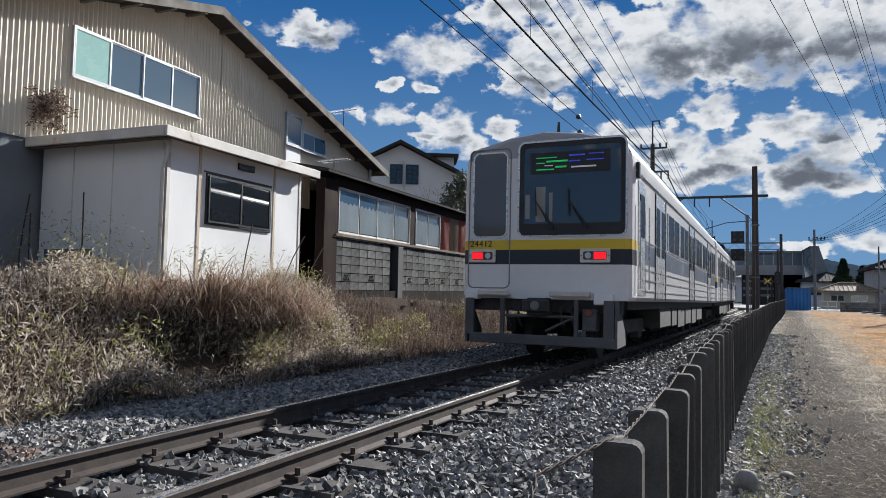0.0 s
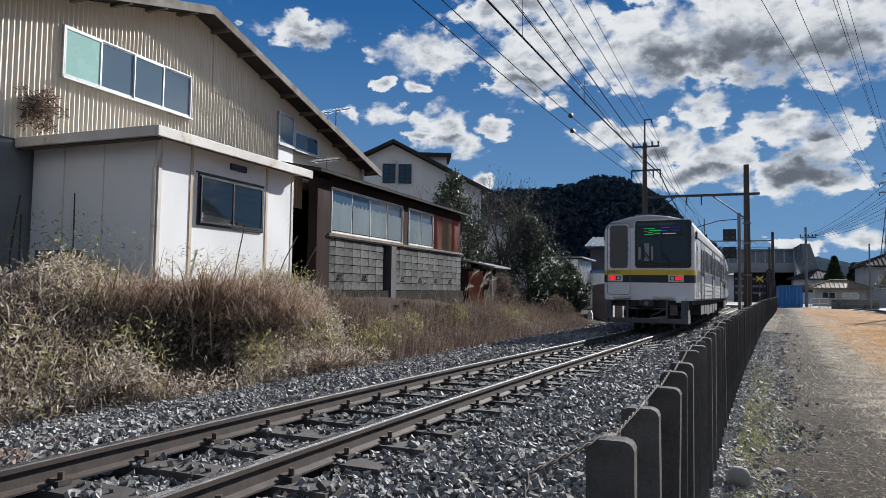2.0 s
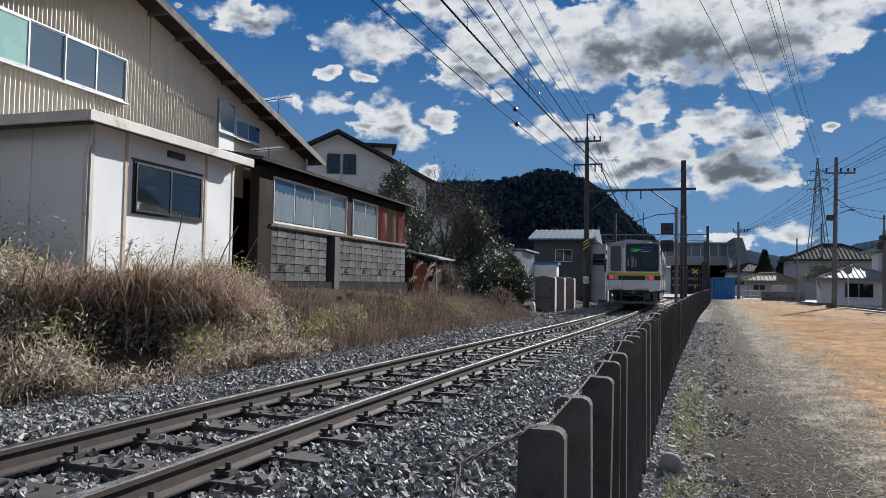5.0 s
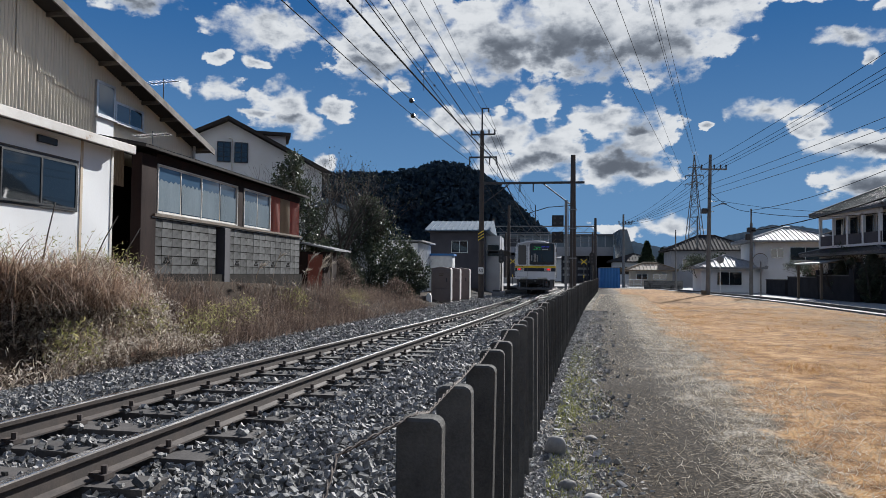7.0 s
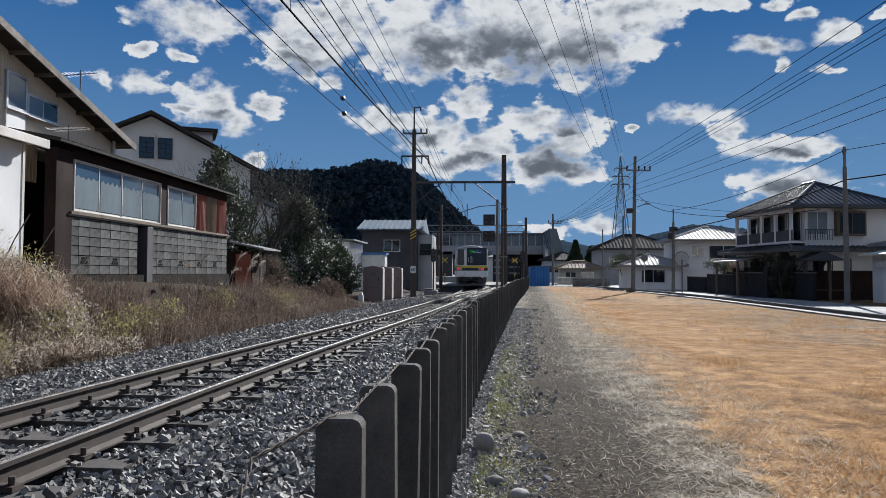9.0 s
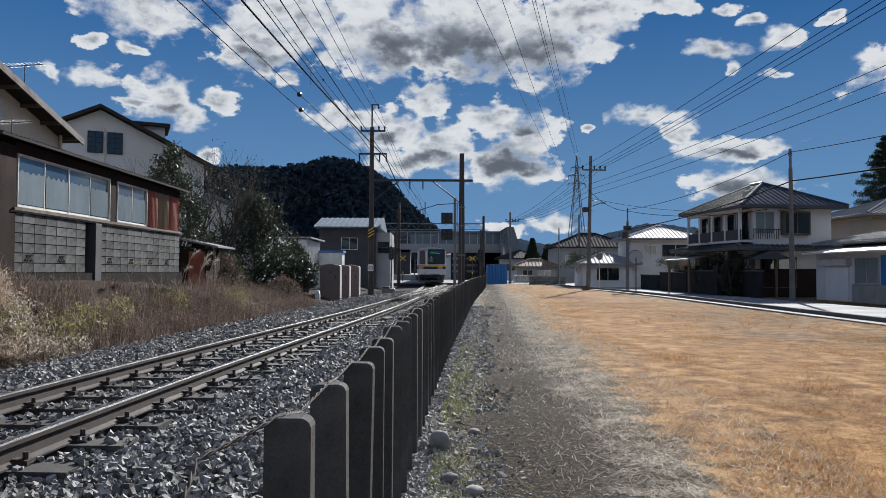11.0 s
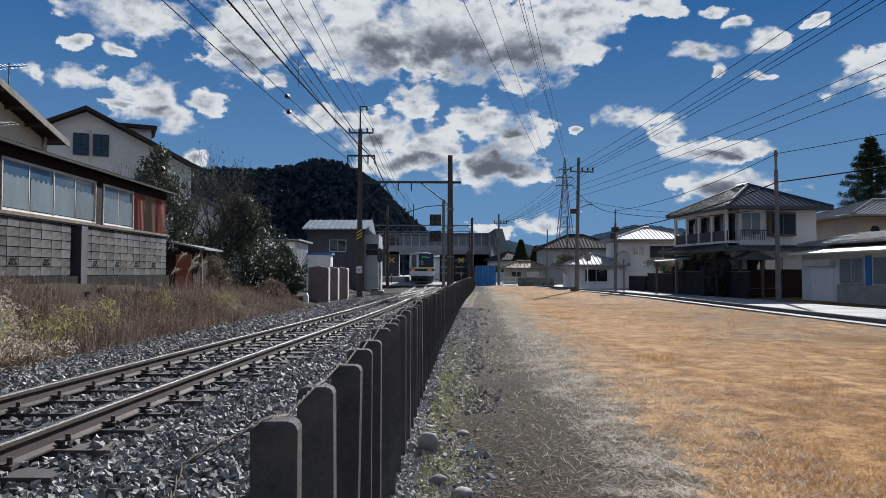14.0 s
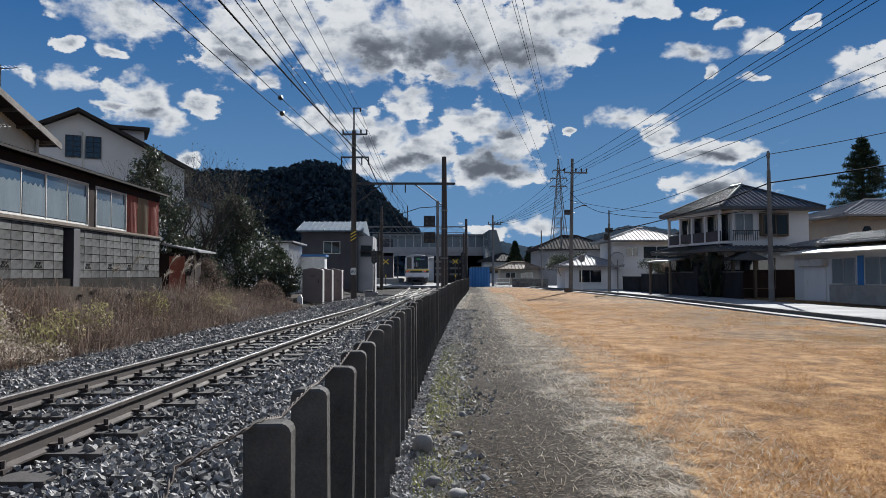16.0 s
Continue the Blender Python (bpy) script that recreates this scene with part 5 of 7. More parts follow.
    cp = part("coupler", Shape().box(-0.16, 0.16, -0.30, 0.5, 0.74, 1.02).box(-0.22, 0.22, -0.36, -0.28, 0.80, 0.99), "car_under", c, "dark close coupler", bevel=0.02)
    part("coupler_face", Shape().rod((0, -0.39, 0.90), (0, -0.35, 0.90), 0.07, n=12), "steel_grey", cp)
    for x in (-0.55, -0.36, 0.34, 0.52):
        part("brake_hose", Shape().tube([(x, 0.0, 0.88), (x, -0.09, 0.80), (x + 0.02, -0.10, 0.66), (x + 0.05, -0.05, 0.55)], 0.022, 7), "black_paint", c)
    part("jumper_box", Shape().box(0.66, 0.90, -0.05, 0.15, 0.52, 0.86), "car_skirt", c, bevel=0.02)
    part("red_cock", Shape().rod((0.78, -0.08, 0.80), (0.78, -0.05, 0.80), 0.05, n=12), "red_sheet", c)
    pf = part("obstacle_guard", Shape().box(-1.20, 1.20, -0.14, -0.06, 0.27, 0.43), "car_skirt", c, "grey rail guard under the cab", bevel=0.015)
    for x0, x1 in ((-1.24, -1.13), (-0.66, -0.60), (0.56, 0.62), (1.02, 1.18)):
        part("guard_strut", Shape().box(x0, x1, -0.13, -0.07, 0.40, 1.0), "car_skirt", pf)
    part("guard_wing", Shape().prism([(-0.12, 0.27), (0.55, 0.30), (0.50, 0.50), (0.0, 1.0), (-0.12, 1.0)], 1.19, 1.23, "x"), "car_skirt", pf)
    part("guard_wing", Shape().prism([(-0.12, 0.27), (0.55, 0.30), (0.50, 0.50), (0.0, 1.0), (-0.12, 1.0)], -1.28, -1.24, "x"), "car_skirt", pf)
    part("cross_bar", Shape().rod((-0.62, -0.1, 0.73), (0.58, -0.1, 0.73), 0.025).rod((0.1, -0.1, 0.5), (0.6, -0.1, 0.75), 0.02), "car_skirt", pf)
    part("roof_aerial", Shape().rod((0.1, 0.5, 3.7), (0.1, 0.5, 4.0), 0.035, 0.02, n=8), "steel_dark", c)
    part("roof_horn", Shape().box(-0.5, -0.2, 0.6, 0.95, 3.70, 3.82), "car_roof", c, bevel=0.03)
    return c


CARS = [car("silver commuter train car with lit red tail lamps", True)] + [car("pale silver commuter train car with sliding doors", False) for _ in range(2)]
REAR = smooth_line([(-1, 4.7), (0, 10.95), (0.5, 14.1), (1, 17.2), (2, 23.1), (3, 28.9), (4, 34.2), (5.5, 41.4), (6, 44.0), (7, 49.5), (8, 54.9), (9, 60.2), (10, 65.0), (11, 69.4), (12.5, 74.8), (14, 79.2), (16, 83.6), (18, 87.5)])


def car_pose(s):
    a, b = s + 2.5, s + 15.2
    p = Vector((float(track_x(a)), a, float(rail_z(a)) + 0.002))
    q = Vector((float(track_x(b)), b, float(rail_z(b)) + 0.002))
    d = (q - p).normalized()
    yaw, pitch = math.atan2(-d.x, d.y), math.asin(d.z)
    turn = Euler((pitch, 0, yaw)).to_matrix().to_4x4()
    return Matrix.Translation(p - d * 2.5 + Vector((0.06, 0, 0))) @ turn


def motions():
    for i, c in enumerate(CARS):
        walk(c, [(t / 2, car_pose(float(REAR(t / 2)) + i * 18.15)) for t in range(0, 33)])

# ---- poles, signals and wires ----
def catenary(s, p, q, sag, r, n=14):
    p, q = Vector(p), Vector(q)
    s.tube([p.lerp(q, i / n) - Vector((0, 0, sag * 4 * (i / n) * (1 - i / n))) for i in range(n + 1)], r, 5)


def pin_insulator(parent, x, y, z):
    part("insulator", Shape().rod((x, y, z), (x, y, z + 0.16), 0.05, 0.05, n=8).rod((x, y, z + 0.16), (x, y, z + 0.27), 0.085, 0.04, n=8), "insulator", parent)


def build_line_poles():
    lp = thing("line_pole", pose(-4.08, 45.0, -0.35), "tall slim overhead line pole with crossarms", "utility pole")
    part("shaft", Shape().rod((0, 0, -0.2), (0, 0, 11.0), 0.20, 0.13, n=14), "pole_dark", lp, smooth=False)
    part("top_rod", Shape().rod((0, 0, 11.0), (0, 0, 12.5), 0.05).box(-0.03, 0.45, -0.03, 0.03, 12.44, 12.5).rod((0.42, 0, 12.2), (0.42, 0, 12.45), 0.05), "steel_dark", lp)
    for z, w in ((10.75, 0.75), (9.25, 0.85)):
        arm = part("crossarm", Shape().box(-w, w * 1.15, -0.06, 0.06, z - 0.05, z + 0.05), "steel_dark", lp)
        for x in (-w + 0.05, w * 0.6, w * 1.1):
            pin_insulator(arm, x, 0, z + 0.05) if z > 10 else part("insulator", Shape().rod((x, 0, z - 0.5), (x, 0, z - 0.05), 0.045, n=7), "insulator", arm)
    plate = part("warning_plate", Shape().box(-0.19, 0.19, -0.24, -0.21, 3.75, 4.35), "black_paint", lp, "black and yellow striped plate")
    for i in range(3):
        z = 3.78 + i * 0.2
        part("stripe", Shape().prism([(-0.18, z), (0.18, z + 0.22), (0.18, z + 0.30), (-0.18, z + 0.08)], -0.246, -0.24, "y"), "yellow_paint", plate)
    sp = part("speed_board", Shape().prism(rounded(-0.18, 0.18, 1.62, 2.08, 0.08, 3), -0.25, -0.22, "y"), "white_paint", lp, "white speed board reading 60")
    num = bpy.data.curves.new("figures", "FONT")
    num.body, num.size, num.extrude, num.align_x = "60", 0.30, 0.003, "CENTER"
    tmp = new("figures", num)
    me = bpy.data.meshes.new_from_object(tmp.evaluated_get(bpy.context.evaluated_depsgraph_get()))
    bpy.data.objects.remove(tmp)
    me.materials.clear()
    part("figures", me, "black_paint", sp, "black figures 60", at=pose(0, -0.256, 1.74, 90, 0, 0))

    rp = thing("portal_pole", pose(1.78, 45.0, -0.2), "dark concrete line pole carrying the portal beam", "utility pole")
    part("shaft", Shape().rod((0, 0, -0.2), (0, 0, 9.15), 0.23, 0.15, n=14), "pole_dark", rp)
    for z in (2.5, 4.4, 5.6):
        part("band", Shape().rod((0, 0, z), (0, 0, z + 0.08), 0.24, n=14), "steel_grey", rp)
    beam = thing("portal_beam", pose(0, 45.0, 0), "slim steel beam bridging the track between two poles", "beam")
    part("chord", Shape().box(-4.0, 2.5, -0.07, 0.07, 7.12, 7.26), "steel_dark", beam)
    part("brace", Shape().rod((-3.9, 0, 5.9), (-2.3, 0, 7.12), 0.04).rod((1.6, 0, 5.8), (-0.1, 0, 7.12), 0.04), "steel_dark", beam)
    for x in (-1.6, -0.75):
        part("hanger", Shape().rod((x, 0, 6.6), (x, 0, 7.12), 0.04, n=7), "insulator", beam)
    part("steady_arm", Shape().tube([(1.6, -0.1, 5.7), (0.2, -0.1, 5.6), (-1.1, -0.1, 5.2)], 0.025).rod((-0.6, -0.1, 4.5), (-0.6, -0.1, 5.75), 0.03), "steel_dark", beam)

    sg = thing("railway_signal", pose(1.28, 42.6, -0.2), "signal mast with two square black signal heads", "railway signal")
    part("mast", Shape().rod((0, 0, -0.1), (0, 0, 6.0), 0.09, n=10), "steel_grey", sg)
    for z, kind in ((4.75, 0), (3.75, 1)):
        hd = part("signal_head", Shape().box(-0.85, -0.15, -0.16, 0.02, z - 0.33, z + 0.33), "black_paint", sg, bevel=0.02)
        if kind == 0:
            for x in (-0.68, -0.32):
                for q in (-0.16, 0.16):
                    part("lens", Shape().rod((x, -0.19, z + q), (x, -0.15, z + q), 0.085, n=12), "lamp_off", hd)
        else:
            for k in (-1, 1):
                for e in (-1, 1):
                    part("cross_stroke", Shape().rod((-0.5 + k * 0.10, -0.17, z + e * 0.10), (-0.5 + k * 0.27, -0.17, z + e * 0.27), 0.022, n=6), "wood", hd)
    part("ladder", Shape().rod((0.15, 0, 0), (0.15, 0, 5.6), 0.015).rod((0.4, 0, 0), (0.4, 0, 5.6), 0.015), "steel_grey", sg)

    # further portals towards the station
    for j, (y, x0, x1, h) in enumerate(((74.0, -5.5, 5.2, 7.4), (98.0, -5.5, 6.5, 7.4), (66.0, -3.4, -3.4, 8.0))):
        p = thing("station_portal", pose(0, y, -0.2), "far overhead line portal near the station", "utility pole", "station portals")
        for x in {x0, x1}:
            part("pole", Shape().rod((x, 0, 0), (x, 0, h), 0.17, 0.13, n=10), "pole_dark", p)
        if x1 > x0:
            part("beam", Shape().box(x0, x1, -0.06, 0.06, h - 0.9, h - 0.78).box(x0, x1, -0.04, 0.04, h - 1.5, h - 1.44), "steel_grey", p)
            for i in range(9):
                a = x0 + (x1 - x0) * i / 9
                part("lattice", Shape().rod((a, 0, h - 1.47), (a + (x1 - x0) / 18, 0, h - 0.85), 0.025, n=5).rod((a + (x1 - x0) / 18, 0, h - 0.85), (a + (x1 - x0) / 9, 0, h - 1.47), 0.025, n=5), "steel_grey", p)
    for x, y in ((4.2, 64.0), (4.6, 70.0), (-3.6, 58.0)):
        s = thing("dwarf_signal", pose(x, y, -0.2), "small black signal with round lenses", "railway signal", "small signals")
        part("mast", Shape().rod((0, 0, 0), (0, 0, 3.6), 0.06), "steel_dark", s)
        hd = part("head", Shape().prism(rounded(-0.22, 0.22, 2.4, 3.5, 0.2), -0.12, 0.06, "y"), "black_paint", s)
        for z in (2.65, 2.95, 3.25):
            part("lens", Shape().rod((0, -0.16, z), (0, -0.11, z), 0.09, n=10), "lamp_off", hd)

    def street_pole(x, y, h, lean, label, arm=0.0, r=0.17):
        p = thing("utility_pole", pose(x, y, 0, 0, lean, 0), label, "utility pole", "street poles")
        part("shaft", Shape().rod((0, 0, -0.3), (0, 0, h), r, r * 0.62, n=14), "pole_concrete", p)
        if arm:
            a = part("crossarm", Shape().box(-arm * 0.55, arm, -0.05, 0.05, h - 1.05, h - 0.95), "steel_grey", p)
            for u in (-arm * 0.5, arm * 0.25, arm * 0.62, arm * 0.95):
                pin_insulator(a, u, 0, h - 0.95)
            part("step_bolt", Shape().rod((0, 0, h - 3.2), (0.5, 0, h - 3.2), 0.02), "steel_grey", p)
            part("step_bolt", Shape().rod((-0.4, 0, h - 3.9), (0.3, 0, h - 3.9), 0.02), "steel_grey", p)
        return p

    a = street_pole(11.0, 49.5, 9.6, 1.2, "concrete utility pole with a crossarm beside the road", 1.1, 0.16)
    part("lamp", Shape().rod((0.2, 0, 6.0), (0.8, 0, 6.25), 0.03).box(0.75, 1.1, -0.08, 0.08, 6.2, 6.28), "steel_grey", a)
    part("junction_box", Shape().box(-0.5, -0.15, -0.15, 0.15, 5.55, 5.9), "steel_dark", a, bevel=0.02)
    part("stump", Shape().box(-0.45, -0.12, -0.2, 0.12, -0.1, 0.3), "wood", a)
    b = street_pole(16.0, 30.8, 5.95, -0.3, "grey concrete utility pole by the kerb", 0.0, 0.13)
    part("extension", Shape().rod((0, 0, 5.8), (0, 0, 6.85), 0.06).box(-0.06, 0.06, -0.06, 0.06, 6.55, 6.75), "steel_grey", b)
    c = street_pole(13.0, 46.6, 4.7, 0.3, "grey utility pole with junction boxes", 0.0, 0.13)
    part("extension", Shape().rod((0, 0, 4.6), (0, 0, 5.6), 0.05), "steel_grey", c)
    part("junction_box", Shape().box(-0.35, -0.1, -0.15, 0.15, 3.6, 4.0), "steel_dark", c, bevel=0.02)
    part("junction_box", Shape().box(-0.25, 0.25, -0.12, 0.12, 4.1, 4.4), "steel_dark", c, bevel=0.02)
    street_pole(8.05, 74.0, 7.6, 0, "far utility pole by the crossing", 0.9, 0.15)
    street_pole(12.2, 68.0, 5.6, 0, "slim far pole near the crossing road", 0.0, 0.09)
    street_pole(17.5, 84.0, 8.2, 0, "distant grey concrete utility pole", 0.0, 0.14)
    mir = thing("traffic_mirror", pose(13.0, 44.6, 0), "orange-backed round traffic mirror on a post", "traffic mirror")
    part("post", Shape().rod((0, 0, 0), (0, 0, 2.2), 0.045), "steel_grey", mir)
    part("mirror", Shape().rod((0, 0.0, 2.25), (0, 0.06, 2.25), 0.42, n=24), "alu", mir)
    part("hood", Shape().rod((0, 0.06, 2.27), (0, 0.12, 2.27), 0.45, 0.3, n=24), "wood", mir)
    sg2 = thing("road_sign", pose(11.9, 49.9, 0), "white roadside sign on a thin post", "road sign")
    part("post", Shape().rod((0, 0, 0), (0, 0, 2.7), 0.03), "white_paint", sg2)
    part("plate", Shape().rod((0, -0.04, 2.4), (0, -0.02, 2.4), 0.25, n=20), "steel_grey", sg2)

    # lattice transmission tower
    tw = thing("transmission_tower", pose(49.0, 240.0, 0), "distant lattice transmission tower", "transmission tower")
    H = 41.5
    leg = lambda z: 0.75 + 3.1 * (1 - z / 31.0) if z < 31.0 else 0.75 * (H - z) / (H - 31.0) + 0.08
    for sx in (-1, 1):
        for sy in (-1, 1):
            for i in range(12):
                z0, z1 = H * i / 12, H * (i + 1) / 12
                part("leg", Shape().rod((sx * leg(z0), sy * leg(z0), z0), (sx * leg(z1), sy * leg(z1), z1), 0.16, n=4), "steel_grey", tw)
    for i in range(12):
        z0, z1 = H * i / 12, H * (i + 1) / 12
        for sy in (-1, 1):
            s = Shape().rod((-leg(z0), sy * leg(z0), z0), (leg(z1), sy * leg(z1), z1), 0.09, n=4).rod((leg(z0), sy * leg(z0), z0), (-leg(z1), sy * leg(z1), z1), 0.09, n=4).rod((-leg(z1), sy * leg(z1), z1), (leg(z1), sy * leg(z1), z1), 0.08, n=4)
            part("bracing", s, "steel_grey", tw)
    for z, w in ((31.8, 3.0), (34.6, 2.9), (37.4, 2.0)):
        arm = part("crossarm", Shape().rod((-w, 0, z), (w, 0, z), 0.18, n=4).rod((-w, 0, z), (0, 0, z + 0.9), 0.1, n=4).rod((w, 0, z), (0, 0, z + 0.9), 0.1, n=4), "steel_grey", tw)
        for x in (-w, w):
            part("insulator_string", Shape().rod((x, 0, z - 1.0), (x, 0, z), 0.12, n=5), "steel_grey", arm)

    # railway wires
    def wire(label, spans, r, sag=0.3, mat="cable", name="overhead_wire"):
        s = Shape()
        for p, q in zip(spans, spans[1:]):
            catenary(s, p, q, sag, r)
        tagged(part(name, s, mat), label, "wire", "overhead wires")

    def over(y, dx, z):
        return (float(track_x(y)) + dx, y, float(rail_z(y)) + z)

    near = -4.0
    wire("contact wire over the railway track", [over(near, 0.1, 5.15), over(45, -0.1, 5.05), over(74, 0.1, 5.05), over(110, 0, 5.05)], 0.009, 0.05)
    wire("messenger wire over the railway track", [over(near, 0.1, 6.0), over(45, -0.1, 6.0), over(74, 0, 5.9), over(110, 0, 5.9)], 0.011, 0.5)
    for i in range(12):
        y = 2 + i * 4.2
        z0 = rail_z(y) + 5.1
        part("dropper", Shape().rod((float(track_x(y)), y, float(z0)), (float(track_x(y)), y, float(z0) + 0.5 + 0.3 * abs(math.sin(y * 0.2))), 0.005, n=4), "cable", bpy.data.objects["overhead_wire"])
    P = Vector((-4.08, 45.0, -0.35))
    feeder = [((-9.0, -14, 9.6), P + Vector((-0.75, 0, 9.0)), 0.016), ((-9.0, -14, 10.4), P + Vector((-0.85, 0, 9.65)), 0.016), ((-8.8, -14, 11.4), P + Vector((0.9, 0, 9.0)), 0.034),
              ((-7.6, -14, 12.0), P + Vector((-0.7, 0, 11.0)), 0.012), ((-6.8, -14, 12.2), P + Vector((0.45, 0, 11.0)), 0.012), ((-5.8, -14, 12.3), P + Vector((0.8, 0, 11.0)), 0.012), ((-5.6, -14, 13.6), P + Vector((0.42, 0, 12.3)), 0.010)]
    for a, b, r in feeder:
        wire("black feeder wire strung between line poles", [a, tuple(b), (b.x + 2.6, 74.0, b.z - 3.4)], r, 0.7)
    # round markers on the feeder wires
    for u, (a, b, r) in ((0.753, feeder[0]), (0.753, feeder[1]), (0.80, feeder[3])):
        a = Vector(a)
        p = a.lerp(b, u) - Vector((0, 0, 0.7 * 4 * u * (1 - u)))
        q = 0.12 if r > 0.013 else 0.06
        tagged(part("wire_marker", Shape().loft([[p + Vector((q * w * math.cos(k * 0.7854), h * q, q * w * math.sin(k * 0.7854))) for k in range(8)] for h, w in ((-1, 0.35), (-0.7, 0.8), (0, 1), (0.7, 0.8), (1, 0.35))]), "insulator"), "dark green ball marker on a feeder wire", "marker", "wire markers")

    # street wires
    A, B, C = Vector((11.0, 49.5, 0)), Vector((16.0, 30.8, 0)), Vector((13.0, 46.6, 0))
    for dx, z in ((-0.5, 8.75), (0.3, 8.75), (0.7, 8.75), (1.05, 8.75), (0.2, 7.6), (0.2, 7.2), (0.2, 6.8)):
        wire("power line strung along the road", [(8.05 + dx * 0.6, 74.0, min(z, 6.9) - 0.2), (A.x + dx, A.y, z), (15.4 + dx if z < 8 else 12.6 + dx, -6.0, z + 0.75 if z < 8 else 9.9)], 0.012, 0.5)
    wire("telephone cable between street poles", [(A.x, A.y, 7.2), (C.x, C.y, 5.4), (17.4, 36.0, 4.6)], 0.018, 0.35)
    wire("telephone cable between street poles", [(C.x, C.y, 5.5), (B.x, B.y, 6.7), (22.0, 8.0, 7.2)], 0.016, 0.4)
    wire("thick cable bundle between street poles", [(C.x, C.y, 4.2), (B.x, B.y, 5.4), (24.0, 10.0, 6.3)], 0.03, 0.3)
    wire("cable from pole to house", [(A.x, A.y, 6.6), (19.5, 37.0, 4.7)], 0.012, 0.5)
    T = Vector((49.0, 240.0, 0))
    for dx, z, nx, ny, nz in ((-3.0, 30.8, 3.3, 55.0, 22.9), (-2.9, 33.6, 5.4, 56.0, 23.6), (3.0, 30.8, 8.4, 60.0, 25.2), (2.9, 33.6, 9.6, 62.0, 26.2), (0.0, 41.4, 9.3, 66.0, 28.6)):
        far_end, mid = Vector((T.x + dx, T.y, z)), Vector((nx, ny, nz))
        wire("high-voltage line to the transmission tower", [tuple(mid + (mid - far_end) * 0.7 + Vector((0, 0, 4.0))), tuple(mid), tuple(far_end)], 0.026, 0.8)


build_line_poles()


# ---- lineside cabinets and clutter ----
def build_lineside():
    cab = thing("relay_cabinet", pose(-5.5, 37.2, -0.35), "beige steel relay cabinet beside the track", "cabinet", "relay cabinets")
    part("body", Shape().prism([(-0.52, 0.12), (0.52, 0.12), (0.52, 1.92), (0, 2.02), (-0.52, 1.92)], -0.32, 0.32, "y"), "cabinet", cab, bevel=0.02)
    part("plinth", Shape().box(-0.56, 0.56, -0.36, 0.36, -0.1, 0.13), "concrete", cab)
    d = part("door", Shape().box(-0.48, 0.48, -0.345, -0.32, 0.85, 1.86), "cabinet", cab, bevel=0.006)
    part("handle", Shape().box(0.30, 0.34, -0.375, -0.345, 1.2, 1.4), "steel_dark", d)
    part("label_bar", Shape().box(-0.10, 0.16, -0.349, -0.345, 1.60, 1.64).box(-0.10, 0.12, -0.349, -0.345, 1.52, 1.56), "wood", d)
    part("lower_panel", Shape().box(-0.48, 0.48, -0.34, -0.32, 0.18, 0.80), "cabinet", cab)
    # this side carries the sunlight in its colour
    part("side_panel", Shape().box(0.52, 0.55, -0.34, 0.30, 0.2, 1.88), "cabinet_lit", cab, "side panel coloured pale for the sunlight on it")
    copy_thing(cab, pose(-5.3, 39.6, -0.36))
    copy_thing(cab, pose(-4.97, 41.6, -0.36))
    w = thing("white_marker", pose(-5.75, 34.6, -0.25), "short white concrete marker post", "marker post")
    part("body", Shape().prism([(-0.12, 0), (0.12, 0), (0.12, 0.4), (0.05, 0.55), (-0.05, 0.55), (-0.12, 0.4)], -0.1, 0.1, "y"), "white_paint", w)
    jb = thing("point_machine", pose(-3.1, 47.5, -0.28), "grey point machine beside the rails", "machine")
    part("case", Shape().box(-0.45, 0.45, -0.35, 0.35, 0, 0.38), "steel_grey", jb, bevel=0.05)
    part("lid", Shape().box(-0.4, 0.1, -0.3, 0.3, 0.38, 0.5), "steel_dark", jb, bevel=0.03)
    part("rod", Shape().rod((0.4, 0, 0.15), (1.7, 0, 0.15), 0.03), "steel_dark", jb)
    # level crossing deck and gates
    lc = thing("level_crossing", pose(0, 88.0, -0.06), "pale level crossing deck across the tracks", "level crossing")
    part("deck", Shape().box(-9.0, 9.5, -2.2, 2.2, -0.2, 0.0), "asphalt", lc)
    for x in (-3.9, 4.6):
        g = part("barrier_post", Shape().rod((x, -3, 0), (x, -3, 3.3), 0.06), "steel_dark", lc)
        part("stripe", Shape().rod((x, -3, 1.0), (x, -3, 1.3), 0.065), "yellow_paint", g)
        part("crossbuck", Shape().rod((x - 0.35, -3.08, 2.6), (x + 0.35, -3.08, 3.2), 0.06, n=6).rod((x + 0.35, -3.08, 2.6), (x - 0.35, -3.08, 3.2), 0.06, n=6), "yellow_paint", g)
    # station footbridge
    st = thing("station_footbridge", pose(0, 112.0, 0), "glazed white station footbridge over the tracks", "footbridge")
    # grey and dark plaster put the white bridge's shade into the colour
    part("deck", Shape().box(-7.0, 10.6, 0, 2.6, 4.3, 4.75), "grey_and_shaded_plaster", st)
    part("parapet", Shape().box(-7.0, 10.6, -0.1, 0.0, 4.75, 5.7), "grey_and_shaded_plaster", st)
    part("roof", Shape().box(-7.3, 10.9, -0.4, 3.0, 7.5, 7.75), "metal_roof", st)
    part("glazing", Shape().box(-7.0, 10.6, 0.02, 0.06, 5.7, 7.5), "curtain", st, "pale glazing")
    for i in range(15):
        x = -7 + i * 17.6 / 14
        part("mullion", Shape().box(x - 0.05, x + 0.05, -0.06, 0.02, 5.7, 7.5), "alu", st)
    part("tower", Shape().box(-7.5, -4.0, 0, 4.0, -0.2, 7.2), "dark_and_shaded_plaster", st)
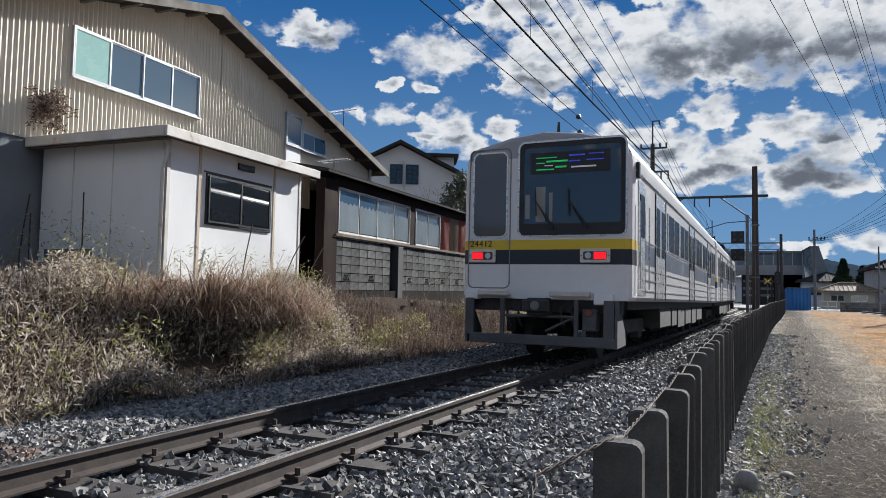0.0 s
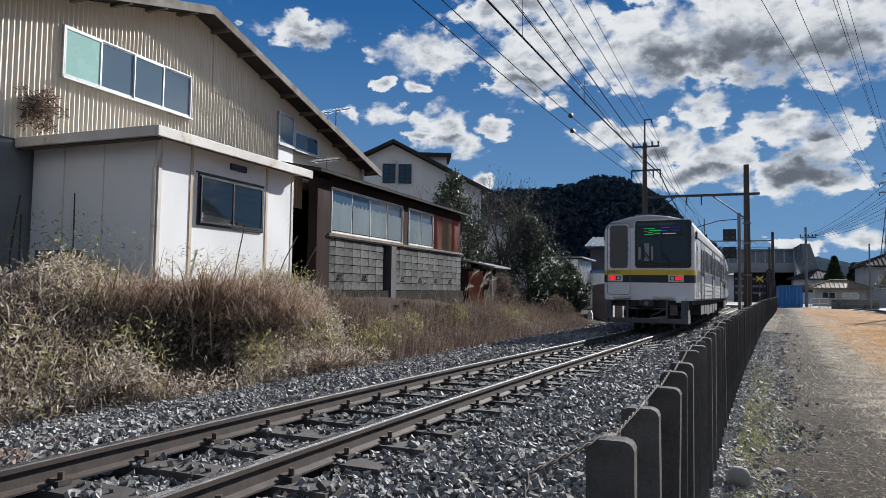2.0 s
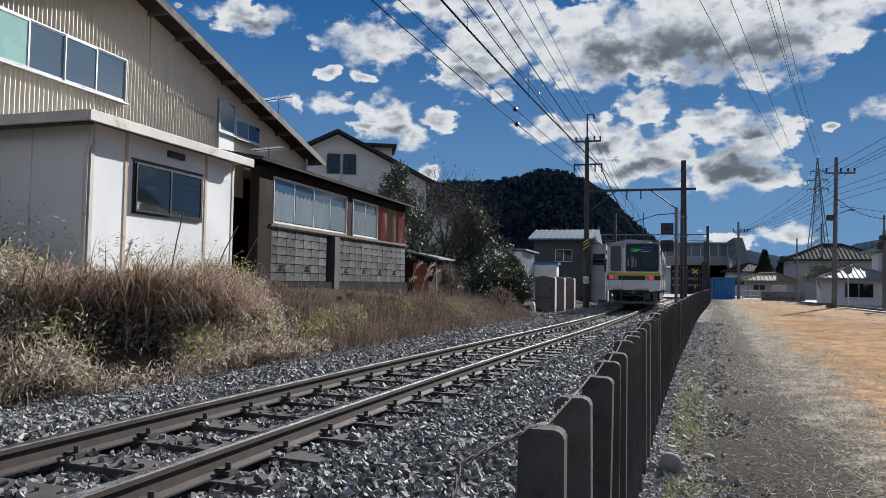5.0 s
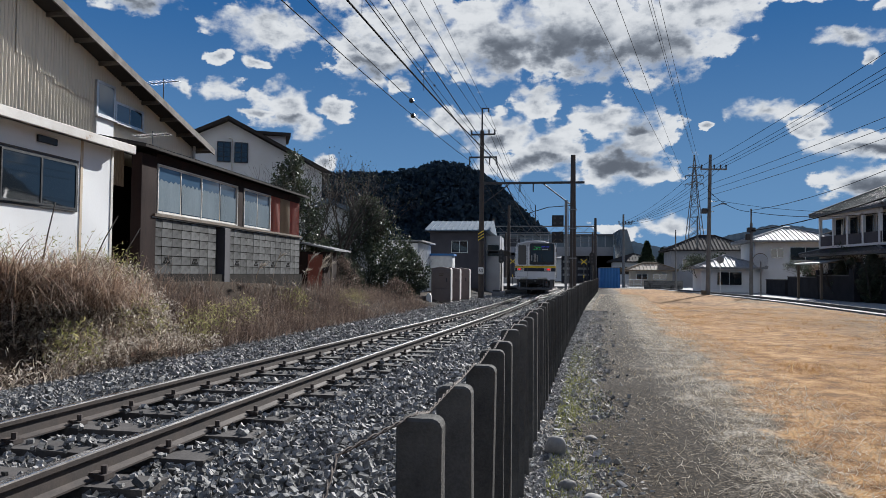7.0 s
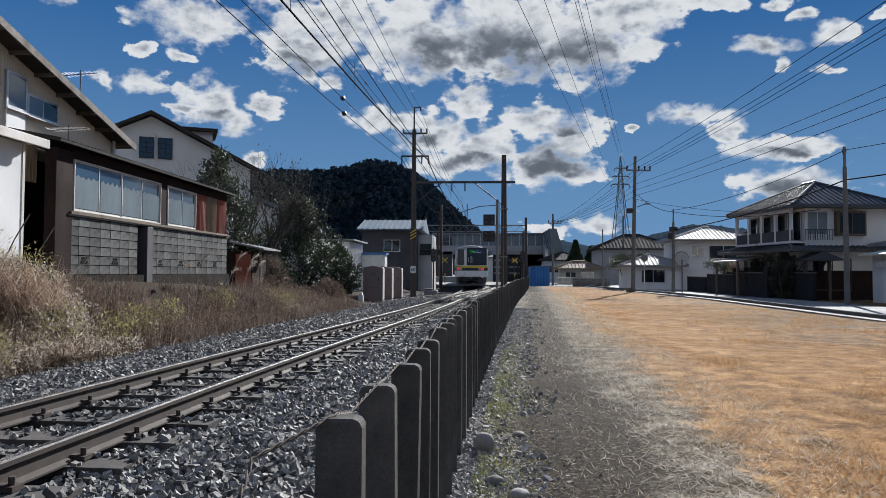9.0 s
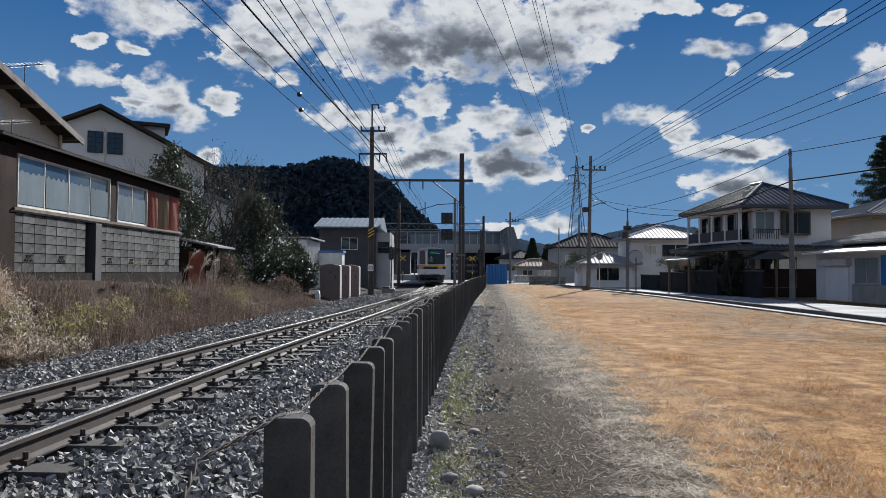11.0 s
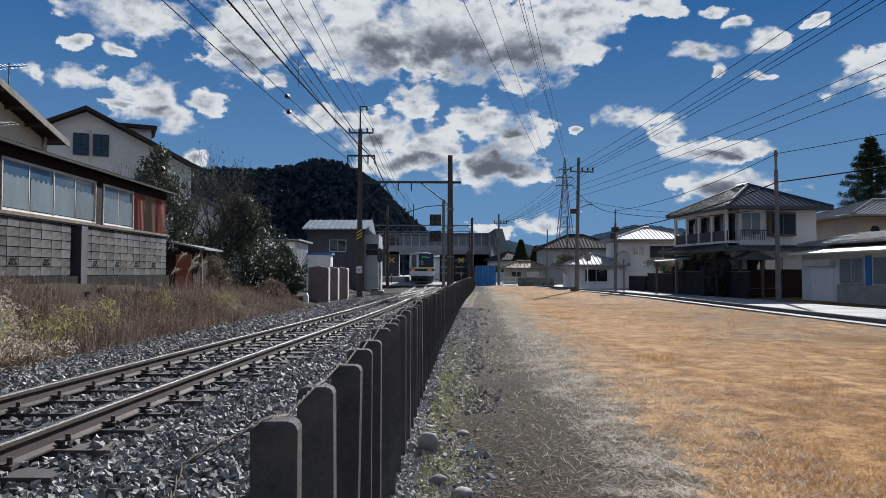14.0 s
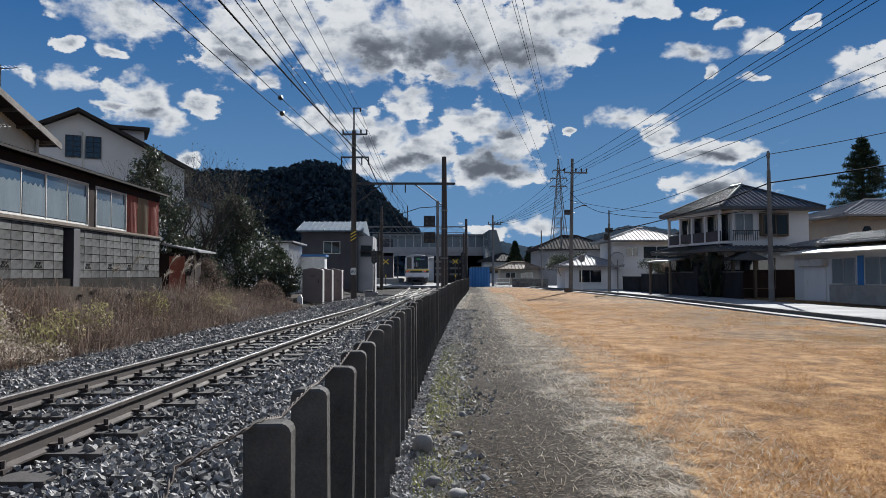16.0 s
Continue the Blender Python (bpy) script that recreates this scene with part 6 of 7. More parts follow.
    part("tower", Shape().box(7.2, 10.6, 0, 4.0, -0.2, 4.3), "grey_and_shaded_plaster", st)
    part("stair_wall", Shape().box(7.2, 10.6, 0, 0.2, -0.2, 4.3), "dark_and_shaded_plaster", st)
    part("stair_roof", Shape().prism([(10.65, 7.9), (11.7, 7.9), (13.3, 2.6), (11.2, 2.6)], -9, 1.0, "y"), "curtain", st, "pale translucent stair roof")
    for i in range(16):
        z = 7.75 - i * 0.33
        part("roof_seam", Shape().box(10.68 + 0.03 * i, 11.72 + 0.10 * i, -9.06, -9.0, z, z + 0.05), "steel_grey", st)
    # frames, pipes and boards under the bridge
    for x, h in ((-3.3, 4.3), (-1.2, 4.3), (3.2, 4.3), (5.0, 4.3), (6.6, 4.3)):
        part("column", Shape().box(x - 0.12, x + 0.12, 0.4, 0.7, -0.2, h), "steel_dark", st)
    part("shaded_front", Shape().box(2.6, 7.2, 2.2, 2.4, -0.2, 4.3), "dark_and_shaded_plaster", st, "station front coloured dark for its shade")
    for z in (1.1, 2.1, 3.2):
        part("sign_band", Shape().box(2.8, 7.0, 2.1, 2.2, z, z + 0.35), "grey_and_shaded_plaster", st)
    pf = thing("station_platform", pose(0, 0, 0), "concrete station platform beyond the crossing", "platform", kind="structure")
    part("slab", Shape().box(-6.5, -2.6, 95, 170, -0.3, 0.75), "concrete", pf)
    # blue sheeting at the end of the fence
    bs = thing("blue_hoarding", pose(6.4, 71.5, 0), "bright blue sheet hoarding at the fence's end", "hoarding")
    part("sheet", corrugated(-1.05, 0.95, -0.1, lambda y: 2.0, 0.0, 0.3, 0.03), "blue_sheet", bs, recalc=False, at=pose(0, 0, 0, 0, 0, 90))
    part("core", Shape().box(-0.95, 1.05, 0.05, 2.4, -0.1, 1.96), "blue_sheet", bs)
    part("top_rail", Shape().box(-0.98, 1.08, -0.06, 0.02, 2.0, 2.06), "steel_grey", bs)
    lw = thing("low_wall", pose(11.2, 69.0, 0), "low grey block wall at the far corner of the lawn", "wall")
    for r in range(4):
        for i in range(9):
            part("block", Shape().box(-1.75 + i * 0.40, -1.36 + i * 0.40, 0, 0.16, r * 0.2, r * 0.2 + 0.19), "block", lw)
    rail = thing("pipe_barrier", pose(8.7, 71.5, 0), "low white pipe barrier by the crossing", "barrier")
    part("pipes", Shape().rod((-0.6, 0, 0.85), (0.8, 0, 0.85), 0.03).rod((-0.6, 0, 0.4), (0.8, 0, 0.4), 0.03), "white_paint", rail)
    for x in (-0.6, 0.1, 0.8):
        part("post", Shape().rod((x, 0, 0), (x, 0, 0.9), 0.03), "white_paint", rail)
    for x, y, r, h in ((0.14, 5.15, 0.075, 0.085), (0.20, 4.35, 0.055, 0.035), (0.33, 4.1, 0.06, 0.035), (0.16, 3.9, 0.05, 0.03), (0.42, 5.6, 0.05, 0.03), (0.5, 6.4, 0.045, 0.03), (0.3, 3.5, 0.06, 0.035)):
        bm = bmesh.new()
        bmesh.ops.create_icosphere(bm, subdivisions=3, radius=1.0)
        for v in bm.verts:
            v.co *= 1 + 0.16 * noise.noise(v.co * 1.3 + Vector((x * 9, y * 3, 0)))
            v.co = Vector((v.co.x * r, v.co.y * r * 0.85, v.co.z * h))
        me = bpy.data.meshes.new("boulder")
        bm.to_mesh(me)
        bm.free()
        me.shade_smooth()
        tagged(part("boulder", me, "stone", at=pose(x, y, h * 0.55)), "rounded grey river stone at the fence foot", "stone", "stones by the fence")


build_lineside()

# ---- road and kerb ----
def build_road():
    line = [(11.6, -30), (11.6, 16), (11.75, 22), (12.0, 28), (12.3, 36), (12.2, 44), (11.4, 56), (10.6, 66)]
    road = Shape()
    L = [(x + 0.16, y) for x, y in line] + [(9.0, 72.0), (4.0, 76.0)]
    Rr = [(17.2, -30), (17.0, 16), (16.8, 22), (16.4, 28), (16.3, 36), (16.6, 44), (17.8, 56), (19.0, 66), (21.0, 76), (24.0, 86)]
    vs = [(x, y, 0.012) for x, y in L] + [(x, y, 0.012) for x, y in Rr] + [(x, y, -0.3) for x, y in L] + [(x, y, -0.3) for x, y in Rr]
    n = len(L)
    road.raw(vs, [(i, i + 1, n + i + 1, n + i) for i in range(n - 1)])
    tagged(part("road", road, "asphalt", kind="structure"), "pale sunlit asphalt road", "road")
    strip = Shape()
    for (x0, y0), (x1, y1) in zip(line, line[1:]):
        strip.slab([(x0 - 0.50, y0, 0.035), (x0 - 0.06, y0, 0.035), (x1 - 0.06, y1, 0.035), (x1 - 0.50, y1, 0.035)], 0.2)
    tagged(part("gutter", strip, "asphalt", kind="structure"), "pale concrete gutter strip", "gutter")
    kerb = thing("kerb", pose(0, 0, 0), "low concrete kerb along the lawn, coloured dark for its shade", "kerb", kind="structure")
    for (x0, y0), (x1, y1) in zip(line[1:], line[2:]):
        k = max(1, int(math.hypot(x1 - x0, y1 - y0) / 0.6))
        for i in range(k):
            a, b = i / k, (i + 0.985) / k
            p, q = (x0 + (x1 - x0) * a, y0 + (y1 - y0) * a), (x0 + (x1 - x0) * b, y0 + (y1 - y0) * b)
            part("kerb_stone", Shape().slab([(p[0] - 0.06, p[1], 0.15), (p[0] + 0.10, p[1], 0.15), (q[0] + 0.10, q[1], 0.15), (q[0] - 0.06, q[1], 0.15)], 0.3), "kerb", kerb)
    mark = Shape().slab([(9.5, 74.0, 0.02), (20, 80, 0.02), (26, 100, 0.02), (-8, 100, 0.02), (-8, 76, 0.02), (4, 76, 0.02)], 0.2)
    tagged(part("crossing_road", mark, "asphalt", kind="structure"), "pale road leading over the level crossing", "road")


build_road()


# ---- houses across the road ----
def build_right_houses():
    # two-storey tiled house: local -y looks to the road's near end, local -x to the road
    h = thing("house", pose(16.5, 37.0, 0, 0, 0, 6), "two-storey white house with dark glazed tile roof and balcony", "house")
    part("ground_floor", Shape().box(0.45, 7.6, 0.2, 7.2, -0.2, 2.75), "white_plaster", h)
    part("timber_dado", Shape().box(0.40, 7.62, 0.15, 7.22, -0.2, 1.5), "brown_board", h, "dark timber cladding")
    part("upper_floor", Shape().box(1.0, 5.6, 0.6, 6.8, 2.7, 4.90), "white_plaster", h)
    hip_roof(h, 0.6, 5.6, 0.6, 6.8, 4.95, 1.55, 0.62, "tile_roof", ribs=0.30)
    hip_roof(h, 0.45, 7.6, 0.2, 7.2, 2.62, 0.7, 0.8, "tile_roof", ribs=0.30, inset=1.9)
    bal = part("balcony", Shape().box(0.25, 1.0, 0.6, 6.8, 2.95, 3.08), "white_plaster", h)
    part("parapet", Shape().box(0.25, 0.33, 0.6, 6.8, 3.08, 3.65), "dark_and_shaded_plaster", bal)
    for y in (0.7, 2.2, 3.7, 5.2, 6.7):
        part("balcony_post", Shape().box(0.23, 0.37, y - 0.08, y + 0.08, 3.08, 4.92), "white_plaster", bal)
    part("balcony_lintel", Shape().box(0.23, 0.37, 0.6, 6.8, 4.62, 4.92), "white_plaster", bal)
    for y in (0.9, 2.4, 3.9, 5.4):
        w = part("upper_window", Shape().box(0.95, 1.0, y, y + 1.2, 3.15, 4.6), "glass_dark", h)
        part("frame", Shape().box(0.92, 0.96, y - 0.05, y, 3.1, 4.65), "alu", w)
    house_window(h, 1.15, 2.2, 3.45, 4.6, 0.6, 2, "alu", "curtain")
    part("window_box", Shape().box(2.6, 4.2, 0.32, 0.6, 3.35, 4.65), "wood", h, "dark timber bay window box")
    house_window(h, 2.7, 4.1, 3.45, 4.55, 0.32, 2, "wood")
    rl = part("side_rail", Shape().box(0.8, 2.4, 0.22, 0.27, 3.62, 3.67), "steel_dark", h)
    for i in range(12):
        part("baluster", Shape().box(0.82 + i * 0.13, 0.845 + i * 0.13, 0.23, 0.26, 3.1, 3.62), "steel_dark", rl)
    for y in (0.4, 2.4, 4.4):
        part("lower_window", Shape().box(0.41, 0.45, y + 0.2, y + 1.7, 0.4, 2.1), "glass_dark", h)
        part("shutter_box", Shape().box(0.33, 0.45, y + 0.15, y + 1.75, 2.1, 2.3), "wood", h)
    house_window(h, 1.2, 3.2, 0.5, 2.1, 0.2, 2, "wood")
    part("porch_roof", Shape().prism([(-1.0, 2.0), (-1.0, 2.08), (0.45, 2.36), (0.45, 2.28)], 4.2, 7.2, "y"), "metal_roof", h)
    for y in (4.3, 7.0):
        part("porch_post", Shape().box(-0.9, -0.78, y, y + 0.12, 0, 2.05), "wood", h)

    g = thing("garden_wall", pose(0, 0, 0), "dark block garden wall along the road", "wall")
    for y0, y1, hgt in ((35.2, 38.6, 1.35), (39.1, 43.3, 1.35), (43.7, 48.5, 1.25), (49.0, 53.0, 1.05)):
        wx = 16.62 if y0 < 39 else 15.80
        part("wall_run", Shape().box(wx, wx + 0.18, y0, y1, -0.1, hgt), "dark_wall", g, bevel=0.01)
        part("coping", Shape().box(wx - 0.04, wx + 0.22, y0, y1, hgt, hgt + 0.06), "kerb", g)
    for y in (38.7, 38.95, 43.5):
        part("gate_post", Shape().box(15.78, 16.10, y - 0.15, y + 0.15, -0.1, 1.7), "dark_wall", g, bevel=0.01)

    s = thing("garage_shed", pose(19.0, 34.8, 0, 0, 0, -90), "long low shed with seamed metal roof and roller shutter", "shed")
    part("wall", Shape().box(0.5, 10.0, 0, 3.6, -0.1, 2.3), "white_plaster", s)
    part("upper_wall", Shape().box(0.2, 10.0, 1.5, 3.6, 2.3, 2.8), "wood", s)
    rf = part("roof", Shape().prism([(0.7, 2.68), (0.7, 2.78), (4.2, 3.40), (4.2, 3.30)], -1.2, 10.2, "x"), "metal_roof", s, "pale seamed metal roof")
    seams = Shape()
    for i in range(29):
        seams.prism([(0.68, 2.78), (0.68, 2.84), (4.2, 3.46), (4.2, 3.40)], -1.2 + i * 0.39, -1.15 + i * 0.39, "x")
    part("roof_seam", seams, "metal_roof", rf)
    part("lower_roof", Shape().prism([(-0.6, 2.18), (-0.6, 2.26), (1.5, 2.62), (1.5, 2.54)], 0.3, 10.2, "x"), "cream_sheet", s, "cream lean-to roof sheet")
    sh = part("roller_shutter", Shape().box(1.45, 3.25, -0.05, 0.0, 0.0, 1.62), "white_panel", s)
    part("shutter_box", Shape().box(1.3, 3.4, -0.25, 0.0, 1.62, 1.95), "white_trim", s, bevel=0.02)
    for i in range(13):
        part("shutter_slat", Shape().box(1.45, 3.25, -0.062, -0.05, 0.03 + i * 0.122, 0.13 + i * 0.122), "white_panel", sh)
    house_window(s, 3.75, 5.4, 0.85, 1.95, 0, 2, "alu", "curtain")
    house_window(s, 6.1, 8.0, 0.85, 1.95, 0, 2, "alu", "curtain")
    for x in (5.55, 8.15):
        part("blue_post", Shape().box(x, x + 0.4, -0.03, 0.0, 0.78, 2.05), "blue_sheet", s)
    part("dado", Shape().box(3.5, 10.0, -0.04, 0.0, -0.1, 0.78), "concrete", s)
    gate = thing("entrance_canopy", pose(17.6, 36.0, 0), "small tiled gate canopy beside the shed", "canopy")
    part("roof", Shape().prism([(-0.9, 2.1), (0, 2.45), (0.9, 2.1), (0.9, 2.0), (-0.9, 2.0)], 0.0, 1.6, "y"), "tile_roof", gate)
    for x in (-0.6, 0.6):
        part("post", Shape().box(x - 0.07, x + 0.07, 0.7, 0.84, 0, 2.05), "wood", gate)
    b = thing("house", pose(27.0, 42.5, 0), "beige house with grey tiled hip roof and arched window", "house")
    part("wall", Shape().box(0, 7.5, 0, 6.0, -0.2, 4.9), "beige_plaster", b)
    hip_roof(b, 0, 7.5, 0, 6.0, 4.95, 1.2, 0.7, "metal_roof", ribs=0.3)
    part("arched_window", Shape().prism([(0.9, 3.3), (1.5, 3.3), (1.5, 4.0), (1.35, 4.25), (1.05, 4.25), (0.9, 4.0)], -0.04, 0.02, "y"), "glass_dark", b)

    c = thing("house", pose(16.6, 58.5, 0, 0, 0, -4), "white two-storey house with pale hip roof", "house")
    part("wall", Shape().box(0, 6.0, 0, 5.5, -0.2, 4.1), "white_plaster", c)
    hip_roof(c, 0, 6.0, 0, 5.5, 4.15, 1.15, 0.7, "metal_roof", ribs=0.32)
    house_window(c, 1.2, 2.1, 2.8, 3.5, 0)
    house_window(c, 2.6, 4.8, 2.6, 3.6, 0)
    part("low_wing", Shape().box(-4.2, 0, -1.0, 4.0, -0.2, 1.95), "white_plaster", c)
    hip_roof(c, -4.2, 0, -1.0, 4.0, 2.0, 0.95, 0.6, "metal_roof", ribs=0.32)
    house_window(c, -3.0, -1.2, 0.6, 1.6, -1.0)
    for x, y, w, dd, e, rise, wm, rm, lab in ((14.5, 84, 9, 7, 4.3, 1.8, "grey_and_shaded_plaster", "roof_dark", "grey house with dark tiled hip roof"), (9.4, 100, 6, 6, 3.2, 1.2, "white_plaster", "roof_dark", "far white house with tiled roof"),
                                           (9.7, 82, 4.6, 3, 1.9, 0.8, "beige_plaster", "tan_sheet", "low tiled outbuilding across the road"), (25, 72, 8, 7, 4.2, 1.6, "grey_and_shaded_plaster", "roof_dark", "dark-roofed house behind the street"),
                                           (2.0, 140, 10, 8, 4.5, 1.6, "white_plaster", "metal_roof", "distant pale house past the station")):
        o = thing("house", pose(x, y, 0, 0, 0, -3), lab, "house", "far houses")
        part("wall", Shape().box(0, w, 0, dd, -0.2, e), wm, o)
        hip_roof(o, 0, w, 0, dd, e, rise, 0.6, rm, ribs=0.4)
        house_window(o, w * 0.15, w * 0.4, e * 0.45, e * 0.75, 0)
        house_window(o, w * 0.55, w * 0.85, e * 0.45, e * 0.75, 0)


build_right_houses()

# ---- plants ----
def blades(px, py, pz, tall, wide, azim, lean, curl, segs=3):
    """Grass blades as tapering bent strips: arrays of foot, height, width, way, lean at the foot and extra bend."""
    n = len(px)
    t = np.linspace(0, 1, segs + 1)
    ang = lean[:, None] + curl[:, None] * t[None]
    step = tall[:, None] / segs
    out = np.concatenate([np.zeros((n, 1)), np.cumsum(np.sin(ang[:, :-1]) * step, 1)], 1)
    up = np.concatenate([np.zeros((n, 1)), np.cumsum(np.cos(ang[:, :-1]) * step, 1)], 1)
    cx = px[:, None] + out * np.cos(azim)[:, None]
    cy = py[:, None] + out * np.sin(azim)[:, None]
    cz = pz[:, None] + up
    w = wide[:, None] * (1 - 0.9 * t[None] ** 1.5) * 0.5
    sx, sy = -np.sin(azim)[:, None] * w, np.cos(azim)[:, None] * w
    v = np.stack([np.stack([cx - sx, cy - sy, cz], -1), np.stack([cx + sx, cy + sy, cz], -1)], 2).reshape(n, -1, 3)
    k = 2 * (segs + 1)
    quad = np.array([(2 * i, 2 * i + 1, 2 * i + 3, 2 * i + 2) for i in range(segs)])
    f = quad[None] + (np.arange(n) * k)[:, None, None]
    return v.reshape(-1, 3), f.reshape(-1, 4)


def leaves(centre, spread, n, long, wide, rng, droop=0.0):
    """Small folded leaves scattered in clumps. centre: (m, 3), spread: (m,)."""
    m = len(centre)
    which = rng.integers(0, m, n)
    d = rng.normal(size=(n, 3))
    d /= np.linalg.norm(d, axis=1)[:, None]
    c = centre[which] + d * (spread[which] * rng.uniform(0.25, 1.0, n) ** 0.6)[:, None]
    R = turns(n, rng)
    L, W = long * rng.uniform(0.6, 1.3, n), wide * rng.uniform(0.6, 1.3, n)
    shape = np.array([(0, 0, 0), (0.5, 0.5, 0.12), (1, 0, 0), (0.5, -0.5, 0.12)], float)
    v = shape[None] * np.stack([L, W, L * 0.5], -1)[:, None]
    v = np.einsum("nij,nkj->nki", R, v) + c[:, None]
    f = np.array([(0, 1, 2, 3)])[None] + (np.arange(n) * 4)[:, None, None]
    return v.reshape(-1, 3), f.reshape(-1, 4)


def joined(pairs):
    vs, fs, n = [], [], 0
    for v, f in pairs:
        vs.append(v), fs.append(f + n)
        n += len(v)
    return np.concatenate(vs), np.concatenate(fs)


def bank_point(rng, n, y0, y1, a=0.0, b=1.0):
    y = rng.uniform(y0, y1, n)
    foot = bank_foot(y)
    back = np.where(y < 8.0, -10.3, np.where(y < 22.0, -7.85, -9.5))
    u = a + (b - a) * rng.uniform(0, 1, n)
    u = np.where((y > 12.6) & (y < 22.0), u * 0.72, u)
    return foot + 0.15 + (back - foot - 0.15) * u, y


def build_bank_plants():
    rng = np.random.default_rng(21)
    sets = []

    def heap(x, y):
        """The matted grass lies in heaps with hollows between."""
        u = np.sin(1.9 * x + 1.3 * np.sin(1.1 * y)) * np.sin(1.55 * y + 0.9 * np.sin(2.3 * x)) + 0.4 * np.sin(4.7 * x + 2.9 * y)
        return ground_z(x, y) + np.clip(u, 0, 1.2) * np.clip((13.5 - y) / 2.0, 0, 1) * 0.24

    def clear(x, y):
        """The dark hollow under the overhanging tussock stays bare."""
        return (((x + 6.32) / 0.42) ** 2 + ((y - 7.35) / 0.85) ** 2 > 1) | (np.sin(917 * x + 513 * y) > 0.93)

    def thick(x, y):
        """Weeds stand in patches, with bare soil between."""
        return np.sin(1.7 * x + 0.8 * np.sin(1.3 * y)) * np.sin(1.15 * y + 1.4 * np.sin(0.9 * x)) + 0.5 * np.sin(3.9 * x) * np.sin(3.3 * y) + rng.normal(0, 0.25, len(x)) > 0.05

    # tussocks of long dry grass falling outward
    for y0, y1, n_t, per, tall in ((1.6, 8.0, 170, 24, 0.42), (8.0, 12.0, 90, 24, 0.30), (12.0, 24.0, 70, 26, 0.42), (24.0, 36.0, 40, 24, 0.34)):
        tx, ty = bank_point(rng, n_t, y0, y1)
        n = n_t * per
        which = np.repeat(np.arange(n_t), per)
        r = 0.28 * np.sqrt(rng.uniform(0, 1, n))
        a = rng.uniform(0, 2 * np.pi, n)
        x, y = tx[which] + r * np.cos(a), ty[which] + r * np.sin(a)
        size = (tall * rng.uniform(0.5, 1.35, n_t))[which]
        # most of the grass hangs down the slope, towards the track
        ok = clear(tx, ty)[which] & clear(x, y)
        az = np.where(rng.uniform(0, 1, n) < 0.3, rng.normal(0.0, 0.9, n), a + rng.normal(0, 1.0, n))
        sets.append(blades(x[ok], y[ok], heap(x, y)[ok] - 0.03, (size * rng.uniform(0.5, 1.2, n))[ok], rng.uniform(0.007, 0.021, n)[ok], az[ok], rng.uniform(0.1, 0.9, n)[ok], rng.uniform(0.4, 1.7, n)[ok], 5))
    # matted litter over the whole slope
    for y0, y1, n in ((1.6, 10.0, 19000), (10.0, 32.0, 15000)):
        x, y = bank_point(rng, n, y0, y1)
        keep = clear(x, y) & ((y < 11.0) | thick(x, y))
        x, y = x[keep], y[keep]
        n = len(x)
        sets.append(blades(x, y, heap(x, y) - 0.01, rng.uniform(0.12, 0.42, n), rng.uniform(0.006, 0.020, n), rng.uniform(0, 2 * np.pi, n), rng.uniform(0.5, 1.35, n), rng.uniform(-0.6, 1.3, n), 5))
    v, f = joined([sets[0], sets[4]])
    bulk("dry_grass", v, f, "dry", "long matted straw-coloured dry grass on the bank", "grass")
    bulk("tussock_grass", *sets[1], "tussock", "reddish-brown matted grass tussocks before the hut", "grass")
    v, f = joined([sets[2], sets[3], sets[5]])
    bulk("brown_grass", v, f, "dead", "brown withered grass before the block wall", "grass")

    # fallen leaves and broken stalks lying criss-cross
    x, y = bank_point(rng, 3200, 1.6, 11.5)
    x, y = x[clear(x, y)], y[clear(x, y)]
    c = np.stack([x, y, heap(x, y) + rng.uniform(0.02, 0.26, len(x)) ** 1.2], -1)
    v, f = leaves(c, np.full(len(c), 0.17), 52000, 0.105, 0.021, rng)
    bulk("leaf_litter", v, f, "dry", "criss-cross dry leaves and stalks on the bank", "leaves")

    # pale curled leaves caught on top
    x, y = bank_point(rng, 2400, 1.6, 12.0)
    x, y = x[clear(x, y)], y[clear(x, y)]
    c = np.stack([x, y, heap(x, y) + 0.06 + rng.uniform(0.0, 0.24, len(x))], -1)
    v, f = leaves(c, np.full(len(c), 0.13), 22000, 0.055, 0.022, rng)
    bulk("curled_leaves", v, f, "plume", "pale curled dead leaves caught in the grass", "leaves")

    # bent stalks sticking out every way
    x, y = bank_point(rng, 3600, 1.6, 14.0)
    x, y = x[clear(x, y)], y[clear(x, y)]
    n = len(x)
    v, f = blades(x, y, heap(x, y), rng.uniform(0.25, 0.65, n), rng.uniform(0.006, 0.012, n), rng.uniform(0, 6.3, n), rng.uniform(0.2, 1.2, n), rng.uniform(0.2, 1.8, n), 5)
    bulk("bent_stalks", v, f, "dead", "thin bent dead stalks over the bank", "weeds")

    # the big overhanging tussock
    sets = []
    for cx, cy, cz, n, tall, w in ((-6.70, 8.05, 1.02, 520, 0.95, 0.40), (-6.55, 8.75, 0.98, 560, 0.95, 0.5), (-6.45, 9.5, 0.86, 420, 0.85, 0.5), (-6.7, 10.4, 0.80, 240, 0.7, 0.6), (-6.95, 7.0, 1.12, 240, 0.70, 0.5)):
        x, y = cx + rng.normal(0, w * 0.35, n), cy + rng.normal(0, w * 0.6, n)
        sets.append(blades(x, y, np.full(n, cz) + rng.uniform(-0.15, 0.12, n), tall * rng.uniform(0.5, 1.2, n), rng.uniform(0.008, 0.020, n), rng.normal(-0.8, 0.8, n), rng.uniform(0.2, 1.2, n), rng.uniform(0.6, 2.2, n), 7))
    v, f = joined(sets)
    bulk("grass_tussock", v, f, "tussock", "large drooping tussock of reddish dry grass", "grass")

    # brown dead weeds before the block wall and along the ballast
    sets = []
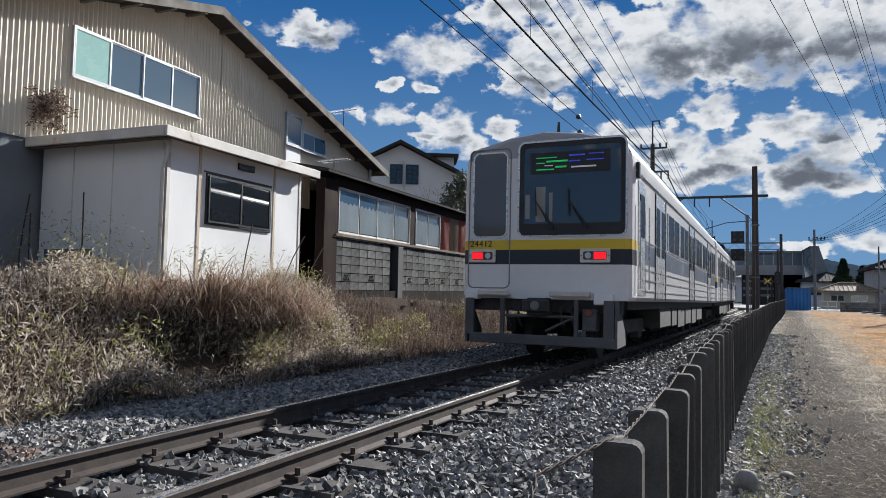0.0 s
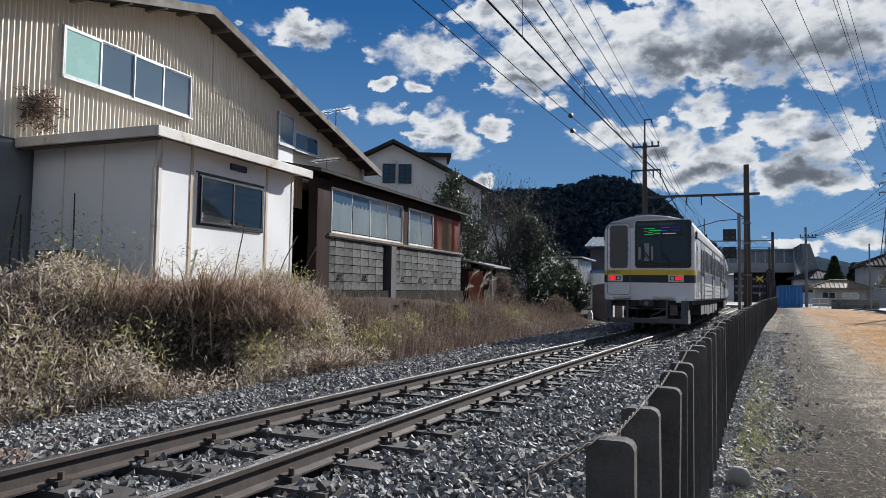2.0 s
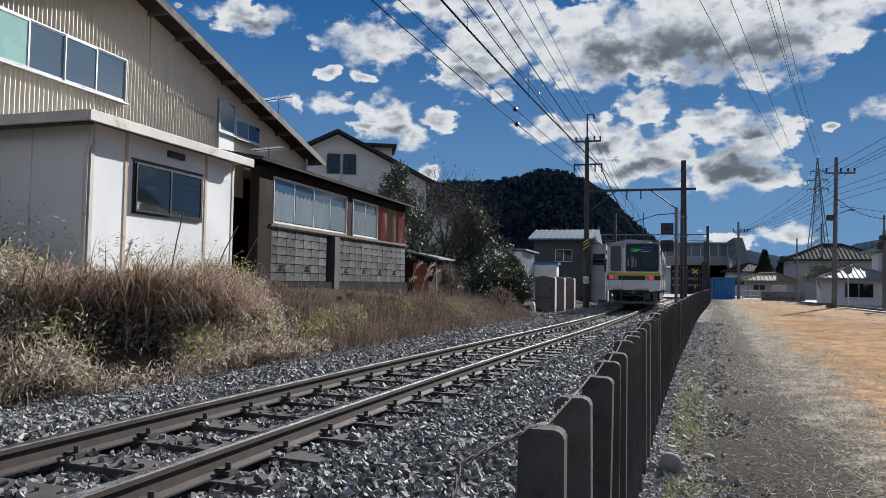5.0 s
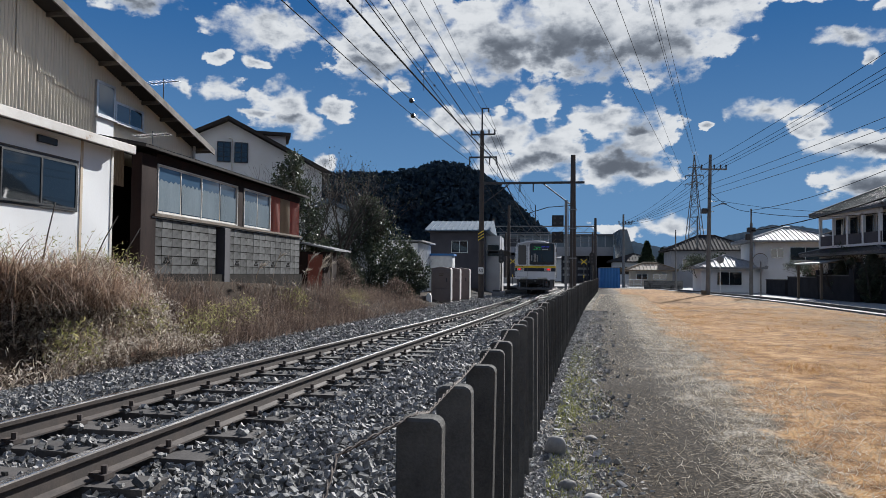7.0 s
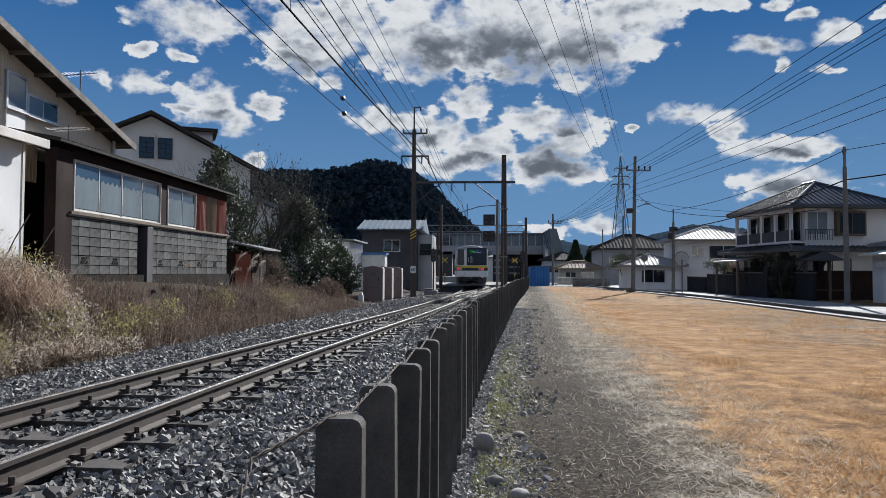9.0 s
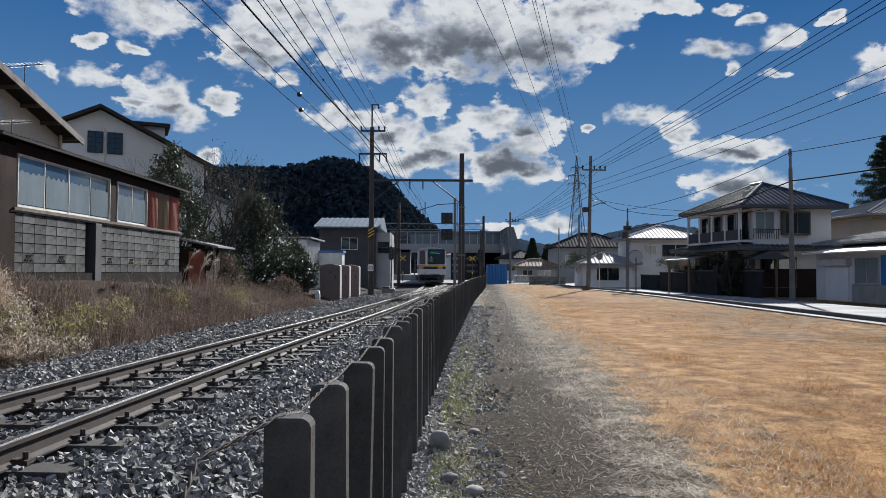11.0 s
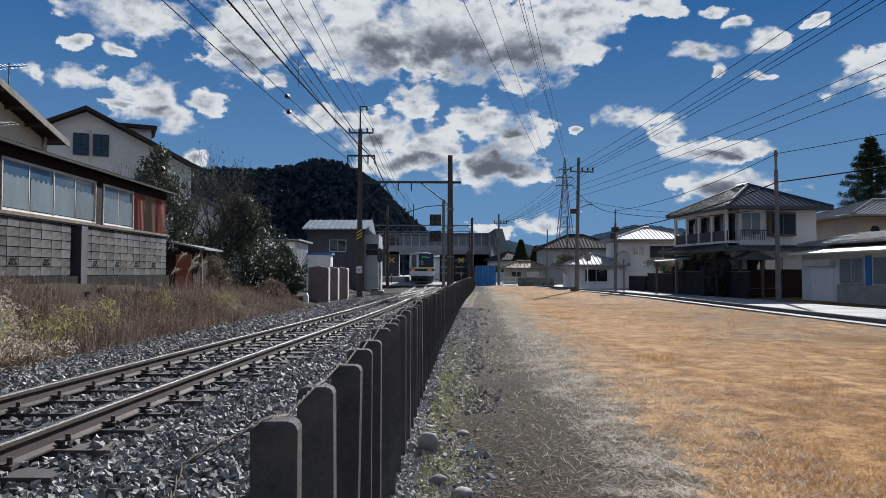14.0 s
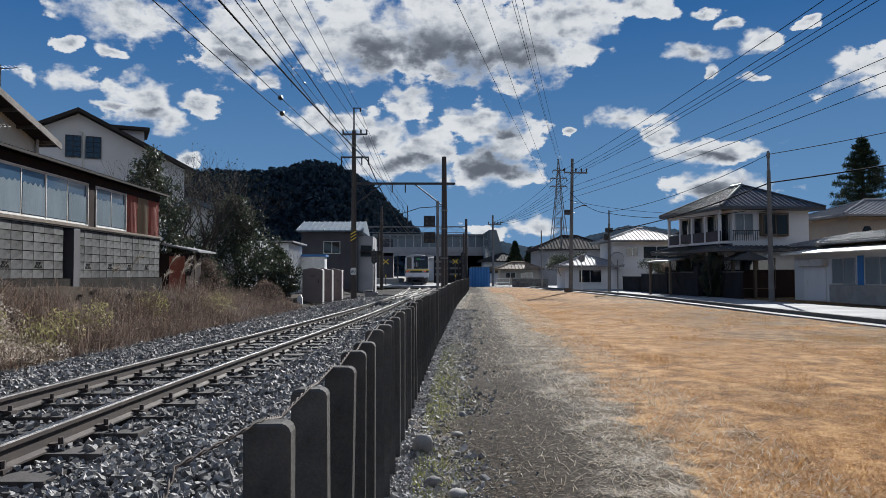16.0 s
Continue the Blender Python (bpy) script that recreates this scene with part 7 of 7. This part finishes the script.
    for y0, y1, n, lo, hi, a, b in ((11.5, 22.5, 7500, 0.15, 0.5, 0.0, 0.7), (22.5, 33.0, 3600, 0.15, 0.45, 0.1, 0.8), (1.8, 11.5, 5000, 0.2, 0.55, 0.0, 0.45)):
        x, y = bank_point(rng, n, y0, y1, a, b)
        keep = clear(x, y) & ((y < 11.0) | thick(x, y))
        x, y = x[keep], y[keep]
        n = len(x)
        sets.append(blades(x, y, ground_z(x, y) - 0.02, rng.uniform(lo, hi, n), rng.uniform(0.006, 0.017, n), rng.uniform(0, 6.3, n), rng.normal(0, 0.7, n), rng.normal(0.2, 1.0, n), 4))
    # twiggy withered clumps
    cx, cy = bank_point(rng, 90, 11.0, 32.0, 0.05, 0.75)
    which = np.repeat(np.arange(90), 110)
    n = len(which)
    tall = rng.uniform(0.35, 0.85, 90)[which] * rng.uniform(0.4, 1.1, n)
    x, y = cx[which] + rng.normal(0, 0.20, n), cy[which] + rng.normal(0, 0.22, n)
    sets.append(blades(x, y, ground_z(x, y) - 0.02, tall, rng.uniform(0.005, 0.013, n), rng.uniform(0, 6.3, n), rng.uniform(0.0, 0.8, n), rng.normal(0.5, 0.9, n), 4))
    v, f = joined(sets)
    bulk("dead_weeds", v, f, "dead", "brown dead weed stalks in front of the block wall", "weeds")
    x, y = bank_point(rng, 900, 12.0, 30.0, 0.05, 0.6)
    c = np.stack([x, y, ground_z(x, y) + rng.uniform(0.1, 0.5, len(x))], -1)
    v, f = leaves(c, np.full(len(c), 0.22), 12000, 0.05, 0.022, rng)
    bulk("dead_leaves", v, f, "dead", "withered brown seed heads and leaves", "weeds")

    # bamboo grass with yellow-green leaves
    spots = [(-7.55, 8.4, 1.55, 0.5), (-7.5, 9.5, 1.5, 0.5), (-7.4, 10.6, 1.45, 0.55), (-7.45, 11.4, 1.4, 0.4), (-6.2, 10.2, 0.55, 0.35), (-6.0, 11.4, 0.35, 0.3), (-6.1, 6.0, 0.5, 0.4), (-6.1, 4.6, 0.5, 0.5), (-6.2, 12.6, 0.4, 0.3), (-6.3, 14.0, 0.5, 0.3),
             (-8.2, 7.4, 1.75, 0.6), (-8.9, 7.0, 1.8, 0.6), (-7.4, 6.4, 1.5, 0.5), (-6.5, 17.5, 0.6, 0.35), (-6.3, 22.0, 0.35, 0.4), (-6.6, 24.0, 0.3, 0.4), (-6.0, 8.3, 0.35, 0.3), (-8.0, 4.2, 1.6, 0.6), (-6.9, 3.2, 1.0, 0.5)]
    c = np.array([(s[0], s[1], s[2] - (0.20 if s[2] > 1.2 else 0.05)) for s in spots])
    sp = np.array([s[3] for s in spots])
    v, f = leaves(c, sp * 1.3, 7000, 0.085, 0.017, rng)
    bulk("bamboo_grass", v, f, "bamboo", "yellow-green dwarf bamboo leaves among the dry grass", "bamboo grass")

    # pampas plumes
    for i, (x, y, h) in enumerate(((-6.9, 19.4, 1.5), (-6.75, 19.9, 1.3), (-6.85, 20.4, 1.55), (-7.0, 20.9, 1.2), (-6.8, 18.8, 1.1), (-7.05, 17.4, 1.25), (-7.0, 16.2, 0.95), (-6.95, 21.5, 1.3))):
        z = float(ground_z(x, y))
        p = thing("pampas_grass", pose(x, y, z), "tall pampas grass stem with feathery pale plume", "grass", "pampas plumes")
        st = Shape()
        bend = [Vector((0.25 * h * (u ** 2), -0.12 * h * u * u, h * u * (1 - 0.12 * u))) for u in (0, 0.25, 0.5, 0.75, 1.0)]
        st.tube(bend, 0.006, 5)
        part("stem", st, "dry", p)
        n = 160
        u = rng.uniform(0, 1, n)
        tip = np.array([tuple(bend[3].lerp(bend[4], q) + Vector((0.10 * q * q, -0.04 * q, -0.10 * q * q))) for q in u])
        v, f = blades(tip[:, 0], tip[:, 1], tip[:, 2], rng.uniform(0.10, 0.22, n), rng.uniform(0.006, 0.012, n), rng.normal(0.3, 0.8, n), rng.uniform(0.6, 1.4, n), rng.uniform(0.4, 1.2, n))
        bulk("plume", v, f, "plume", "feathery pale plume", "", p, kind="stuff")

    # thin leaning canes against the hut
    for x, y, z, dx, dy, h in ((-7.5, 9.55, 1.4, 0.0, 0.25, 0.95), (-7.5, 10.75, 1.4, 0.1, 0.5, 0.85), (-7.55, 11.55, 1.35, 0.05, 0.55, 0.75), (-8.9, 7.6, 1.5, -0.02, 0.0, 1.15), (-9.7, 7.2, 1.7, 0.08, 0.06, 0.9), (-9.9, 7.5, 1.6, 0.0, 0.0, 0.75)):
        tagged(part("cane", Shape().tube([(x, y, z - 0.5), (x, y, z), (x + dx * 0.4, y + dy * 0.45, z + h * 0.5), (x + dx, y + dy, z + h)], 0.011, 5), "bark"), "thin bare cane leaning over the bank", "cane", "bare canes")
    # dried creeper on the hall's wall
    c = np.stack([np.full(50, -10.4) + rng.uniform(0, 0.12, 50), 8.05 + rng.normal(0, 0.16, 50), 4.15 + rng.normal(0, 0.17, 50)], -1)
    v, f = leaves(c, np.full(50, 0.09), 1500, 0.09, 0.02, rng)
    bulk("dried_creeper", v, f, "dead", "clump of dried creeper on the cream wall", "creeper")


build_bank_plants()


def limbs(shape, p, way, length, radius, depth, rng, tips, fork=3, spread=0.6, upward=0.25):
    """Forking limbs; gathers the twig ends."""
    steps = 3
    pts = [Vector(p)]
    d = Vector(way).normalized()
    for i in range(steps):
        d = (d + Vector((rng.uniform(-1, 1), rng.uniform(-1, 1), rng.uniform(-0.6, 1) * 0.8)) * 0.18).normalized()
        pts.append(pts[-1] + d * (length / steps))
    for i in range(steps):
        a, b = radius * (1 - 0.5 * i / steps), radius * (1 - 0.5 * (i + 1) / steps)
        shape.rod(pts[i], pts[i + 1], a, b, n=6 if radius > 0.03 else 4, caps=False)
    if depth == 0:
        tips.append(tuple(pts[-1]))
        return
    for i in range(fork):
        q = pts[rng.choice((2, 3, 3))]
        nd = (d + Vector((rng.uniform(-1, 1), rng.uniform(-1, 1), rng.uniform(-0.4, 1.0))) * spread + Vector((0, 0, upward))).normalized()
        limbs(shape, q, nd, length * rng.uniform(0.55, 0.8), radius * 0.5, depth - 1, rng, tips, fork, spread, upward)


def tree(name, x, y, z, h, label, category, n_leaf=0, clump=0.4, leaf=(0.09, 0.045), mat="leaf", seed=1, trunk=0.10, fork=4, depth=3, group="", spread=0.75):
    rng = random.Random(seed)
    nrng = np.random.default_rng(seed)
    t = thing(name, pose(x, y, z), label, category, group)
    sh, tips = Shape(), []
    sh.rod((0, 0, -0.2), (0.05, 0.02, h * 0.28), trunk, trunk * 0.8, n=9)
    for i in range(fork):
        a = 2 * math.pi * i / fork + rng.uniform(-0.5, 0.5)
        limbs(sh, (0.05, 0.02, h * rng.uniform(0.15, 0.28)), (math.cos(a) * 0.7, math.sin(a) * 0.7, 0.9), h * 0.34, trunk * 0.55, depth, rng, tips, 3, spread)
    part("trunk", sh, "bark", t, "dark forking trunk and branches")
    if n_leaf:
        c = np.array(tips)
        v, f = leaves(c, np.full(len(c), clump) * nrng.uniform(0.5, 1.3, len(c)), n_leaf, leaf[0], leaf[1], nrng)
        bulk("crown", v, f, mat, "dense dark evergreen leaves", "", t, kind="stuff")
    return t


def bush(name, x, y, z, h, r, label, category, n_leaf, seed, leaf=(0.13, 0.075), mat="leaf"):
    """A dense shrub, leafy down to the ground, of overlapping clumps with gaps."""
    rng = random.Random(seed)
    nrng = np.random.default_rng(seed)
    t = thing(name, pose(x, y, z), label, category)
    sh, tips = Shape(), []
    for i in range(6):
        a = i * 1.05 + rng.uniform(-0.3, 0.3)
        limbs(sh, (0.1 * math.cos(a), 0.1 * math.sin(a), -0.1), (math.cos(a) * 0.5, math.sin(a) * 0.5, 1.0), h * 0.42, 0.05, 3, rng, tips, 3, 0.7)
    part("trunk", sh, "bark", t, "dark forking stems")
    m = 260
    u = nrng.uniform(0.04, 1.0, m)
    wide = np.sin(np.clip(u, 0, 1) * np.pi * 0.82 + 0.45) * r
    a = nrng.uniform(0, 2 * np.pi, m)
    k = np.sqrt(nrng.uniform(0.1, 1.0, m)) * nrng.uniform(0.75, 1.12, m)
    c = np.stack([np.cos(a) * wide * k, np.sin(a) * wide * k, u * h * nrng.uniform(0.88, 1.06, m)], -1)
    v, f = leaves(c, nrng.uniform(0.12, 0.16, m) * r * 1.3, n_leaf, leaf[0], leaf[1], nrng)
    bulk("crown", v, f, mat, "dense dark evergreen leaves", "", t, kind="stuff")


def conifer(name, x, y, h, r, label, seed, group=""):
    rng = np.random.default_rng(seed)
    t = thing(name, pose(x, y, 0), label, "tree", group)
    part("trunk", Shape().rod((0, 0, -0.2), (0, 0, h), 0.03 * h, 0.02, n=9), "bark", t)
    centres, sp = [], []
    br = Shape()
    for i in range(150):
        u = 0.10 + 0.88 * (i // 7 * 7 / 150)
        a = i * 2.4 + rng.uniform(-0.4, 0.4)
        l = r * (1 - u) * rng.uniform(0.75, 1.2) + 0.08
        tip = (math.cos(a) * l, math.sin(a) * l, h * u + l * 0.12)
        br.rod((0, 0, h * u), tip, 0.05 * (1 - u) + 0.01, 0.008, n=4, caps=False)
        for k in range(5):
            q = 0.3 + 0.7 * k / 4
            centres.append((tip[0] * q, tip[1] * q, h * u + l * 0.12 * q - 0.08))
            sp.append(0.16 + 0.20 * (1 - q) * (1 - u))
    part("branch", br, "bark", t)
    v, f = leaves(np.array(centres), np.array(sp) * h / 10, 42000, 0.24, 0.06, rng)
    bulk("crown", v, f, "conifer", "dense dark green needles", "", t, kind="stuff")


def build_trees():
    gz = lambda x, y: float(ground_z(x, y))
    bush("evergreen_tree", -9.7, 25.6, gz(-9.7, 25.6), 5.3, 1.5, "dark glossy evergreen tree beside the rusty shed", "tree", 11000, 3)
    bush("evergreen_shrub", -8.7, 33.4, gz(-8.7, 33.4), 4.7, 2.2, "broad dark evergreen shrub near the cabinets", "shrub", 21000, 5)
    bush("evergreen_shrub", -6.9, 35.0, gz(-6.9, 35.0), 2.5, 1.1, "low dark evergreen shrub beside the cabinets", "shrub", 8000, 6)
    bush("evergreen_shrub", -9.2, 29.6, gz(-9.2, 29.6), 2.2, 1.2, "scrubby dark shrub under the bare trees", "shrub", 7000, 12)
    tree("bare_tree", -9.0, 28.2, gz(-9.0, 28.2), 5.4, "bare dark tree with a tangle of thin twigs", "tree", 500, 0.3, seed=8, depth=4, fork=6, trunk=0.12, spread=1.0)
    tree("bare_tree", -9.6, 31.8, gz(-9.6, 31.8), 6.4, "bare dark tree with a tangle of thin twigs", "tree", 500, 0.3, seed=9, depth=4, fork=6, trunk=0.12, spread=1.0)
    bush("scrub", -8.0, 27.0, gz(-8.0, 27.0), 1.6, 0.8, "withered scrub in the lineside weeds", "shrub", 3500, 10, (0.07, 0.03), "dead")
    bush("scrub", -6.6, 30.6, gz(-6.6, 30.6), 0.9, 0.8, "withered scrub in the lineside weeds", "shrub", 3500, 11, (0.07, 0.03), "dead")
    conifer("conifer", 38.2, 58.0, 13.2, 5.6, "tall dark conifer rising behind the houses", 4)
    conifer("conifer", 44.5, 62.0, 10.5, 3.4, "tall dark conifer rising behind the houses", 5)
    tree("garden_tree", 17.4, 40.4, 0, 3.3, "clipped dark garden pine beside the house", "tree", 6000, 0.3, (0.08, 0.03), "conifer", seed=14, trunk=0.07)
    tree("garden_tree", 17.3, 45.0, 0, 2.4, "reddish-brown garden shrub behind the wall", "shrub", 4000, 0.3, (0.07, 0.04), "dead", seed=15, trunk=0.05)
    tree("garden_tree", 17.6, 51.0, 0, 2.3, "green rounded garden shrub behind the wall", "shrub", 5000, 0.32, (0.08, 0.04), "leaf", seed=16, trunk=0.05)
    bush("garden_shrub", 16.30, 37.7, 0, 2.6, 0.7, "dark dense shrub before the house", "shrub", 9000, 31, (0.10, 0.05), "leaf")
    bush("garden_shrub", 16.30, 41.4, 0, 2.2, 0.5, "dark dense shrub before the house", "shrub", 8000, 32, (0.10, 0.05), "leaf")
    bush("garden_shrub", 17.2, 47.6, 0, 1.9, 0.8, "dark dense shrub behind the garden wall", "shrub", 7000, 33, (0.10, 0.05), "conifer")
    tree("garden_tree", 12.9, 60.5, 0, 3.2, "small roadside evergreen tree", "tree", 6000, 0.36, (0.09, 0.045), "leaf", seed=17, trunk=0.06)
    conifer("conifer", 13.5, 96.0, 6.0, 1.8, "dark garden conifer by the far houses", 7)
    conifer("conifer", 16.0, 99.0, 5.2, 1.6, "dark garden conifer by the far houses", 8)


build_trees()


def ridge_at(keys):
    ks, vs = np.array(keys, float).T
    return lambda a: np.interp(a, ks, vs)


def far_ridge(name, dist, keys, mat, label, rough=0.6, depth=0.35, step=0.35, seed=1):
    """A wooded ridge as a real rise of ground: heights given as angles over the eye by azimuth."""
    rng = np.random.default_rng(seed)
    prof = ridge_at(keys)
    az = np.arange(keys[0][0], keys[-1][0] + step, step)
    rows = []
    for j, u in enumerate((0.0, 0.3, 0.6, 0.85, 1.0, 1.2)):
        d = dist * (1 - depth * (1 - min(u, 1.0)) + depth * max(u - 1.0, 0) * 2)
        k = math.sin(min(u, 1.0) * math.pi / 2) if u <= 1 else 0.75
        hgt = dist * np.tan(np.radians(prof(az))) * k
        hgt = hgt * (1 + (rng.normal(0, 0.03 * rough, len(az)) if u > 0 else 0))
        a = np.radians(az)
        rows.append(np.stack([d * np.sin(a), d * np.cos(a), hgt - (2.0 if u == 0 else 0)], -1))
    V = np.stack(rows)
    n, m = V.shape[:2]
    idx = np.arange(n * m).reshape(n, m)
    F = np.stack([idx[:-1, :-1], idx[:-1, 1:], idx[1:, 1:], idx[1:, :-1]], -1).reshape(-1, 4)
    return bulk(name, V.reshape(-1, 3), F, mat, label, "hill", kind="structure"), prof


HILL = [(-40, 0.4), (-30, 4.5), (-22, 6.6), (-17, 7.2), (-13, 7.2), (-10.5, 7.7), (-9, 8.2), (-7, 8.1), (-5.5, 7.4), (-4, 6.5), (-2.5, 5.0), (-1, 3.6), (0.5, 2.3), (2.5, 1.0), (4, 0.2)]


def build_hills():
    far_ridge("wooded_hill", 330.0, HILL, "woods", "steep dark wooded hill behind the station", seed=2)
    rng = np.random.default_rng(31)
    prof = ridge_at(HILL)
    n = 7500
    az = rng.uniform(-34, 2.2, n)
    u = rng.uniform(0.02, 1.0, n) ** 0.6
    d = 330.0 * (1 - 0.35 * (1 - u))
    z = 330.0 * np.tan(np.radians(prof(az))) * np.sin(u * np.pi / 2) - 2.0
    x, y = d * np.sin(np.radians(az)), d * np.cos(np.radians(az))
    # each far tree: a ragged crown of tilted leaf clusters on a tapering form
    k = 16
    cz = rng.uniform(0, 1, (n, k))
    h = rng.uniform(4.5, 8.5, n)[:, None]
    r = (1 - cz ** 1.6) * rng.uniform(1.1, 2.3, n)[:, None]
    a = rng.uniform(0, 2 * np.pi, (n, k))
    c = np.stack([x[:, None] + r * np.cos(a), y[:, None] + r * np.sin(a), z[:, None] + cz * h], -1).reshape(-1, 3)
    m = len(c)
    R = turns(m, rng)
    shape = np.array([(-1, -0.7, 0), (0.9, -0.8, 0.2), (1, 0.7, 0), (-0.8, 0.9, 0.25)], float)
    v = np.einsum("nij,nkj->nki", R, shape[None] * rng.uniform(0.4, 1.0, m)[:, None, None]) + c[:, None]
    f = np.arange(m * 4).reshape(m, 4)
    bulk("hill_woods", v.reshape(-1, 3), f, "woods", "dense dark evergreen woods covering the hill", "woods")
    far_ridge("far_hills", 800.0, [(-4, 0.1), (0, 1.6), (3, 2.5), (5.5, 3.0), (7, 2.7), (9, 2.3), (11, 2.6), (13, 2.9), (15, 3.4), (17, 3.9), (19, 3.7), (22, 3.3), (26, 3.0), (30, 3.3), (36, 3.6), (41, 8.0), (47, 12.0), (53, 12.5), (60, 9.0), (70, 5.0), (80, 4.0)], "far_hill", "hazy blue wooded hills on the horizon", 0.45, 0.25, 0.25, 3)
    far_ridge("hills_behind", 420.0, [(78, 3.0), (95, 6.0), (112, 9.0), (126, 7.0), (140, 10.0), (160, 8.0), (185, 6.0), (215, 7.0), (245, 5.0), (280, 6.0), (305, 5.0), (322, 3.0)], "woods", "dark wooded hills behind the viewer", 1.5, 0.35, 1.0, 4)


build_hills()


def build_lawn_detail():
    rng = np.random.default_rng(41)
    sets = []
    # winter lawn
    for y0, y1, x1, n, tall in ((2.2, 7.0, 6.5, 95000, 0.036), (7.0, 14.0, 9.5, 85000, 0.040), (14.0, 30.0, 11.0, 60000, 0.048)):
        y = rng.uniform(y0, y1, n)
        x = fence_x(y) + 1.7 + (x1 - 1.2) * rng.uniform(0, 1, n)
        keep = (x < 11.0) & (rng.uniform(0, 1, n) < np.clip((x - fence_x(y) - 1.7) / 1.0, 0.05, 1))
        x, y = x[keep], y[keep]
        m = len(x)
        tuft = np.clip(np.sin(2.1 * x + 1.7 * np.sin(0.9 * y)) * np.sin(1.3 * y + 1.1 * np.sin(1.9 * x)) + 0.45 * np.sin(5.3 * x + 1.0) * np.sin(3.1 * y), 0, 1.3)
        sets.append(blades(x, y, ground_z(x, y), tall * (0.45 + 1.3 * tuft) * rng.uniform(0.5, 1.5, m), rng.uniform(0.002, 0.005, m) * (tall / 0.034) * (1 + y / 14), rng.uniform(0, 6.3, m), rng.uniform(0.75, 1.5, m), rng.uniform(-0.2, 0.3, m), 2))
    v, f = joined(sets)
    bulk("winter_lawn", v, f, "lawn_blade", "short orange-brown dormant lawn grass", "grass")
    # straw on the trodden strip
    y = np.concatenate([1.0 + 46 * rng.uniform(0, 1, 60000) ** 2.0, rng.uniform(-6.0, 1.2, 7000)])
    x = fence_x(y) + 0.25 + rng.uniform(0, 2.6, len(y))
    d = x - fence_x(y)
    keep = (np.abs(d - 0.85) > 0.45) | (rng.uniform(0, 1, len(y)) < 0.28)
    x, y = x[keep], y[keep]
    m = len(x)
    v, f = blades(x, y, ground_z(x, y) + 0.002, rng.uniform(0.03, 0.13, m), rng.uniform(0.002, 0.005, m) * (1 + y / 12), rng.uniform(0, 6.3, m), rng.uniform(0.9, 1.54, m), rng.uniform(-0.2, 0.6, m), 3)
    bulk("straw_litter", v, f, "mud_straw", "scattered dry straw on the trodden strip", "straw")
    # green weeds at the fence foot
    ys = np.concatenate([rng.normal(c, s, n) for c, s, n in ((6.6, 0.6, 1300), (8.4, 0.6, 1000), (4.6, 0.5, 700), (11.0, 1.2, 1200), (3.2, 0.4, 350))])
    x = fence_x(ys) + 0.10 + np.abs(rng.normal(0, 0.17, len(ys)))
    m = len(x)
    v, f = blades(x, ys, ground_z(x, ys) + 0.005, rng.uniform(0.015, 0.045, m), rng.uniform(0.006, 0.014, m), rng.uniform(0, 6.3, m), rng.uniform(0.1, 1.0, m), rng.uniform(0, 0.8, m), 2)
    bulk("green_weeds", v, f, "moss_blade", "fresh green weeds at the fence foot", "weeds")
    # pebbles
    y = 1.2 + 24 * rng.uniform(0, 1, 60000) ** 1.6
    x = fence_x(y) - 0.12 + np.abs(rng.normal(0, 0.29, len(y)))
    s = rng.uniform(0.009, 0.027, len(y)) * np.where(rng.uniform(0, 1, len(y)) < 0.08, 1.8, 1) * (1 + y / 30)
    v, f = stones(x, y, ground_z(x, y) + s * 0.02, s, rng, 0.4)
    bulk("pebbles", v, f, "pebble", "grey pebbles strewn along the fence", "pebbles").data.shade_flat()


M["pebble"] = material("pebble", (0.37, 0.355, 0.33), 0.8, second=(0.11, 0.105, 0.098), scale=9, island=0.6)
build_lawn_detail()
motions()
